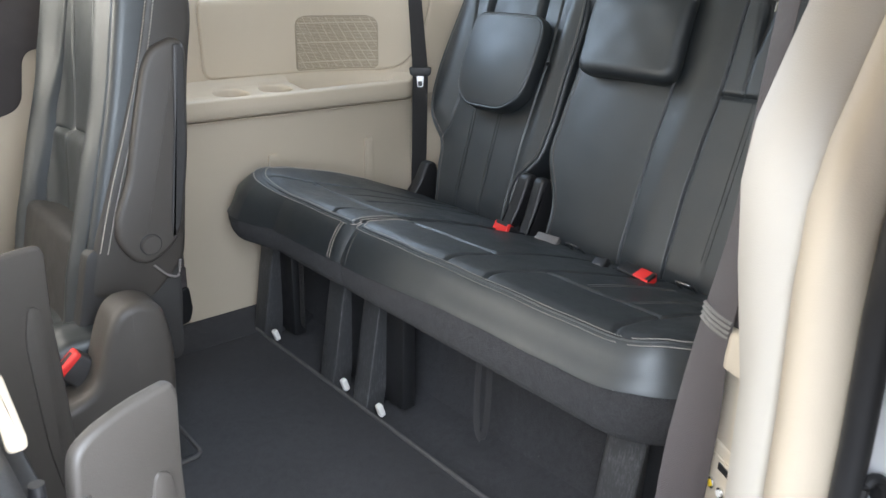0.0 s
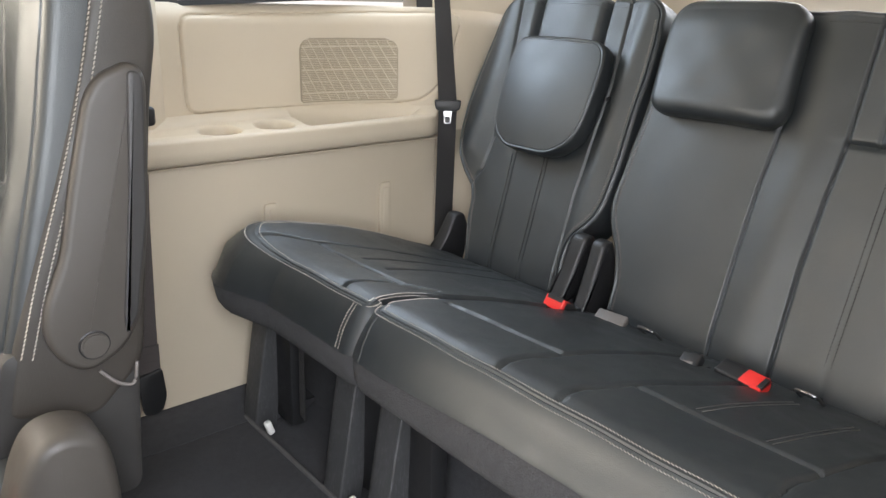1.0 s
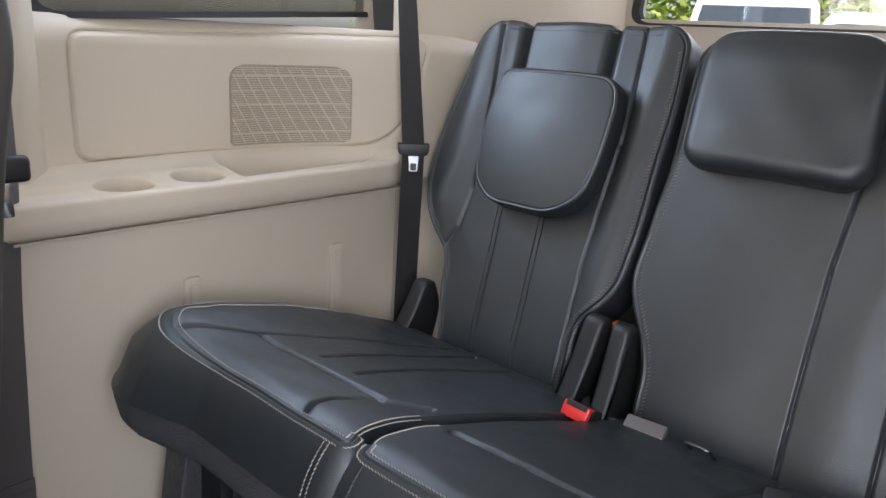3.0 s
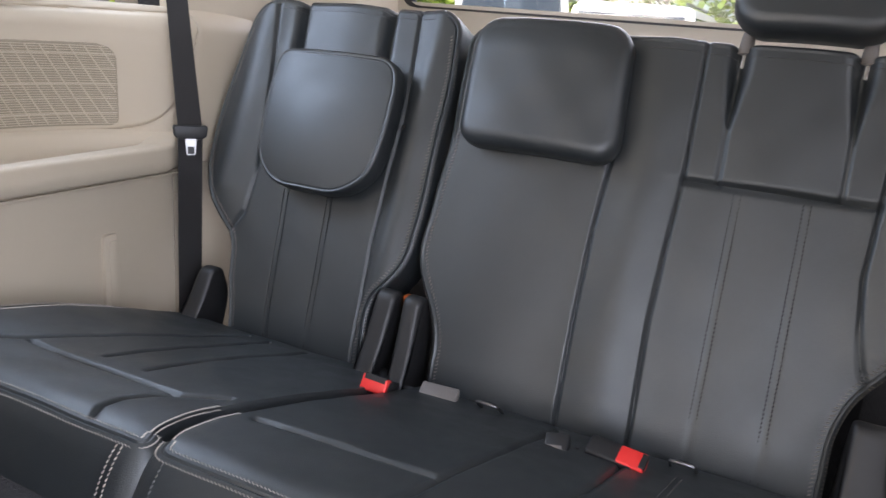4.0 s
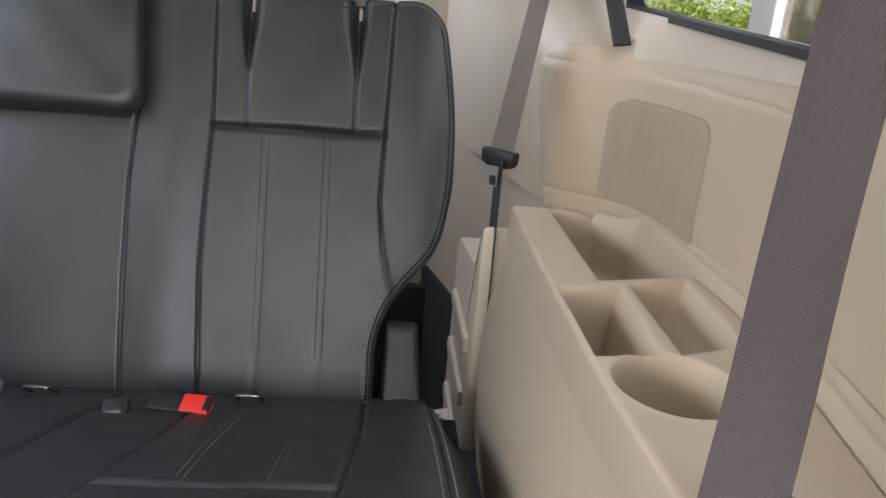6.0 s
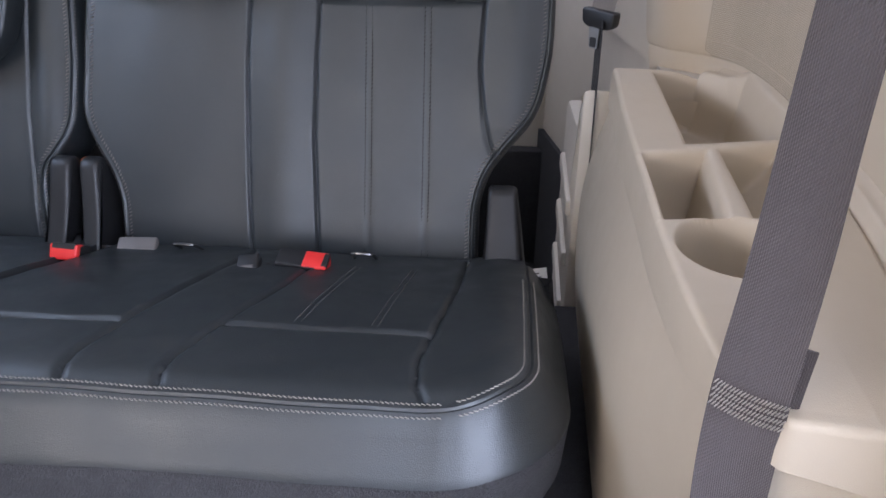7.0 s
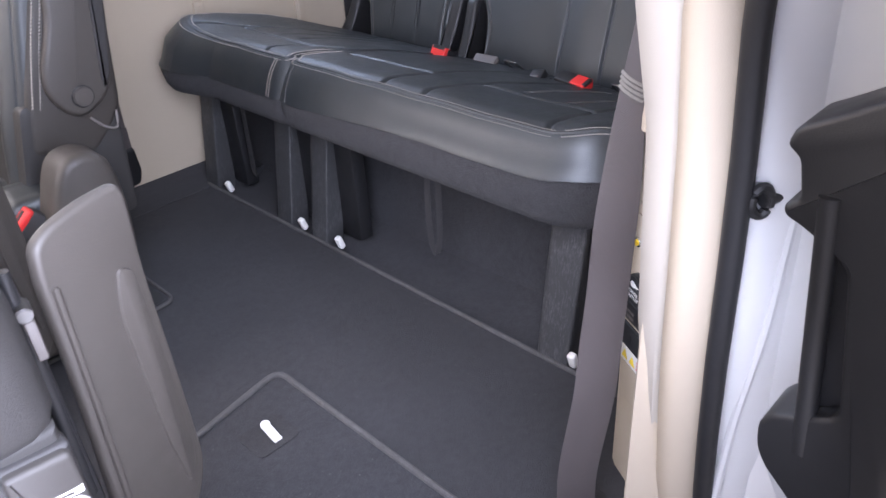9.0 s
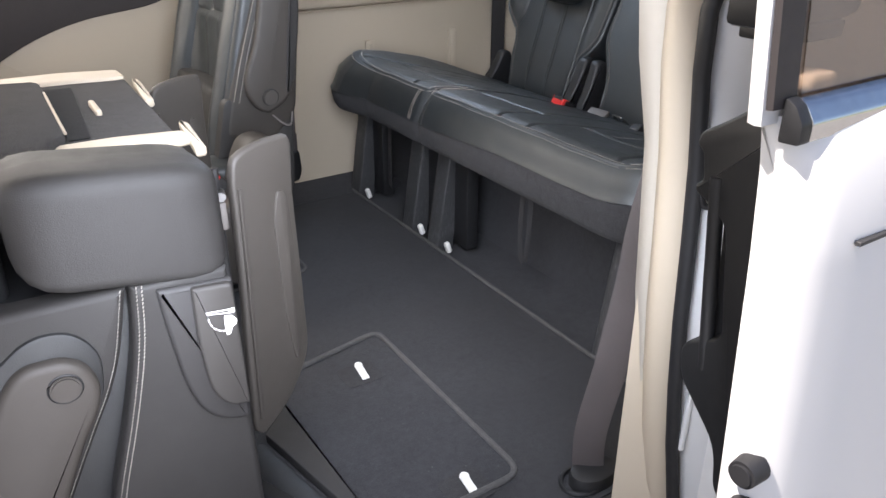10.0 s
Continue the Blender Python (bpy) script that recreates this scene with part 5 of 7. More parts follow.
    part("lock_flag", box(1.205, 1.223, 1.230, 1.246, 0.395, 0.415, 0.004), ORANGE, bench, "small orange lock flag")
    return bench


ORANGE = plastic("orange_plastic", (0.75, 0.16, 0.03), 0.5, 0.0)

# ---------------------------------------------------------------- loose belts and buckles
def buckle(name, label, at, turn, red=True, grey=False, size=(0.030, 0.052, 0.016)):
    """A seat belt buckle lying on the cushion: body, slot and push button."""
    w, l, h = size
    m = Matrix.Translation(at) @ pose(0, 0, 0, *turn)
    b = thing(name, label, "buckle")
    part("housing", box(-w / 2, w / 2, -l / 2, l * 0.32, -h / 2, h / 2, 0.0035, 3, m), GREY_PLASTIC if grey else BLACK, b)
    if red:
        part("button", box(-w / 2 + 0.0008, w / 2 - 0.0008, l * 0.02, l * 0.5, -h / 2 + 0.0012, h / 2 + 0.0012, 0.003, 3, m), RED, b, "red push button")
        part("slot", box(-w / 2 + 0.004, w / 2 - 0.004, l * 0.40, l * 0.505, h * 0.22, h * 0.62, 0.001, 1, m), BLACK, b)
    return b, m


def belt_bits():
    # red release beside the seat split
    b, m = buckle("seat_belt_buckle", "black seat belt buckle with red button by the seat split", (1.038, 1.187, 0.334), (28, -6, 96), size=(0.042, 0.050, 0.024))
    part("stalk", tube((1.085, 1.205, 0.31), (1.14, 1.235, 0.30), 0.009, 10), BLACK, b)
    # grey blank buckle lying across
    b, m = buckle("seat_belt_buckle", "grey-brown seat belt buckle lying on the cushion", (1.106, 1.124, 0.312), (2, -30, 8), red=False, grey=True, size=(0.026, 0.074, 0.016))
    part("stalk", tube((1.112, 1.160, 0.300), (1.118, 1.190, 0.298), 0.006, 8), BLACK, b)
    # dark anchor buckle with its chrome slot
    b, m = buckle("seat_belt_buckle", "small dark grey buckle with a metal slot", (1.026, 0.908, 0.333), (-10, -25, 10), red=False, size=(0.036, 0.040, 0.018))
    part("metal_slot", box(-0.013, 0.013, 0.004, 0.012, 0.0085, 0.0105, 0.001, 1, m @ pose(0, 0, 0, 0, 0, 90)), GREY_PLASTIC, b)
    part("mouth", box(-0.0185, -0.0165, -0.014, 0.014, 0.000, 0.005, 0.0008, 1, m), STEEL, b)
    part("cord", hose(smooth_line([(1.036, 0.889, 0.324), (1.044, 0.882, 0.328), (1.046, 0.876, 0.322), (1.054, 0.868, 0.325)], 6), 0.0035), BLACK, b)
    b, m = buckle("seat_belt_buckle", "black seat belt buckle with bright red button on the cushion", (1.050, 0.830, 0.331), (-4, 15, 176), size=(0.034, 0.078, 0.021))
    # two steel anchor loops at the foot of the backrest
    for y in (1.033, 0.750):
        a = thing("anchor_loop", "dark steel child seat anchor loop on the bench", "anchor loop", "anchor loops at the bench")
        path = smooth_line([(1.130, y + 0.017, 0.296), (1.098, y + 0.017, 0.322), (1.091, y + 0.011, 0.328), (1.091, y - 0.011, 0.328), (1.098, y - 0.017, 0.322), (1.130, y - 0.017, 0.296)], 5)
        part("rod", hose(path, 0.0024), STEEL_DARK, a)
    # white cloth tags at both bench ends
    for x, y, z, r in ((1.116, 0.477, 0.290, 20), (1.100, 1.672, 0.300, -35)):
        t = thing("cloth_tag", "white printed cloth tag beside the cushion", "label tag")
        m = Matrix.Translation((x, y, z)) @ pose(0, 0, 0, 60, 0, -90 + r)
        part("tag_sheet", box(-0.014, 0.014, -0.013, 0.013, -0.0008, 0.0008, 0.0006, 1, m), WHITE_PLASTIC, t)
        for k in range(3):
            part("print_bar", box(-0.009, 0.007 - 0.003 * k, -0.008 + 0.006 * k, -0.006 + 0.006 * k, 0.0008, 0.0013, 0, 1, m), GREY_PLASTIC, t)


def hanging_belt(label, web, top, guide, foot, across, below):
    """A rear belt hanging at the side: webbing, sleeve with tongue, lower webbing."""
    g = thing("seat_belt", label, "seat belt", "rear seat belts")
    mid = tuple(a * 0.5 + b * 0.5 for a, b in zip(top, guide))
    strap("webbing", [top, mid, guide], [across] * 3, web, g, width=[0.028, 0.034, 0.044])
    low = tuple(a * 0.5 + b * 0.5 for a, b in zip(guide, foot))
    strap("lower_webbing", [guide, low, foot], [below] * 3, WEB_BLACK, g, width=0.044)
    w = Vector(across).normalized()
    n = w.cross(Vector((0, 0, 1))).normalized()
    n = n if n.x > 0 else -n
    m = Matrix.Translation(guide) @ Matrix((( w.x, n.x, 0, 0), (w.y, n.y, 0, 0), (0, 0, 1, 0), (0, 0, 0, 1)))
    o = rounded([(-0.032, 0.012), (0.032, 0.012), (0.030, -0.008), (0.020, -0.014), (-0.020, -0.014), (-0.030, -0.008)], 0.005)
    bm = prism(o, "y", -0.008, 0.008, 0.003)
    bmesh.ops.transform(bm, matrix=m, verts=bm.verts)
    s = part("sleeve", bm, BLACK, g, "black plastic belt sleeve")
    bm = prism(rounded([(-0.010, -0.012), (0.010, -0.012), (0.008, -0.042), (-0.008, -0.042)], 0.003), "y", -0.0115, -0.0085)
    bmesh.ops.transform(bm, matrix=m, verts=bm.verts)
    part("tongue", bm, STEEL, s, "steel belt tongue")
    bm = prism(rounded([(-0.006, -0.026), (0.006, -0.026), (0.006, -0.040), (-0.006, -0.040)], 0.002), "y", -0.0122, -0.0116)
    bmesh.ops.transform(bm, matrix=m, verts=bm.verts)
    part("tongue_hole", bm, BLACK, s)
    return g


def near_belt():
    """The second-row belt hanging free in the door opening."""
    g = thing("seat_belt", "grey-brown seat belt hanging slack in the door opening", "seat belt")
    path = [(0.525, 0.345, 1.20), (0.522, 0.355, 1.00), (0.516, 0.363, 0.80), (0.513, 0.364, 0.67), (0.502, 0.371, 0.568), (0.491, 0.371, 0.47), (0.481, 0.370, 0.40), (0.469, 0.366, 0.33), (0.446, 0.357, 0.26), (0.424, 0.348, 0.20), (0.397, 0.348, 0.09), (0.398, 0.346, 0.0)]
    wid = [(-0.64, -0.77, 0)] * 3 + [(-0.52, -0.85, 0), (-0.43, -0.9, 0), (0.02, -0.99, 0.0), (0.36, -0.93, 0.0), (0.40, -0.91, 0.02), (0.50, -0.86, 0.03), (0.66, -0.75, 0.05), (0.70, -0.70, 0.05), (0.8, -0.6, 0.05)]
    strap("webbing", path, wid, WEB_GREY, g, "grey-brown webbing", [0.040, 0.040, 0.041, 0.045, 0.048, 0.049, 0.049, 0.049, 0.050, 0.050, 0.050, 0.050], 0.0017, 12, 0.003)
    # folded end sewn down with pale thread
    fold = [(0.5035, 0.3705, 0.560), (0.5065, 0.368, 0.585), (0.508, 0.366, 0.615)]
    strap("folded_end", [(p[0] + 0.003, p[1] - 0.006, p[2]) for p in fold], [(-0.35, -0.93, 0.05)] * 3, WEB_GREY, g, "", 0.049, 0.0022, 5)
    rows = []
    for k in range(21):
        u = (k / 20 - 0.5) * 0.044
        rows.append([(0.5013 - u * 0.43, 0.3712 - u * 0.90, 0.562 - u * 0.10), (0.5033 - u * 0.43, 0.3695 - u * 0.90, 0.584 - u * 0.10)])
    off = [Vector((-0.90, 0.43, 0)) * (0.0034 + 0.003 * (1 - (k / 10 - 1) ** 2)) for k in range(21)]
    tagged(stitches("bar_tack", [[tuple(Vector(p) + o) for p in r] for r, o in zip(rows, off)], THREAD_LIGHT, g, 0.0052, 0.0050, 0.0012, 0.6, (-0.90, 0.43, 0.1)), "pale sewn bar tack", kind="stuff")
    base = part("anchor_cover", loft([[(0.402 + r * math.cos(a) * 0.045, 0.338 + r * math.sin(a) * 0.030, z) for a in np.linspace(0, 2 * math.pi, 25)[:-1]] for r, z in ((1.0, -0.01), (1.0, 0.012), (0.93, 0.022), (0.7, 0.026))]), BLACK, g, "black oval anchor cover on the floor")
    part("cover_rim", hose([(0.385 + math.cos(a) * 0.040, 0.342 + math.sin(a) * 0.030, 0.004) for a in np.linspace(0, 2 * math.pi, 25)[:-1]], 0.004, 6, True), BLACK, base)


def window_straps():
    """Short dark belts at the top of the side trims, running up beside the windows."""
    for label, path, across, width in (("dark belt webbing beside the closed-side quarter window", [(1.20, 1.835, 1.25), (1.215, 1.83, 1.0), (1.225, 1.822, 0.845)], (0.85, -0.5, 0), 0.05),
                                       ("dark belt webbing beside the open-side quarter window", [(1.46, 0.248, 1.00), (1.40, 0.250, 0.951), (1.326, 0.250, 0.896), (1.250, 0.250, 0.832)], (0.31, 0.95, 0), 0.026)):
        g = thing("belt_strap", label, "belt strap", "belts beside the quarter windows")
        strap("webbing", path, [across] * len(path), WEB_BLACK, g, width=width, thick=0.004)


# ---------------------------------------------------------------- floor fittings
def floor_fittings():
    cover = thing("floor_hatch", "charcoal carpeted storage hatch edged with piping", "floor hatch", "storage hatches in the floor")
    o = rounded([(-0.62, 0.408), (0.310, 0.408), (0.310, 0.914), (-0.62, 0.740)], [0.01, 0.035, 0.03, 0.01], 6)
    part("lid", prism(o, "z", -0.02, 0.0035, 0.002), CARPET, cover)
    line = [(a, b, 0.0055) for a, b in o]
    part("piping", hose(line, 0.0055, 8, True), FELT_GREY, cover, "grey felt piping")
    for x, y, r in ((0.214, 0.796, 12), (0.219, 0.428, 12)):
        w = thing("floor_latch", "white plastic strap latch in a dark floor pocket", "latch", "latches in the floor hatch")
        m = Matrix.Translation((x, y, 0.0)) @ pose(0, 0, 0, 0, -12, r + 76)
        part("pocket", prism(rounded([(x - 0.042, y - 0.034), (x + 0.034, y - 0.034), (x + 0.034, y + 0.034), (x - 0.042, y + 0.034)], 0.012), "z", 0.0036, 0.0052), FELT, w)
        part("tongue", box(-0.021, 0.021, -0.0075, 0.0075, 0.008, 0.0125, 0.002, 2, m), WHITE_PLASTIC, w, "white plastic tongue")
        part("knob", tube(m @ Vector((0.016, 0, 0.010)), m @ Vector((0.016, 0, 0.016)), 0.008, 14, bevel=0.002), WHITE_PLASTIC, w)
    far = thing("floor_hatch", "charcoal carpeted storage hatch with a dark grip well", "floor hatch", "storage hatches in the floor")
    o = rounded([(-0.62, 1.250), (0.302, 1.262), (0.302, 1.66), (-0.62, 1.66)], [0.01, 0.025, 0.03, 0.01], 6)
    part("lid", prism(o, "z", -0.02, 0.0035, 0.002), CARPET, far)
    part("piping", hose([(a, b, 0.005) for a, b in o], 0.004, 8, True), FELT_GREY, far)
    part("grip_well", prism(rounded([(0.17, 1.272), (0.292, 1.276), (0.29, 1.335), (0.17, 1.33)], 0.012), "z", 0.0036, 0.0052), RUBBER, far)
    # piped rear edge of the front carpet
    edge = thing("carpet_binding", "dark felt binding along the carpet's rear edge", "carpet edge")
    part("binding", hose([(0.640, y, 0.001) for y in np.linspace(0.31, 1.70, 40)], 0.0045, 8), FELT_GREY, edge)
    rail = thing("seat_track", "blue-grey plastic seat track cover on the floor", "track cover")
    o = rounded([(-0.016, 0.705), (0.044, 0.765), (0.056, 0.40), (0.046, 0.40)], 0.003)
    part("track_top", prism(o, "z", 0.0, 0.022, 0.004), CHARCOAL, rail)
    o = rounded([(-0.10, 0.72), (-0.022, 0.70), (0.040, 0.40), (-0.02, 0.40)], 0.008)
    part("track_base", prism(o, "z", -0.01, 0.010, 0.004), BLACK, rail)


# ---------------------------------------------------------------- second row
def far_seat():
    """The upright second-row seat on the closed side, seen from its inner side."""
    s = thing("captain_seat", "upright black leather second-row seat with recliner cover", "car seat")
    lean = math.atan2(0.12, 1.0)
    Z0 = 0.43

    def on_front(u, v, h):
        return (0.222 + v * math.sin(lean) - h * math.cos(lean), u, Z0 + v * math.cos(lean) + h * math.sin(lean))
    V0, V1 = -0.14, 0.47
    # the cushioned face draws back towards its top at the inner edge
    lo = lambda v: 1.325 + corner(v, V0, V1, 0.02, 0.05)
    hi = lambda v: profile([(V0, 1.775), (0.05, 1.765), (0.20, 1.735), (0.33, 1.700), (V1, 1.680)])(v) - corner(v, V0, V1, 0.02, 0.07)
    inn, outr = [(1.405, V0), (1.412, 0.05), (1.428, 0.20), (1.415, 0.47)], [(1.665, V0), (1.665, 0.05), (1.655, 0.20), (1.600, 0.47)]
    sl = ([(1.455, 0.175), (1.452, 0.48)], [(1.580, 0.175), (1.565, 0.48)])
    cross = [(1.425, 0.168), (1.54, 0.170), (1.656, 0.163)]
    push = profile([(V0, 0.080), (0.03, 0.060), (0.17, 0.036), (0.30, 0.018), (V1, 0.006)])

    def height(u, v):
        h = push(v) * (np.exp(-((u - 1.345) / 0.055) ** 2) + np.exp(-((u - 1.715) / 0.06) ** 2)) + 0.016 * (np.exp(-((u - 1.365) / 0.035) ** 2) + np.exp(-((u - 1.69) / 0.04) ** 2))
        h = h + 0.014 / (1 + np.exp((v - 0.164) / 0.004)) * np.exp(-((u - 1.54) / 0.105) ** 6)
        for line in sl:
            h = h + crease(u, v, line, 0.010, 0.0045)
        for line in (inn, outr):
            h = h + crease(u, v, line, 0.011, 0.0045)
        h = h + crease(u, v, cross, 0.007, 0.003)
        for y in (1.495, 1.585):
            h = h + crease(u, v, [(y, V0), (y, 0.16)], 0.0020, 0.004)
        return h + 0.0014 * np.sin(u * 50) * np.sin(v * 33)
    b = pillow("backrest", lo, hi, V0, V1, height, [(0.001, -0.003)] + roll(0.018, 5, 0.001) + [(0.020, -0.05), (0.018, None, lambda e: np.full(len(e), -0.06)), (0.010, None, lambda e: np.full(len(e), -0.07))], on_front, LEATHER, s, "black leather backrest", nu=200, ns=150)
    # side of the shell and the hard back
    shell_o = rounded([(0.150, 0.36), (0.172, 0.453), (0.207, 0.552), (0.244, 0.650), (0.285, 0.775), (0.312, 0.890), (0.376, 0.885), (0.383, 0.825), (0.366, 0.735), (0.352, 0.615), (0.325, 0.392), (0.26, 0.33)], [0.02, 0.06, 0.06, 0.06, 0.06, 0.02, 0.02, 0.04, 0.04, 0.04, 0.03, 0.02], 5)
    part("side_shell", prism(shell_o, "y", 1.300, 1.374, 0.014, 4), VINYL_WARM, s, "black vinyl side of the backrest")
    back_o = rounded([(0.240, 0.36), (0.262, 0.453), (0.292, 0.552), (0.318, 0.650), (0.338, 0.775), (0.350, 0.890), (0.376, 0.885), (0.383, 0.825), (0.366, 0.735), (0.352, 0.615), (0.325, 0.392), (0.29, 0.35)], 0.008, 3)
    part("back_shell", prism(back_o, "y", 1.372, 1.745, 0.004, 2), VINYL_WARM, s, "black vinyl back shell")
    seam = [(0.178, 0.44), (0.207, 0.535), (0.244, 0.640), (0.272, 0.725), (0.292, 0.80), (0.306, 0.86)]
    for name, d in (("shell_stitching", 0.002), ("edge_stitching", 0.014)):
        row = [(x + d, 1.2992, z - d * 0.35) for x, z in seam]
        stitches(name, [[tuple(p) for p in smooth_line(row, 8)]], THREAD_LIGHT, s, 0.0058, 0.0048, 0.0017, 0.3, (0, -1, 0))
    cov = rounded([(0.336, 0.787), (0.352, 0.782), (0.358, 0.765), (0.346, 0.600), (0.322, 0.465), (0.300, 0.428), (0.255, 0.405), (0.228, 0.418), (0.206, 0.455), (0.208, 0.494), (0.221, 0.525), (0.238, 0.562), (0.253, 0.630), (0.270, 0.695), (0.284, 0.745), (0.300, 0.772)],
                  [0.01, 0.01, 0.02, 0.05, 0.04, 0.03, 0.03, 0.03, 0.03, 0.03, 0.03, 0.04, 0.05, 0.05, 0.03, 0.02], 5)
    c = part("recliner_cover", prism(cov, "y", 1.285, 1.318, 0.010, 4), COVER_GREY, s, "charcoal plastic recliner cover")
    part("cover_edge", prism(rounded([(0.334, 0.778), (0.350, 0.776), (0.352, 0.760), (0.340, 0.60), (0.316, 0.470), (0.300, 0.445), (0.299, 0.470), (0.322, 0.64)], 0.008), "y", 1.281, 1.30, 0.004, 3), CHARCOAL, c, "darker rear ridge of the cover")
    part("pivot_cap", tube((0.260, 1.2795, 0.443), (0.260, 1.290, 0.443), 0.0170, 28, bevel=0.002), COVER_GREY, c)
    part("cap_groove", hose([(0.260 + 0.0180 * math.cos(a), 1.2848, 0.443 + 0.0180 * math.sin(a)) for a in np.linspace(0, 2 * math.pi, 29)[:-1]], 0.0014, 6, True), BLACK, c)
    # lower joint, cushion and side shield
    part("lower_joint", prism(rounded([(0.10, 0.20), (0.305, 0.20), (0.322, 0.43), (0.16, 0.45)], 0.02), "y", 1.302, 1.74, 0.01), VINYL, s)
    part("recliner_spring", hose(smooth_line([(0.265, 1.296, 0.400), (0.285, 1.292, 0.378), (0.305, 1.294, 0.372), (0.312, 1.296, 0.40)], 6), 0.0025), GREY_PLASTIC, s)
    sh = rounded([(-0.10, 0.05), (-0.10, 0.215), (0.060, 0.228), (0.112, 0.246), (0.130, 0.295), (0.146, 0.345), (0.165, 0.377), (0.200, 0.384), (0.237, 0.367), (0.247, 0.324), (0.250, 0.255), (0.242, 0.160), (0.20, 0.05)], [0.03, 0.03, 0.04, 0.03, 0.05, 0.04, 0.035, 0.035, 0.035, 0.035, 0.05, 0.05, 0.03], 6)
    part("side_shield", loft([[(x, y, z) for x, z in inset(sh, d)] for y, d in ((1.262, 0.0), (1.208, 0.0), (1.201, 0.0014), (1.195, 0.005), (1.191, 0.010), (1.190, 0.016))]), COVER_GREY, s, "charcoal plastic side shield", angle=50)
    clo, chi = (lambda v: 1.285 + corner(v, -0.36, 0.16, 0.06, 0.01)), (lambda v: 1.72 - corner(v, -0.36, 0.16, 0.06, 0.01))
    ch = lambda u, v: 0.300 + 0.020 * np.exp(-((u - 1.32) / 0.04) ** 2) + 0.015 * np.exp(-((u - 1.69) / 0.04) ** 2) + crease(u, v, [(1.39, -0.42), (1.39, 0.16)], 0.008, 0.005) + sum(crease(u, v, [(1.26, a), (1.45, a + 0.012), (1.72, a)], 0.006, 0.007) for a in (0.085, 0.055, 0.02))
    part("seat_base", box(-0.34, 0.18, 1.29, 1.70, 0.0, 0.18, 0.02), BLACK, s)
    pillow("seat_cushion", clo, chi, -0.36, 0.16, ch, roll(0.02) + [(0.021, -0.08), (0.01, -0.13)], lambda u, v, h: (v, u, h), LEATHER, s, "black leather seat cushion", nu=60, ns=70)
    # buckle standing beside the cushion
    b = thing("seat_belt_buckle", "black seat belt buckle with red button beside the second-row seat", "buckle")
    m = Matrix.Translation((0.112, 1.252, 0.262)) @ pose(0, 0, 0, 0, -42, 0)
    part("housing", box(-0.026, 0.026, -0.014, 0.014, -0.050, 0.030, 0.006, 3, m), CHARCOAL, b)
    part("button", box(-0.024, 0.024, -0.0145, 0.013, 0.024, 0.036, 0.004, 3, m), RED, b, "red push button")
    part("slot", box(-0.017, 0.017, -0.004, 0.006, 0.034, 0.0372, 0.001, 1, m), BLACK, b)
    # belt with its tab hanging at the far wall
    g = thing("seat_belt", "dark brown-grey seat belt with sewn tab beside the side trim", "seat belt")
    strap("webbing", [(0.502, 1.760, 0.80), (0.500, 1.760, 0.63), (0.486, 1.758, 0.45), (0.472, 1.754, 0.30), (0.464, 1.750, 0.185)], [(0.75, 0.66, 0), (0.75, 0.66, 0), (0.8, 0.6, 0), (1, 0.3, 0), (1, 0.1, 0)], WEB_GREY, g, width=0.047)
    strap("sewn_tab", [(0.464, 1.746, 0.200), (0.462, 1.744, 0.145)], [(1, 0.1, 0)] * 2, WEB_GREY, g, width=0.050, thick=0.004)
    stitches("tab_stitching", [[(0.443, 1.7415, z), (0.484, 1.7415, z)] for z in (0.168, 0.186)], THREAD_GREY, g, 0.005, 0.004, 0.001, 0.6, (0, -1, 0))
    part("anchor_plate", prism(rounded([(0.436, 0.140), (0.489, 0.150), (0.494, 0.085), (0.482, 0.052), (0.446, 0.050)], 0.012), "y", 1.738, 1.752, 0.004), BLACK, g, "black anchor plate")
    sl = part("sleeve", box(0.478, 0.526, 1.742, 1.760, 0.632, 0.668, 0.008, 3), BLACK, g, "black plastic belt sleeve")
    part("tongue", box(0.480, 0.500, 1.744, 1.747, 0.588, 0.634, 0.002, 2), CHROME, sl, "chrome belt tongue")


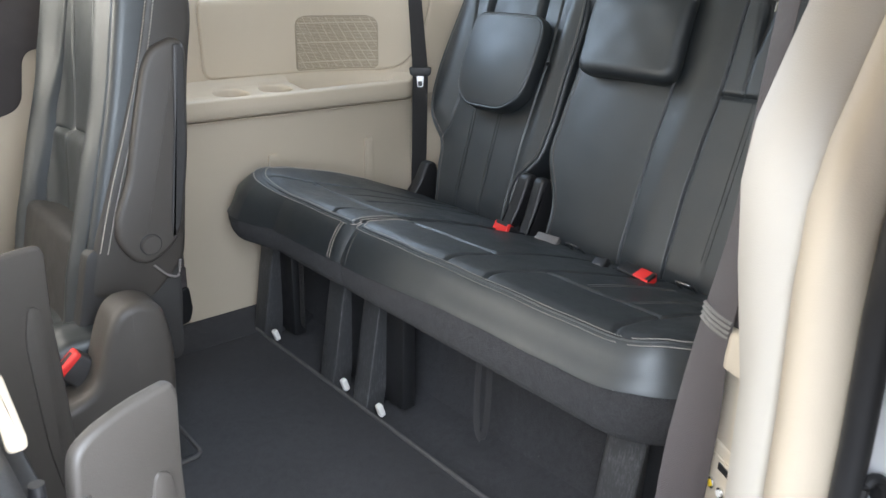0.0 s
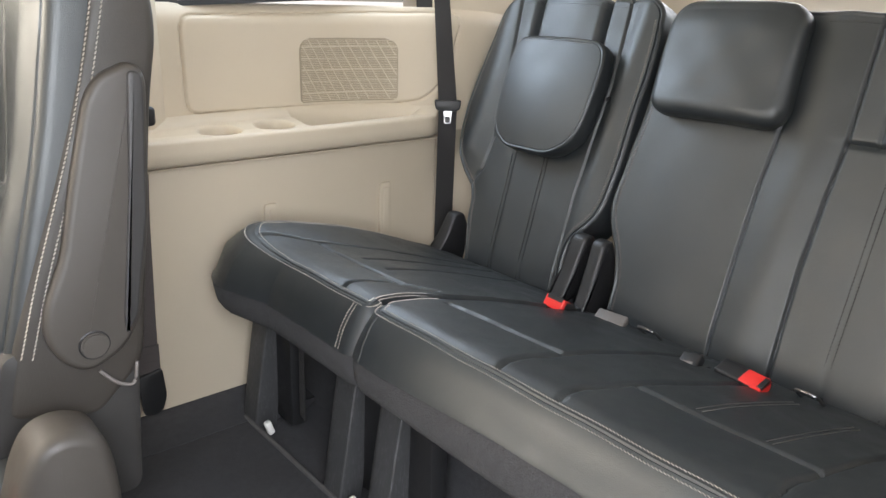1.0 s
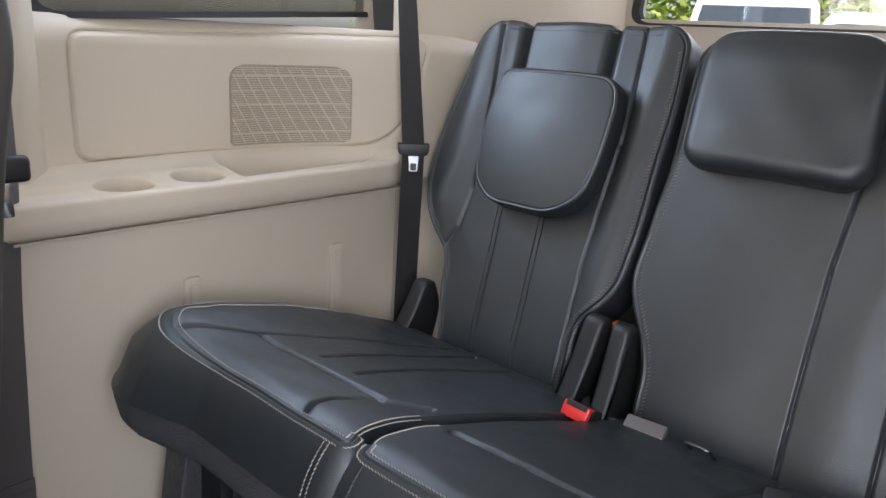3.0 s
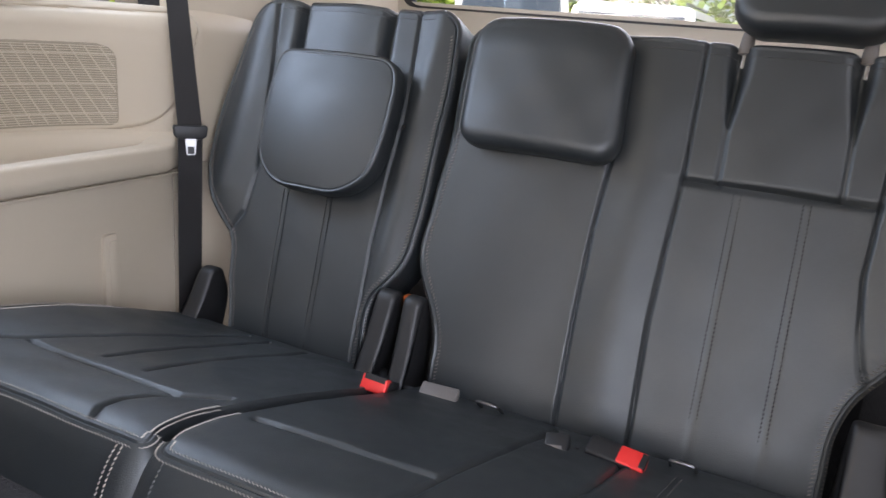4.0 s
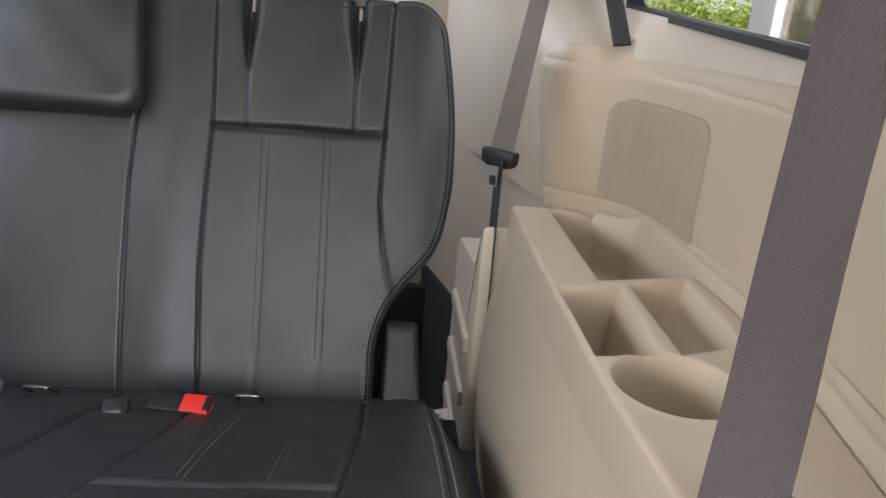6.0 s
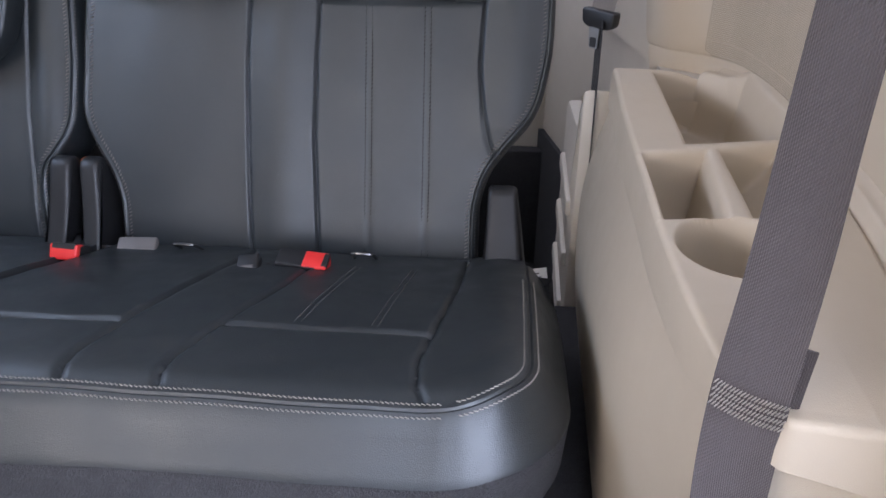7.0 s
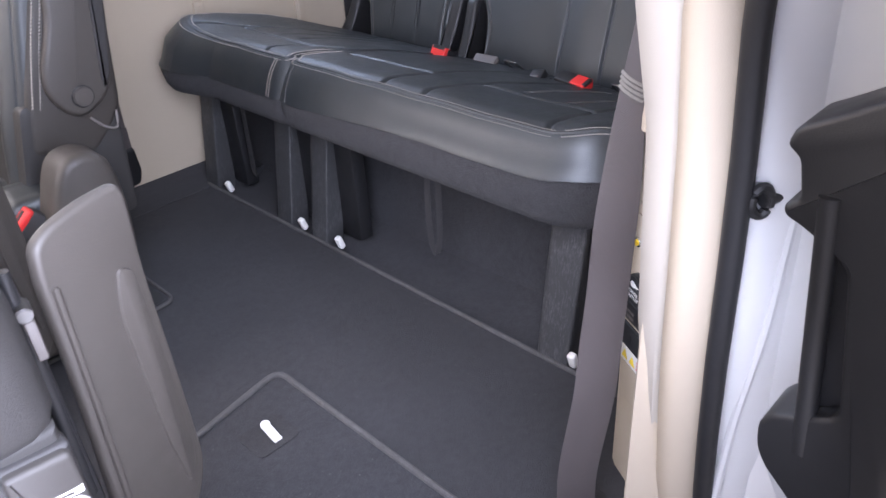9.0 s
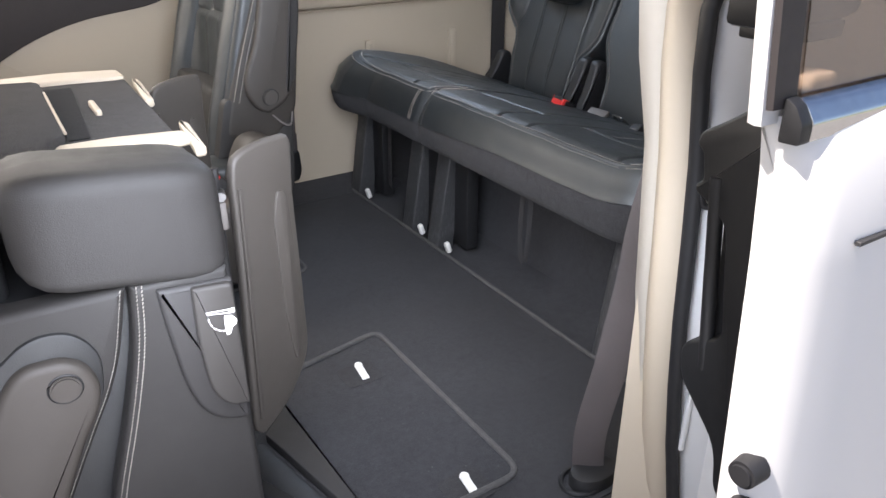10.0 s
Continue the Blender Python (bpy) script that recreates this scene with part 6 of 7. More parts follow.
def near_seat():
    """The folded and tumbled second-row seat beside the door opening."""
    s = thing("folded_seat", "folded black leather second-row seat with carpeted back", "car seat")
    Y = 0.45
    # thick leather bolster along the top edge, rounded at its front end and falling a little towards the rear
    sec = []
    for x, k in ((-0.307, 0.50), (-0.304, 0.68), (-0.296, 0.84), (-0.282, 0.95), (-0.262, 1.0), (-0.20, 1.0), (-0.14, 1.0), (-0.118, 0.97), (-0.104, 0.90), (-0.095, 0.76)):
        cz, drop = 0.553 - 0.11 * (x + 0.20), 0.065 + 0.05 * max(0.0, x + 0.25)
        sec.append([(x, Y + 0.085 + (q[0] - 0.085) * k, cz + q[1] * k) for q in rounded([(0.0, -drop), (0.0, 0.060), (0.050, 0.062), (0.145, 0.052), (0.145, -drop), (0.03, -drop - 0.004)], [0.04, 0.045, 0.05, 0.02, 0.02, 0.02], 7)])
    part("bolster", loft(sec), VINYL, s, "rounded dark vinyl bolster", angle=60)
    # body below
    low = rounded([(-0.75, 0.0), (-0.75, 0.492), (-0.112, 0.475), (-0.100, 0.30), (-0.096, 0.10), (-0.10, 0.0)], 0.01)
    part("seat_body", prism(low, "y", Y + 0.030, 0.90, 0.01), LEATHER_DARK, s)
    part("front_body", box(-0.75, -0.316, Y + 0.05, 0.93, 0.46, 0.585, 0.02, 3), LEATHER_DARK, s)
    # leather panels on the side, parting downwards along a stitched seam
    fore = [(-0.210, 0.486), (-0.220, 0.443), (-0.231, 0.403), (-0.247, 0.364), (-0.271, 0.319), (-0.305, 0.253), (-0.350, 0.160), (-0.40, 0.05)]
    aft = [(-0.206, 0.486), (-0.213, 0.426), (-0.225, 0.371), (-0.243, 0.307), (-0.257, 0.263), (-0.270, 0.220), (-0.290, 0.140), (-0.310, 0.05)]
    smooth2 = lambda line: [tuple(v)[:2] for v in smooth_line([(x, z, 0) for x, z in line], 5)]
    fa, af = smooth2(fore), smooth2(aft)
    part("front_side_panel", prism(fa + [(-0.75, 0.05), (-0.75, 0.500)], "y", Y + 0.004, Y + 0.04, 0.009, 4), VINYL, s, "dark vinyl side panel")
    part("rear_side_panel", prism(list(reversed(af)) + [(-0.101, 0.482), (-0.098, 0.30), (-0.095, 0.05)], "y", Y + 0.003, Y + 0.04, 0.009, 4), VINYL, s, "dark vinyl side panel")
    for name, line, d, y in (("front_seam_stitching", fore, -0.0060, 0.0046), ("rear_seam_stitching", aft, 0.0060, 0.0036), ("rear_seam_stitching", aft, 0.0115, 0.0024)):
        stitches(name, [smooth_line([(x + d, Y + y, z) for x, z in line], 6)], THREAD_LIGHT, s, 0.0048, 0.0036, 0.0012, 0.35, (0, -1, 0))
    # recliner cover hanging down, with its cap
    cov = rounded([(-0.46, 0.05), (-0.385, 0.34), (-0.348, 0.410), (-0.326, 0.433), (-0.285, 0.431), (-0.266, 0.418), (-0.255, 0.390), (-0.262, 0.358), (-0.283, 0.325), (-0.317, 0.251), (-0.39, 0.05)], [0.01, 0.05, 0.03, 0.02, 0.03, 0.02, 0.025, 0.03, 0.03, 0.05, 0.01], 6)
    part("cover_surround", prism(rounded([(-0.40, 0.33), (-0.365, 0.42), (-0.311, 0.461), (-0.270, 0.456), (-0.247, 0.420), (-0.256, 0.35)], 0.03, 6), "y", Y - 0.001, Y + 0.03, 0.006), LEATHER_DARK, s)
    c = part("recliner_cover", prism(cov, "y", Y - 0.014, Y + 0.03, 0.010, 4), COVER_GREY, s, "charcoal plastic recliner cover")
    part("pivot_cap", tube((-0.290, Y - 0.0185, 0.399), (-0.290, Y - 0.008, 0.399), 0.0155, 28, bevel=0.002), COVER_GREY, c)
    part("cap_groove", hose([(-0.290 + 0.0166 * math.cos(a), Y - 0.0142, 0.399 + 0.0166 * math.sin(a)) for a in np.linspace(0, 2 * math.pi, 29)[:-1]], 0.0014, 6, True), BLACK, c)
    # pull lever with its pictogram, in a moulded surround
    sur = rounded([(-0.182, 0.477), (-0.178, 0.421), (-0.170, 0.350), (-0.158, 0.307), (-0.135, 0.281), (-0.101, 0.272), (-0.099, 0.470)], [0.004, 0.05, 0.05, 0.04, 0.03, 0.01, 0.004], 5)
    part("lever_surround", prism(sur, "y", Y - 0.004, Y + 0.02, 0.006, 3), CHARCOAL, s)
    lev = rounded([(-0.147, 0.472), (-0.149, 0.40), (-0.143, 0.333), (-0.127, 0.305), (-0.100, 0.299), (-0.102, 0.468)], [0.004, 0.03, 0.03, 0.02, 0.006, 0.006], 5)
    l = part("pull_lever", prism(lev, "y", Y - 0.011, Y + 0.01, 0.004, 3), LEVER_GREY, s, "grey plastic pull lever with a white pictogram")
    y = Y - 0.0116
    flat = lambda pts: prism(pts, "y", y, y + 0.0012)
    part("mark_back", flat(rounded([(-0.1365, 0.4395), (-0.108, 0.4365), (-0.104, 0.437), (-0.104, 0.4305), (-0.110, 0.4310), (-0.1355, 0.4360)], 0.0012)), WHITE_PLASTIC, l)
    part("mark_back_field", prism(rounded([(-0.134, 0.4382), (-0.111, 0.4352), (-0.1105, 0.4328), (-0.134, 0.4370)], 0.0008), "y", y - 0.0004, y + 0.001), LEVER_GREY, l)
    part("mark_seat", flat(rounded([(-0.117, 0.430), (-0.108, 0.428), (-0.1025, 0.420), (-0.105, 0.414), (-0.109, 0.413), (-0.112, 0.404), (-0.117, 0.4035), (-0.1175, 0.415)], 0.0015)), WHITE_PLASTIC, l)
    for k in range(5):
        a = radians(188 + 19 * k)
        p = Vector((-0.116 + 0.0185 * math.cos(a), 0.4315 + 0.0215 * math.sin(a)))
        d = Vector((-math.sin(a), math.cos(a))) * 0.0024
        n = Vector((math.cos(a), math.sin(a))) * 0.0008
        part("mark_dash", flat([tuple(p - d - n), tuple(p - d + n), tuple(p + d + n), tuple(p + d - n)]), WHITE_PLASTIC, l)
    # hinge hardware in the gap before the standing panel
    part("hinge_tab", box(-0.088, -0.080, Y + 0.050, Y + 0.062, 0.505, 0.540, 0.002), GREY_PLASTIC, s)
    part("hinge_bolt", tube((-0.086, Y + 0.046, 0.548), (-0.082, Y + 0.066, 0.548), 0.006, 12, bevel=0.001), STEEL_DARK, s)
    part("hinge_rod", tube((-0.090, Y + 0.06, 0.36), (-0.086, Y + 0.06, 0.58), 0.005, 12), BLACK, s)
    part("hinge_bar", box(-0.100, -0.078, Y + 0.075, 0.88, 0.10, 0.56, 0.006), BLACK, s)
    # carpeted back, edged with beige plastic
    Z = 0.600
    top = rounded([(-0.50, 0.590), (-0.098, 0.590), (-0.090, 0.96), (-0.50, 0.99)], 0.012)
    part("carpet_panel", prism(top, "z", Z - 0.045, Z - 0.004, 0.004), FELT_BACK, s, "dark felt back panel")
    flap = rounded([(-0.52, 0.535), (-0.285, 0.535), (-0.235, 0.600), (-0.217, 0.648), (-0.215, 0.80), (-0.212, 0.945), (-0.52, 0.965)], [0.01, 0.03, 0.03, 0.02, 0.02, 0.01, 0.01], 4)
    bm = prism(flap, "z", Z - 0.004, Z + 0.010, 0.004)
    for v in bm.verts:
        v.co.z += 0.012 * min(1.0, max(0.0, (-0.217 - v.co.x) / 0.1)) - 0.03 * min(1.0, max(0.0, (0.60 - v.co.y) / 0.06)) + 0.003 * math.sin(v.co.x * 70 + v.co.y * 40)
    part("slot_flap", bm, FELT_BACK, s)
    # thin sheet on the felt, coloured as the slot's dark inside
    part("carpet_slot", prism(rounded([(-0.213, 0.935), (-0.172, 0.930), (-0.190, 0.650), (-0.215, 0.650)], 0.004), "z", Z - 0.004, Z - 0.0025), SLOT_SHADE, s)
    part("slot_edge", hose(smooth_line([(-0.2165, 0.652, Z + 0.006), (-0.2155, 0.76, Z + 0.008), (-0.213, 0.88, Z + 0.006)], 6), 0.0018), BEIGE, s)
    part("near_edge_strip", prism(rounded([(-0.242, 0.588), (-0.176, 0.587), (-0.098, 0.573), (-0.088, 0.578), (-0.092, 0.608), (-0.168, 0.624), (-0.238, 0.625)], 0.007), "z", Z - 0.010, Z + 0.002, 0.004, 3), BEIGE, s, "beige plastic edge strip")
    part("far_edge_strip", prism(rounded([(-0.30, 0.988), (-0.113, 0.950), (-0.090, 0.950), (-0.092, 1.003), (-0.18, 1.030), (-0.30, 1.034)], 0.008), "z", Z - 0.012, Z + 0.002, 0.004, 3), BEIGE, s, "beige plastic edge strip")
    for y0, y1 in ((0.548, 0.650), (0.806, 0.922)):
        bm = prism(rounded([(-0.094, y0), (-0.080, y0), (-0.076, y1 - 0.012), (-0.086, y1)], 0.005), "z", Z - 0.010, Z + 0.003, 0.004, 3)
        for v in bm.verts:
            v.co.z -= 0.008 * (1 - (v.co.y - y0) / (y1 - y0))
        part("edge_tab", bm, BEIGE, s, "beige plastic end tab")
    part("pull_pin", box(-0.167, -0.159, 0.750, 0.812, Z - 0.006, Z + 0.004, 0.003, 3), BEIGE, s, "pale pull pin")
    # two hinged hard panels standing at its rear
    d = Vector((0.909, 0.416))
    for p0 in (Vector((-0.051, 0.534)), Vector((-0.051, 0.93))):
        m = Matrix(((d.x, -d.y, 0, p0.x), (d.y, d.x, 0, p0.y), (0, 0, 1, 0), (0, 0, 0, 1)))
        o = rounded([(-0.011, 0.55), (-0.006, 0.576), (0.012, 0.584), (0.050, 0.588), (0.088, 0.585), (0.093, 0.572), (0.088, 0.50), (0.090, 0.40), (0.090, 0.265), (0.076, 0.235), (0.036, 0.190), (-0.015, 0.169), (-0.028, 0.184), (-0.026, 0.228), (-0.021, 0.334), (-0.014, 0.432)],
                    [0.012, 0.012, 0.012, 0.02, 0.005, 0.005, 0.03, 0.03, 0.02, 0.02, 0.03, 0.008, 0.008, 0.02, 0.04, 0.04], 4)
        bm = prism(o, "y", 0.0, 0.014, 0.005, 3)
        bmesh.ops.transform(bm, matrix=m, verts=bm.verts)
        p = part("hinged_panel", bm, COVER_GREY, s, "scuffed charcoal plastic hinged panel")
        o = rounded([(0.046, 0.48), (0.058, 0.52), (0.074, 0.51), (0.078, 0.40), (0.078, 0.28), (0.060, 0.25), (0.050, 0.33)], 0.02, 5)
        bm = prism(o, "y", -0.003, 0.004, 0.0025, 2)
        bmesh.ops.transform(bm, matrix=m, verts=bm.verts)
        part("raised_field", bm, COVER_GREY, p)
        bm = prism(rounded([(-0.020, 0.20), (-0.013, 0.20), (-0.004, 0.43), (0.000, 0.54), (-0.006, 0.54), (-0.010, 0.43)], 0.003), "y", -0.0035, 0.003, 0.002, 2)
        bmesh.ops.transform(bm, matrix=m, verts=bm.verts)
        part("front_lip", bm, COVER_GREY, p)


# ---------------------------------------------------------------- far sliding door and open sliding door
def far_door():
    d = thing("sliding_door_trim", "beige inner door trim with a dark upper insert", "door trim")
    part("lower_panel", prism(rounded([(-0.72, 0.03), (0.392, 0.03), (0.392, 0.83), (-0.72, 0.83)], 0.01), "y", 1.872, 1.935, 0.008), BEIGE, d)
    o = rounded([(-0.70, 0.30), (-0.40, 0.34), (-0.22, 0.485), (-0.05, 0.555), (0.15, 0.580), (0.215, 0.60), (0.235, 0.722), (0.30, 0.728), (0.385, 0.735), (0.385, 0.835), (-0.70, 0.835)], [0.02, 0.1, 0.1, 0.1, 0.08, 0.04, 0.03, 0.02, 0.01, 0.01, 0.01], 6)
    part("upper_insert", prism(o, "y", 1.862, 1.88, 0.005), BROWN, d, "dark brown upper insert")


BROWN = plastic("dark_brown_trim", (0.05, 0.042, 0.04), 0.6, 0.15, 0.1)


def open_door():
    """The sliding door standing open outside the body."""
    d = thing("sliding_door", "white open sliding door with chrome window strip", "vehicle door")
    secs = []
    for z, dx in ((-0.36, 0.070), (0.0, 0.050), (0.20, 0.034), (0.38, 0.018), (0.58, 0.0), (0.66, -0.010), (0.705, -0.020)):
        o = [(0.205 + dx, 0.012), (0.204 + dx, -0.002), (0.208 + dx, -0.018), (0.218 + dx, -0.029), (0.242 + dx, -0.036), (0.32 + dx, -0.040), (1.37, -0.042), (1.37, 0.012)]
        secs.append([(x, min(y, 0.012) + (0.018 if z > 0.69 and y < 0 else 0.0), z) for x, y in o])
    part("door_shell", loft(secs), PAINT, d, "white painted door shell", angle=40)
    # window zone
    fr = []
    for z, dx in ((0.700, -0.020), (0.90, -0.050), (1.05, -0.04), (1.24, 0.06)):
        fr.append([(0.192 + dx, 0.014, z), (0.188 + dx, 0.006, z), (0.190 + dx, 0.001, z), (0.226 + dx, 0.0, z), (0.226 + dx, 0.014, z)])
    part("window_pillar", loft(fr), PAINT, d)
    part("rear_window_pillar", box(1.29, 1.372, -0.006, 0.014, 0.70, 1.24, 0.004), PAINT, d)
    st = []
    for z, dx in ((0.712, -0.020), (0.90, -0.050), (1.05, -0.04), (1.24, 0.06)):
        st.append([(0.191 + dx, 0.0005, z), (0.219 + dx, 0.0005, z), (0.219 + dx, -0.004, z), (0.193 + dx, -0.004, z)])
    part("pillar_strip", loft(st), BROWN, d, "dark gloss pillar strip")
    o = [(0.206, 0.700), (1.35, 0.710), (1.35, 1.22), (0.28, 1.22), (0.170, 0.92)]
    g = part("window_glass", prism(o, "y", -0.004, 0.0), GLASS_BROWN, d, "brown-tinted window glass")
    o = rounded([(-0.006, 0.690), (-0.006, 0.720), (-0.015, 0.716), (-0.023, 0.704), (-0.023, 0.690)], 0.003)
    part("window_strip", prism(o, "x", 0.195, 1.36, 0.001), CHROME, d, "bright chrome window strip")
    part("strip_end", prism(rounded([(-0.005, 0.688), (-0.005, 0.721), (-0.0145, 0.716), (-0.022, 0.704), (-0.022, 0.689)], 0.003), "x", 0.183, 0.196, 0.001), BLACK, d)
    part("body_line", box(0.262, 1.36, -0.0432, -0.038, 0.598, 0.602, 0.0006, 1), CHARCOAL, d)
    # black inner grab handle seen past the edge
    ho = rounded([(0.006, 0.712), (0.060, 0.706), (0.079, 0.692), (0.100, 0.678), (0.122, 0.665), (0.126, 0.652), (0.116, 0.646), (0.111, 0.621), (0.121, 0.613), (0.119, 0.606), (0.104, 0.602), (0.074, 0.588), (0.056, 0.478), (0.100, 0.448), (0.108, 0.434), (0.106, 0.412), (0.098, 0.398), (0.042, 0.357), (0.034, 0.310), (0.022, 0.298), (0.006, 0.298)],
                 [0.004, 0.008, 0.006, 0.02, 0.008, 0.004, 0.004, 0.004, 0.004, 0.004, 0.01, 0.01, 0.01, 0.008, 0.006, 0.01, 0.01, 0.02, 0.006, 0.006, 0.004], 4)
    bm = prism(ho, "x", 0.240, 0.290, 0.004, 3)
    for v in bm.verts:
        v.co.x += -0.02 * (v.co.z - 0.5) + 0.02 * (v.co.y / 0.1)
    h = part("grab_handle", bm, BLACK, d, "black plastic inner grab handle")
    part("grip_bar", tube((0.262, 0.074, 0.43), (0.258, 0.093, 0.63), 0.0072, 16), BLACK, h)
    part("recess_wall", prism([(0.03, 0.43), (0.076, 0.43), (0.092, 0.63), (0.03, 0.63)], "x", 0.2705, 0.290, 0.002), RUBBER, h)
    part("guide_cap", box(0.250, 0.285, 0.018, 0.046, 0.708, 0.722, 0.005, 3), WHITE_PLASTIC, d, "small white plastic guide cap")
    for z in (0.372, 0.318):
        part("rubber_bumper", tube((0.234, -0.018, z), (0.206, -0.020, z), 0.0155, 24, 0.0135, bevel=0.003), RUBBER, d, "black rubber bumper")
    for o in d.children:
        if o.name.split(".")[0] != "grab_handle":
            o.matrix_basis = Matrix.Translation((0, 0, 0.015))
    b = thing("roller_bracket", "black upper roller bracket at the door opening", "bracket")
    part("bracket_arm", box(0.255, 0.40, 0.070, 0.112, 0.762, 0.800, 0.006), BLACK, b)
    part("bracket_foot", box(0.285, 0.36, 0.065, 0.118, 0.748, 0.764, 0.003), BLACK, b)


GLASS_BROWN = glass("brown_tinted_glass", (0.60, 0.51, 0.43), mirror=0.24)

# ---------------------------------------------------------------- outside
GROUND = -0.46


def ground():
    n = Nodes("asphalt")
    tone = n.mix(n.noise(0.35, 6), (0.14, 0.136, 0.13), (0.19, 0.186, 0.178))
    tone = n.mix(n.noise(240, 3), tone, (0.20, 0.196, 0.188))
    n.set(Base_Color=tone, Roughness=0.9, Normal=n.bump(n.noise(160, 4), 0.6, 0.01))
    size = 400
    tagged(raw("ground", [(-size, -size, GROUND), (size, -size, GROUND), (size, size, GROUND), (-size, size, GROUND)], [(0, 1, 2, 3)], n.m), "pale weathered asphalt car park", "ground", kind="structure")
    g = Nodes("lawn")
    g.set(Base_Color=g.mix(g.noise(2.0, 6), (0.14, 0.20, 0.035), (0.26, 0.30, 0.07)), Roughness=0.9, Normal=g.bump(g.noise(60, 4), 0.8, 0.03))
    rows, cols = 12, 30
    rng = random.Random(4)
    verts = [(14 + i * 1.6, -26 + j * 2.2, GROUND + 0.01 + 0.10 * i + rng.uniform(0, 0.06)) for i in range(rows) for j in range(cols)]
    faces = [(i * cols + j, i * cols + j + 1, (i + 1) * cols + j + 1, (i + 1) * cols + j) for i in range(rows - 1) for j in range(cols - 1)]
    tagged(raw("grass_bank", verts, faces, g.m), "sunlit green grass bank behind the car park", "grass", kind="stuff")


LEAF = foliage("leaf", (0.11, 0.19, 0.02), (0.30, 0.37, 0.05))
BARK = plastic("bark", (0.11, 0.08, 0.055), 0.9, 0.6, 0.3, 60)


def tree(seed, height, spread, leaves):
    rng = random.Random(seed)
    t = thing("tree", "leafy sunlit green tree behind the car park", "tree", "trees behind the car park")
    trunk = [Vector((rng.uniform(-0.1, 0.1) * k, rng.uniform(-0.1, 0.1) * k, height * 0.62 * k / 5)) for k in range(6)]
    bm = merged(*[tube(trunk[k], trunk[k + 1], 0.16 * height / 6 * (1 - k * 0.13), 8, 0.16 * height / 6 * (1 - (k + 1) * 0.13)) for k in range(5)])
    part("trunk", bm, BARK, t)
    limbs, clumps = [], []
    for k in range(9):
        a = rng.uniform(0, 2 * math.pi)
        z0 = height * rng.uniform(0.22, 0.58)
        tip = Vector((math.cos(a) * spread * rng.uniform(0.35, 0.85), math.sin(a) * spread * rng.uniform(0.35, 0.85), z0 + height * rng.uniform(0.1, 0.35)))
        limbs.append(tube((0, 0, z0), tip, 0.05 * height / 6, 6, 0.015))
        clumps.append((tip, spread * rng.uniform(0.35, 0.55)))
    part("limbs", merged(*limbs), BARK, t)
    for k in range(10):
        a, r = rng.uniform(0, 2 * math.pi), spread * math.sqrt(rng.random()) * 0.8
        clumps.append((Vector((math.cos(a) * r, math.sin(a) * r, height * rng.uniform(0.18, 0.95))), spread * rng.uniform(0.3, 0.5)))
    verts, faces = [], []
    for k in range(leaves):
        c, r = rng.choice(clumps)
        d = Vector((rng.gauss(0, 1), rng.gauss(0, 1), rng.gauss(0, 1))).normalized()
        p = c + d * r * rng.uniform(0.55, 1.05) * Vector((1, 1, 0.75)).length / 1.6
        size = rng.uniform(0.09, 0.2)
        u = Vector((rng.gauss(0, 1), rng.gauss(0, 1), rng.gauss(0, 0.6))).normalized()
        w = u.cross(Vector((rng.gauss(0, 1), rng.gauss(0, 1), rng.gauss(0, 1)))).normalized()
        b = len(verts)
        verts += [p - u * size, p + w * size * 0.5, p + u * size, p - w * size * 0.5]
        faces.append((b, b + 1, b + 2, b + 3))
    raw("crown", verts, faces, LEAF, t, smooth=False)
    return t


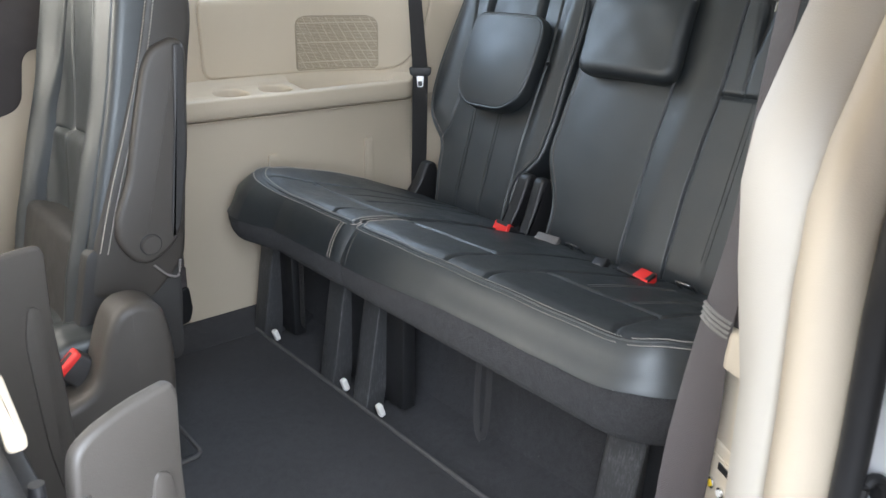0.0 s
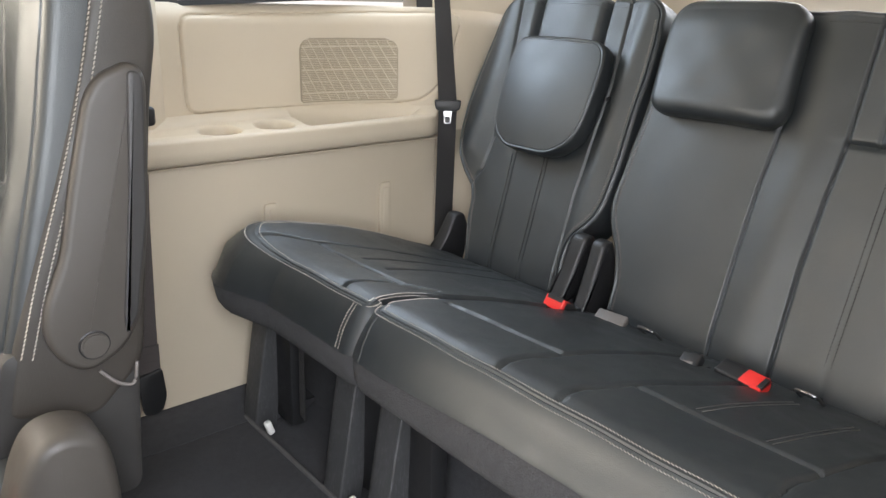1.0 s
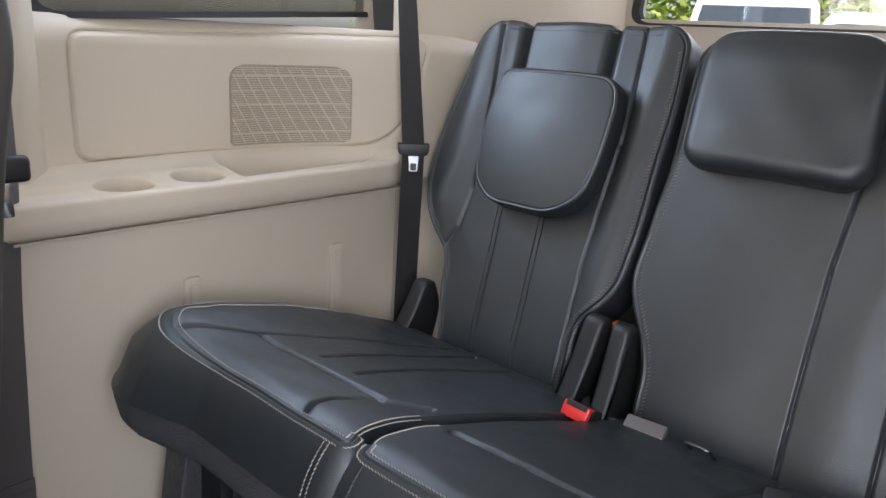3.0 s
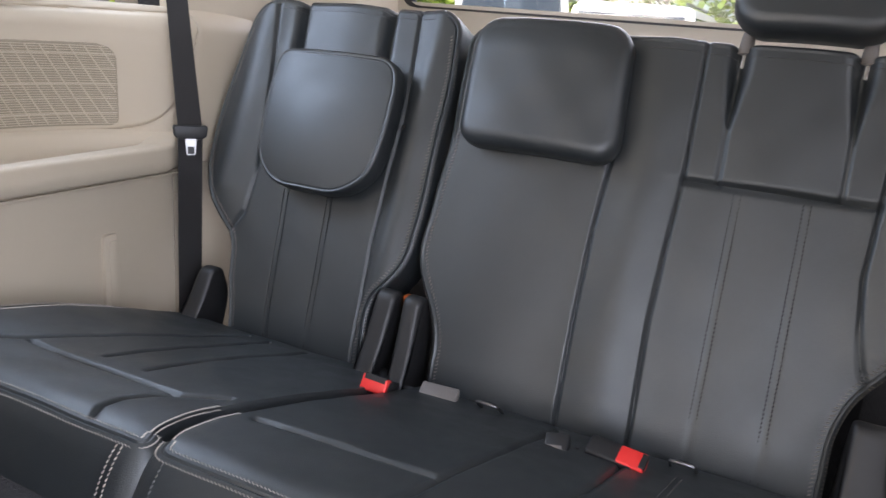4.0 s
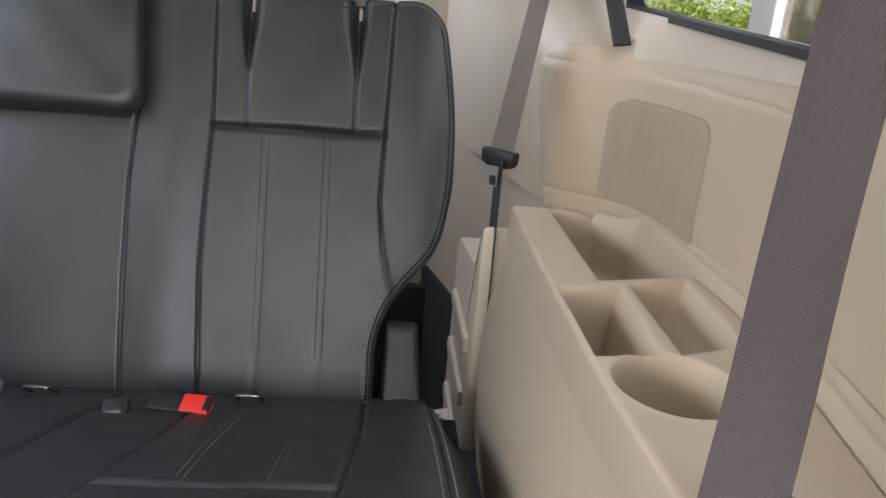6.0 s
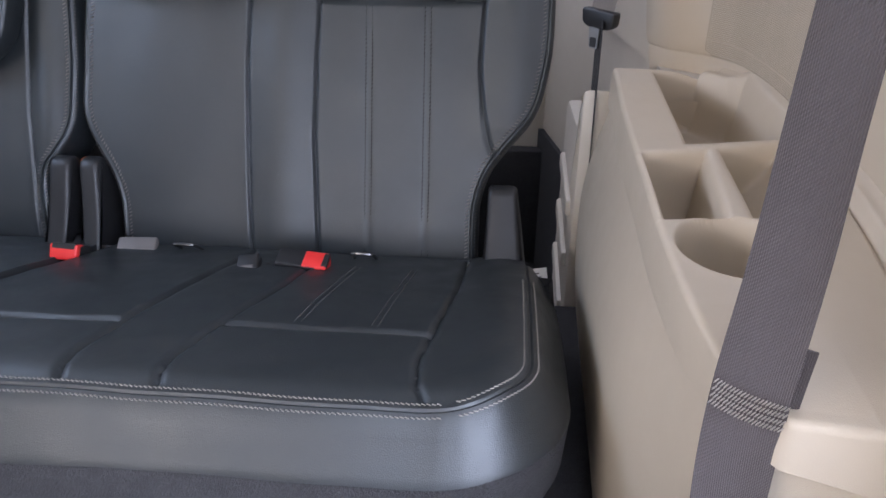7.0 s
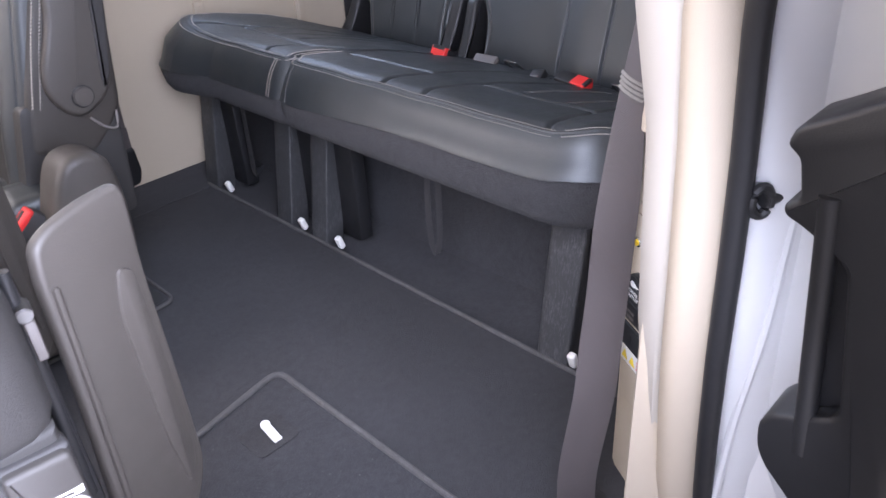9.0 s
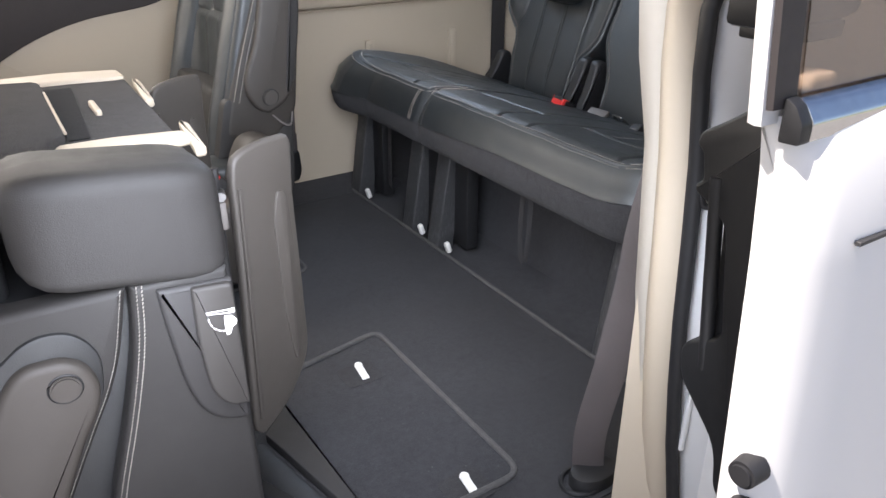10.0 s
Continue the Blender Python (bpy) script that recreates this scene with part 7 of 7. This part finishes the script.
def car(name, label, colour, at, yaw, length, width, height, pickup=False, category="car"):
    """A parked vehicle: body, glasshouse with windows, wheels and lamps. It faces along its own +x."""
    c = thing(name, label, category)
    body = paint(name + "_paint", colour, 0.3, 0.8)
    L, W, Hh = length / 2, width / 2, height
    belt = 0.56 * Hh
    prof = [(-L, 0.30), (-L, belt * 0.80), (-L + 0.05, belt * 0.96), (-L + 0.12, belt), (L * 0.42, belt), (L * 0.80, belt * 0.93), (L - 0.05, belt * 0.80), (L, belt * 0.6), (L, 0.30)]
    bm = prism(rounded(prof, 0.06, 4), "y", -W, W, 0.07, 3)
    part("body", bm, body, c)
    r0, r1 = (-L * 0.16, L * 0.40) if pickup else (-L + 0.10, L * 0.42)
    t0, t1 = (-L * 0.08, L * 0.12) if pickup else (-L + 0.38, L * 0.12)
    roof = [[(r0, -W + 0.06, belt - 0.01), (r1, -W + 0.06, belt - 0.01), (r1, W - 0.06, belt - 0.01), (r0, W - 0.06, belt - 0.01)],
            [((r0 + t0) / 2, -W + 0.11, (belt + Hh) / 2), ((r1 + t1) / 2, -W + 0.11, (belt + Hh) / 2), ((r1 + t1) / 2, W - 0.11, (belt + Hh) / 2), ((r0 + t0) / 2, W - 0.11, (belt + Hh) / 2)],
            [(t0, -W + 0.18, Hh - 0.04), (t1, -W + 0.18, Hh - 0.04), (t1, W - 0.18, Hh - 0.04), (t0, W - 0.18, Hh - 0.04)],
            [(t0 + 0.1, -W + 0.28, Hh), (t1 - 0.15, -W + 0.28, Hh), (t1 - 0.15, W - 0.28, Hh), (t0 + 0.1, W - 0.28, Hh)]]
    bm = loft(roof)
    bmesh.ops.bevel(bm, geom=bm.edges[:], offset=0.03, segments=2, affect="EDGES")
    part("cab", bm, body, c, angle=25)

    def pane(nm, a, b, d, e, out):
        n = Vector(out) * 0.012
        q = [Vector(p) + n for p in (a, b, d, e)] + [Vector(p) - n for p in (a, b, d, e)]
        part(nm, merged_quad(q), GLASS_CAR, c)
    za, zb = belt + 0.05, Hh - 0.13
    f = lambda z: (z - belt) / (Hh - 0.04 - belt)
    xa = lambda z: r0 + (t0 - r0) * f(z)
    xb = lambda z: r1 + (t1 - r1) * f(z)
    ya = lambda z: W - 0.06 - 0.12 * f(z)
    pane("rear_window", (xa(za), -ya(za) + 0.10, za), (xa(za), ya(za) - 0.10, za), (xa(zb), ya(zb) - 0.10, zb), (xa(zb), -ya(zb) + 0.10, zb), (-1, 0, 0.2))
    pane("windscreen", (xb(za), -ya(za) + 0.08, za), (xb(za), ya(za) - 0.08, za), (xb(zb), ya(zb) - 0.08, zb), (xb(zb), -ya(zb) + 0.08, zb), (1, 0, 0.3))
    for sgn in (-1, 1):
        cuts = np.linspace(0.05, 0.95, 3 if pickup else 4)
        for k in range(len(cuts) - 1):
            ga, gb = cuts[k] + 0.01, cuts[k + 1] - 0.01
            px = lambda q, z: xa(z) + (xb(z) - xa(z)) * q
            pane("side_window", (px(ga, za), sgn * ya(za), za), (px(gb, za), sgn * ya(za), za), (px(gb, zb), sgn * ya(zb), zb), (px(ga, zb), sgn * ya(zb), zb), (0, sgn, 0.1))
        part("tail_lamp", box(-L - 0.01, -L + 0.06, sgn * W - 0.09 - 0.07 * (sgn > 0) + 0.07 * (sgn < 0), sgn * W + 0.0 * sgn, belt * 0.62, belt * 0.92, 0.015), RED, c)
        for x in (-L * 0.62, L * 0.62):
            wheel = part("wheel", tube((x, sgn * (W - 0.20), 0.34), (x, sgn * (W + 0.005), 0.34), 0.34, 28, bevel=0.04), RUBBER, c)
            part("rim", tube((x, sgn * (W - 0.03), 0.34), (x, sgn * (W + 0.012), 0.34), 0.21, 24, bevel=0.015), STEEL, wheel)
    part("rear_bumper", box(-L - 0.06, -L + 0.05, -W + 0.05, W - 0.05, 0.34, 0.56, 0.03), body, c)
    if not pickup:
        for sgn in (-1, 1):
            part("roof_rail", hose([(t0 + 0.15, sgn * (W - 0.30), Hh + 0.035), (t1 - 0.25, sgn * (W - 0.30), Hh + 0.035)], 0.018), BLACK, c)
    else:
        part("bed_rail", box(-L + 0.02, -L * 0.18, -W + 0.01, W - 0.01, belt, belt + 0.05, 0.02), BLACK, c)
    c.matrix_world = Matrix.Translation((*at, GROUND)) @ pose(0, 0, 0, 0, 0, yaw)
    return c


def merged_quad(q):
    bm = bmesh.new()
    v = [bm.verts.new(p) for p in q]
    for f in ((0, 1, 2, 3), (7, 6, 5, 4), (0, 4, 5, 1), (1, 5, 6, 2), (2, 6, 7, 3), (3, 7, 4, 0)):
        bm.faces.new([v[i] for i in f])
    bmesh.ops.recalc_face_normals(bm, faces=bm.faces)
    return bm


GLASS_CAR = plastic("car_window", (0.03, 0.04, 0.05), 0.12, 0.0)


def outside():
    ground()
    car("parked_suv", "white parked sport utility car seen from behind", (0.8, 0.8, 0.79), (11.9, 2.9), 0, 4.7, 1.86, 1.80)
    car("parked_pickup", "silver parked pickup with dark bed rail", (0.45, 0.45, 0.44), (11.5, 5.1), 16, 5.5, 1.98, 2.05, True, "pickup truck")
    car("parked_car", "red parked car beside the lawn", (0.55, 0.03, 0.03), (11.6, -0.62), -4, 4.6, 1.84, 1.74)
    kinds = [tree(11, 6.5, 3.0, 3600), tree(12, 5.2, 2.7, 3200), tree(13, 3.6, 2.6, 3600)]
    spots = []
    rng = random.Random(8)
    for k in range(13):
        spots.append((rng.choice((0, 1)), 21 + rng.uniform(-1.5, 3.5), -4.5 + 2.3 * k, rng.uniform(0.9, 1.15)))
    for k in range(9):
        spots.append((2, 20.5 + 1.15 * k + rng.uniform(-0.6, 0.6), -14.2 + 1.05 * k + rng.uniform(-0.4, 0.4), rng.uniform(0.50, 0.60)))
    used = set()
    for kind, x, y, s in spots:
        m = Matrix.Translation((x, y, GROUND + 0.3)) @ pose(0, 0, 0, 0, 0, rng.uniform(0, 360))
        if kind in used:
            ob = copy_thing(kinds[kind], m)
        else:
            ob = kinds[kind]
            ob.matrix_basis = m
            used.add(kind)
        ob.scale = (s, s, s)
shell()
windows()
far_trim()
near_trim()
pillars()
build_bench()
belt_bits()
hanging_belt("dark seat belt hanging beside the bench with chrome tongue", WEB_BLACK, (1.165, 1.745, 1.25), (1.215, 1.724, 0.628), (1.225, 1.742, 0.25), (0.75, -0.66, 0), (0.75, -0.66, 0))
# this belt's upper webbing has the window light in its colour
hanging_belt("grey-brown seat belt hanging beside the bench, coloured paler as lit from behind", WEB_LIT, (1.45, 0.290, 1.25), (1.245, 0.410, 0.657), (1.262, 0.402, 0.10), (0.75, 0.66, 0), (0.97, 0.10, 0))
near_belt()
window_straps()
floor_fittings()
far_seat()
near_seat()
far_door()
open_door()
outside()
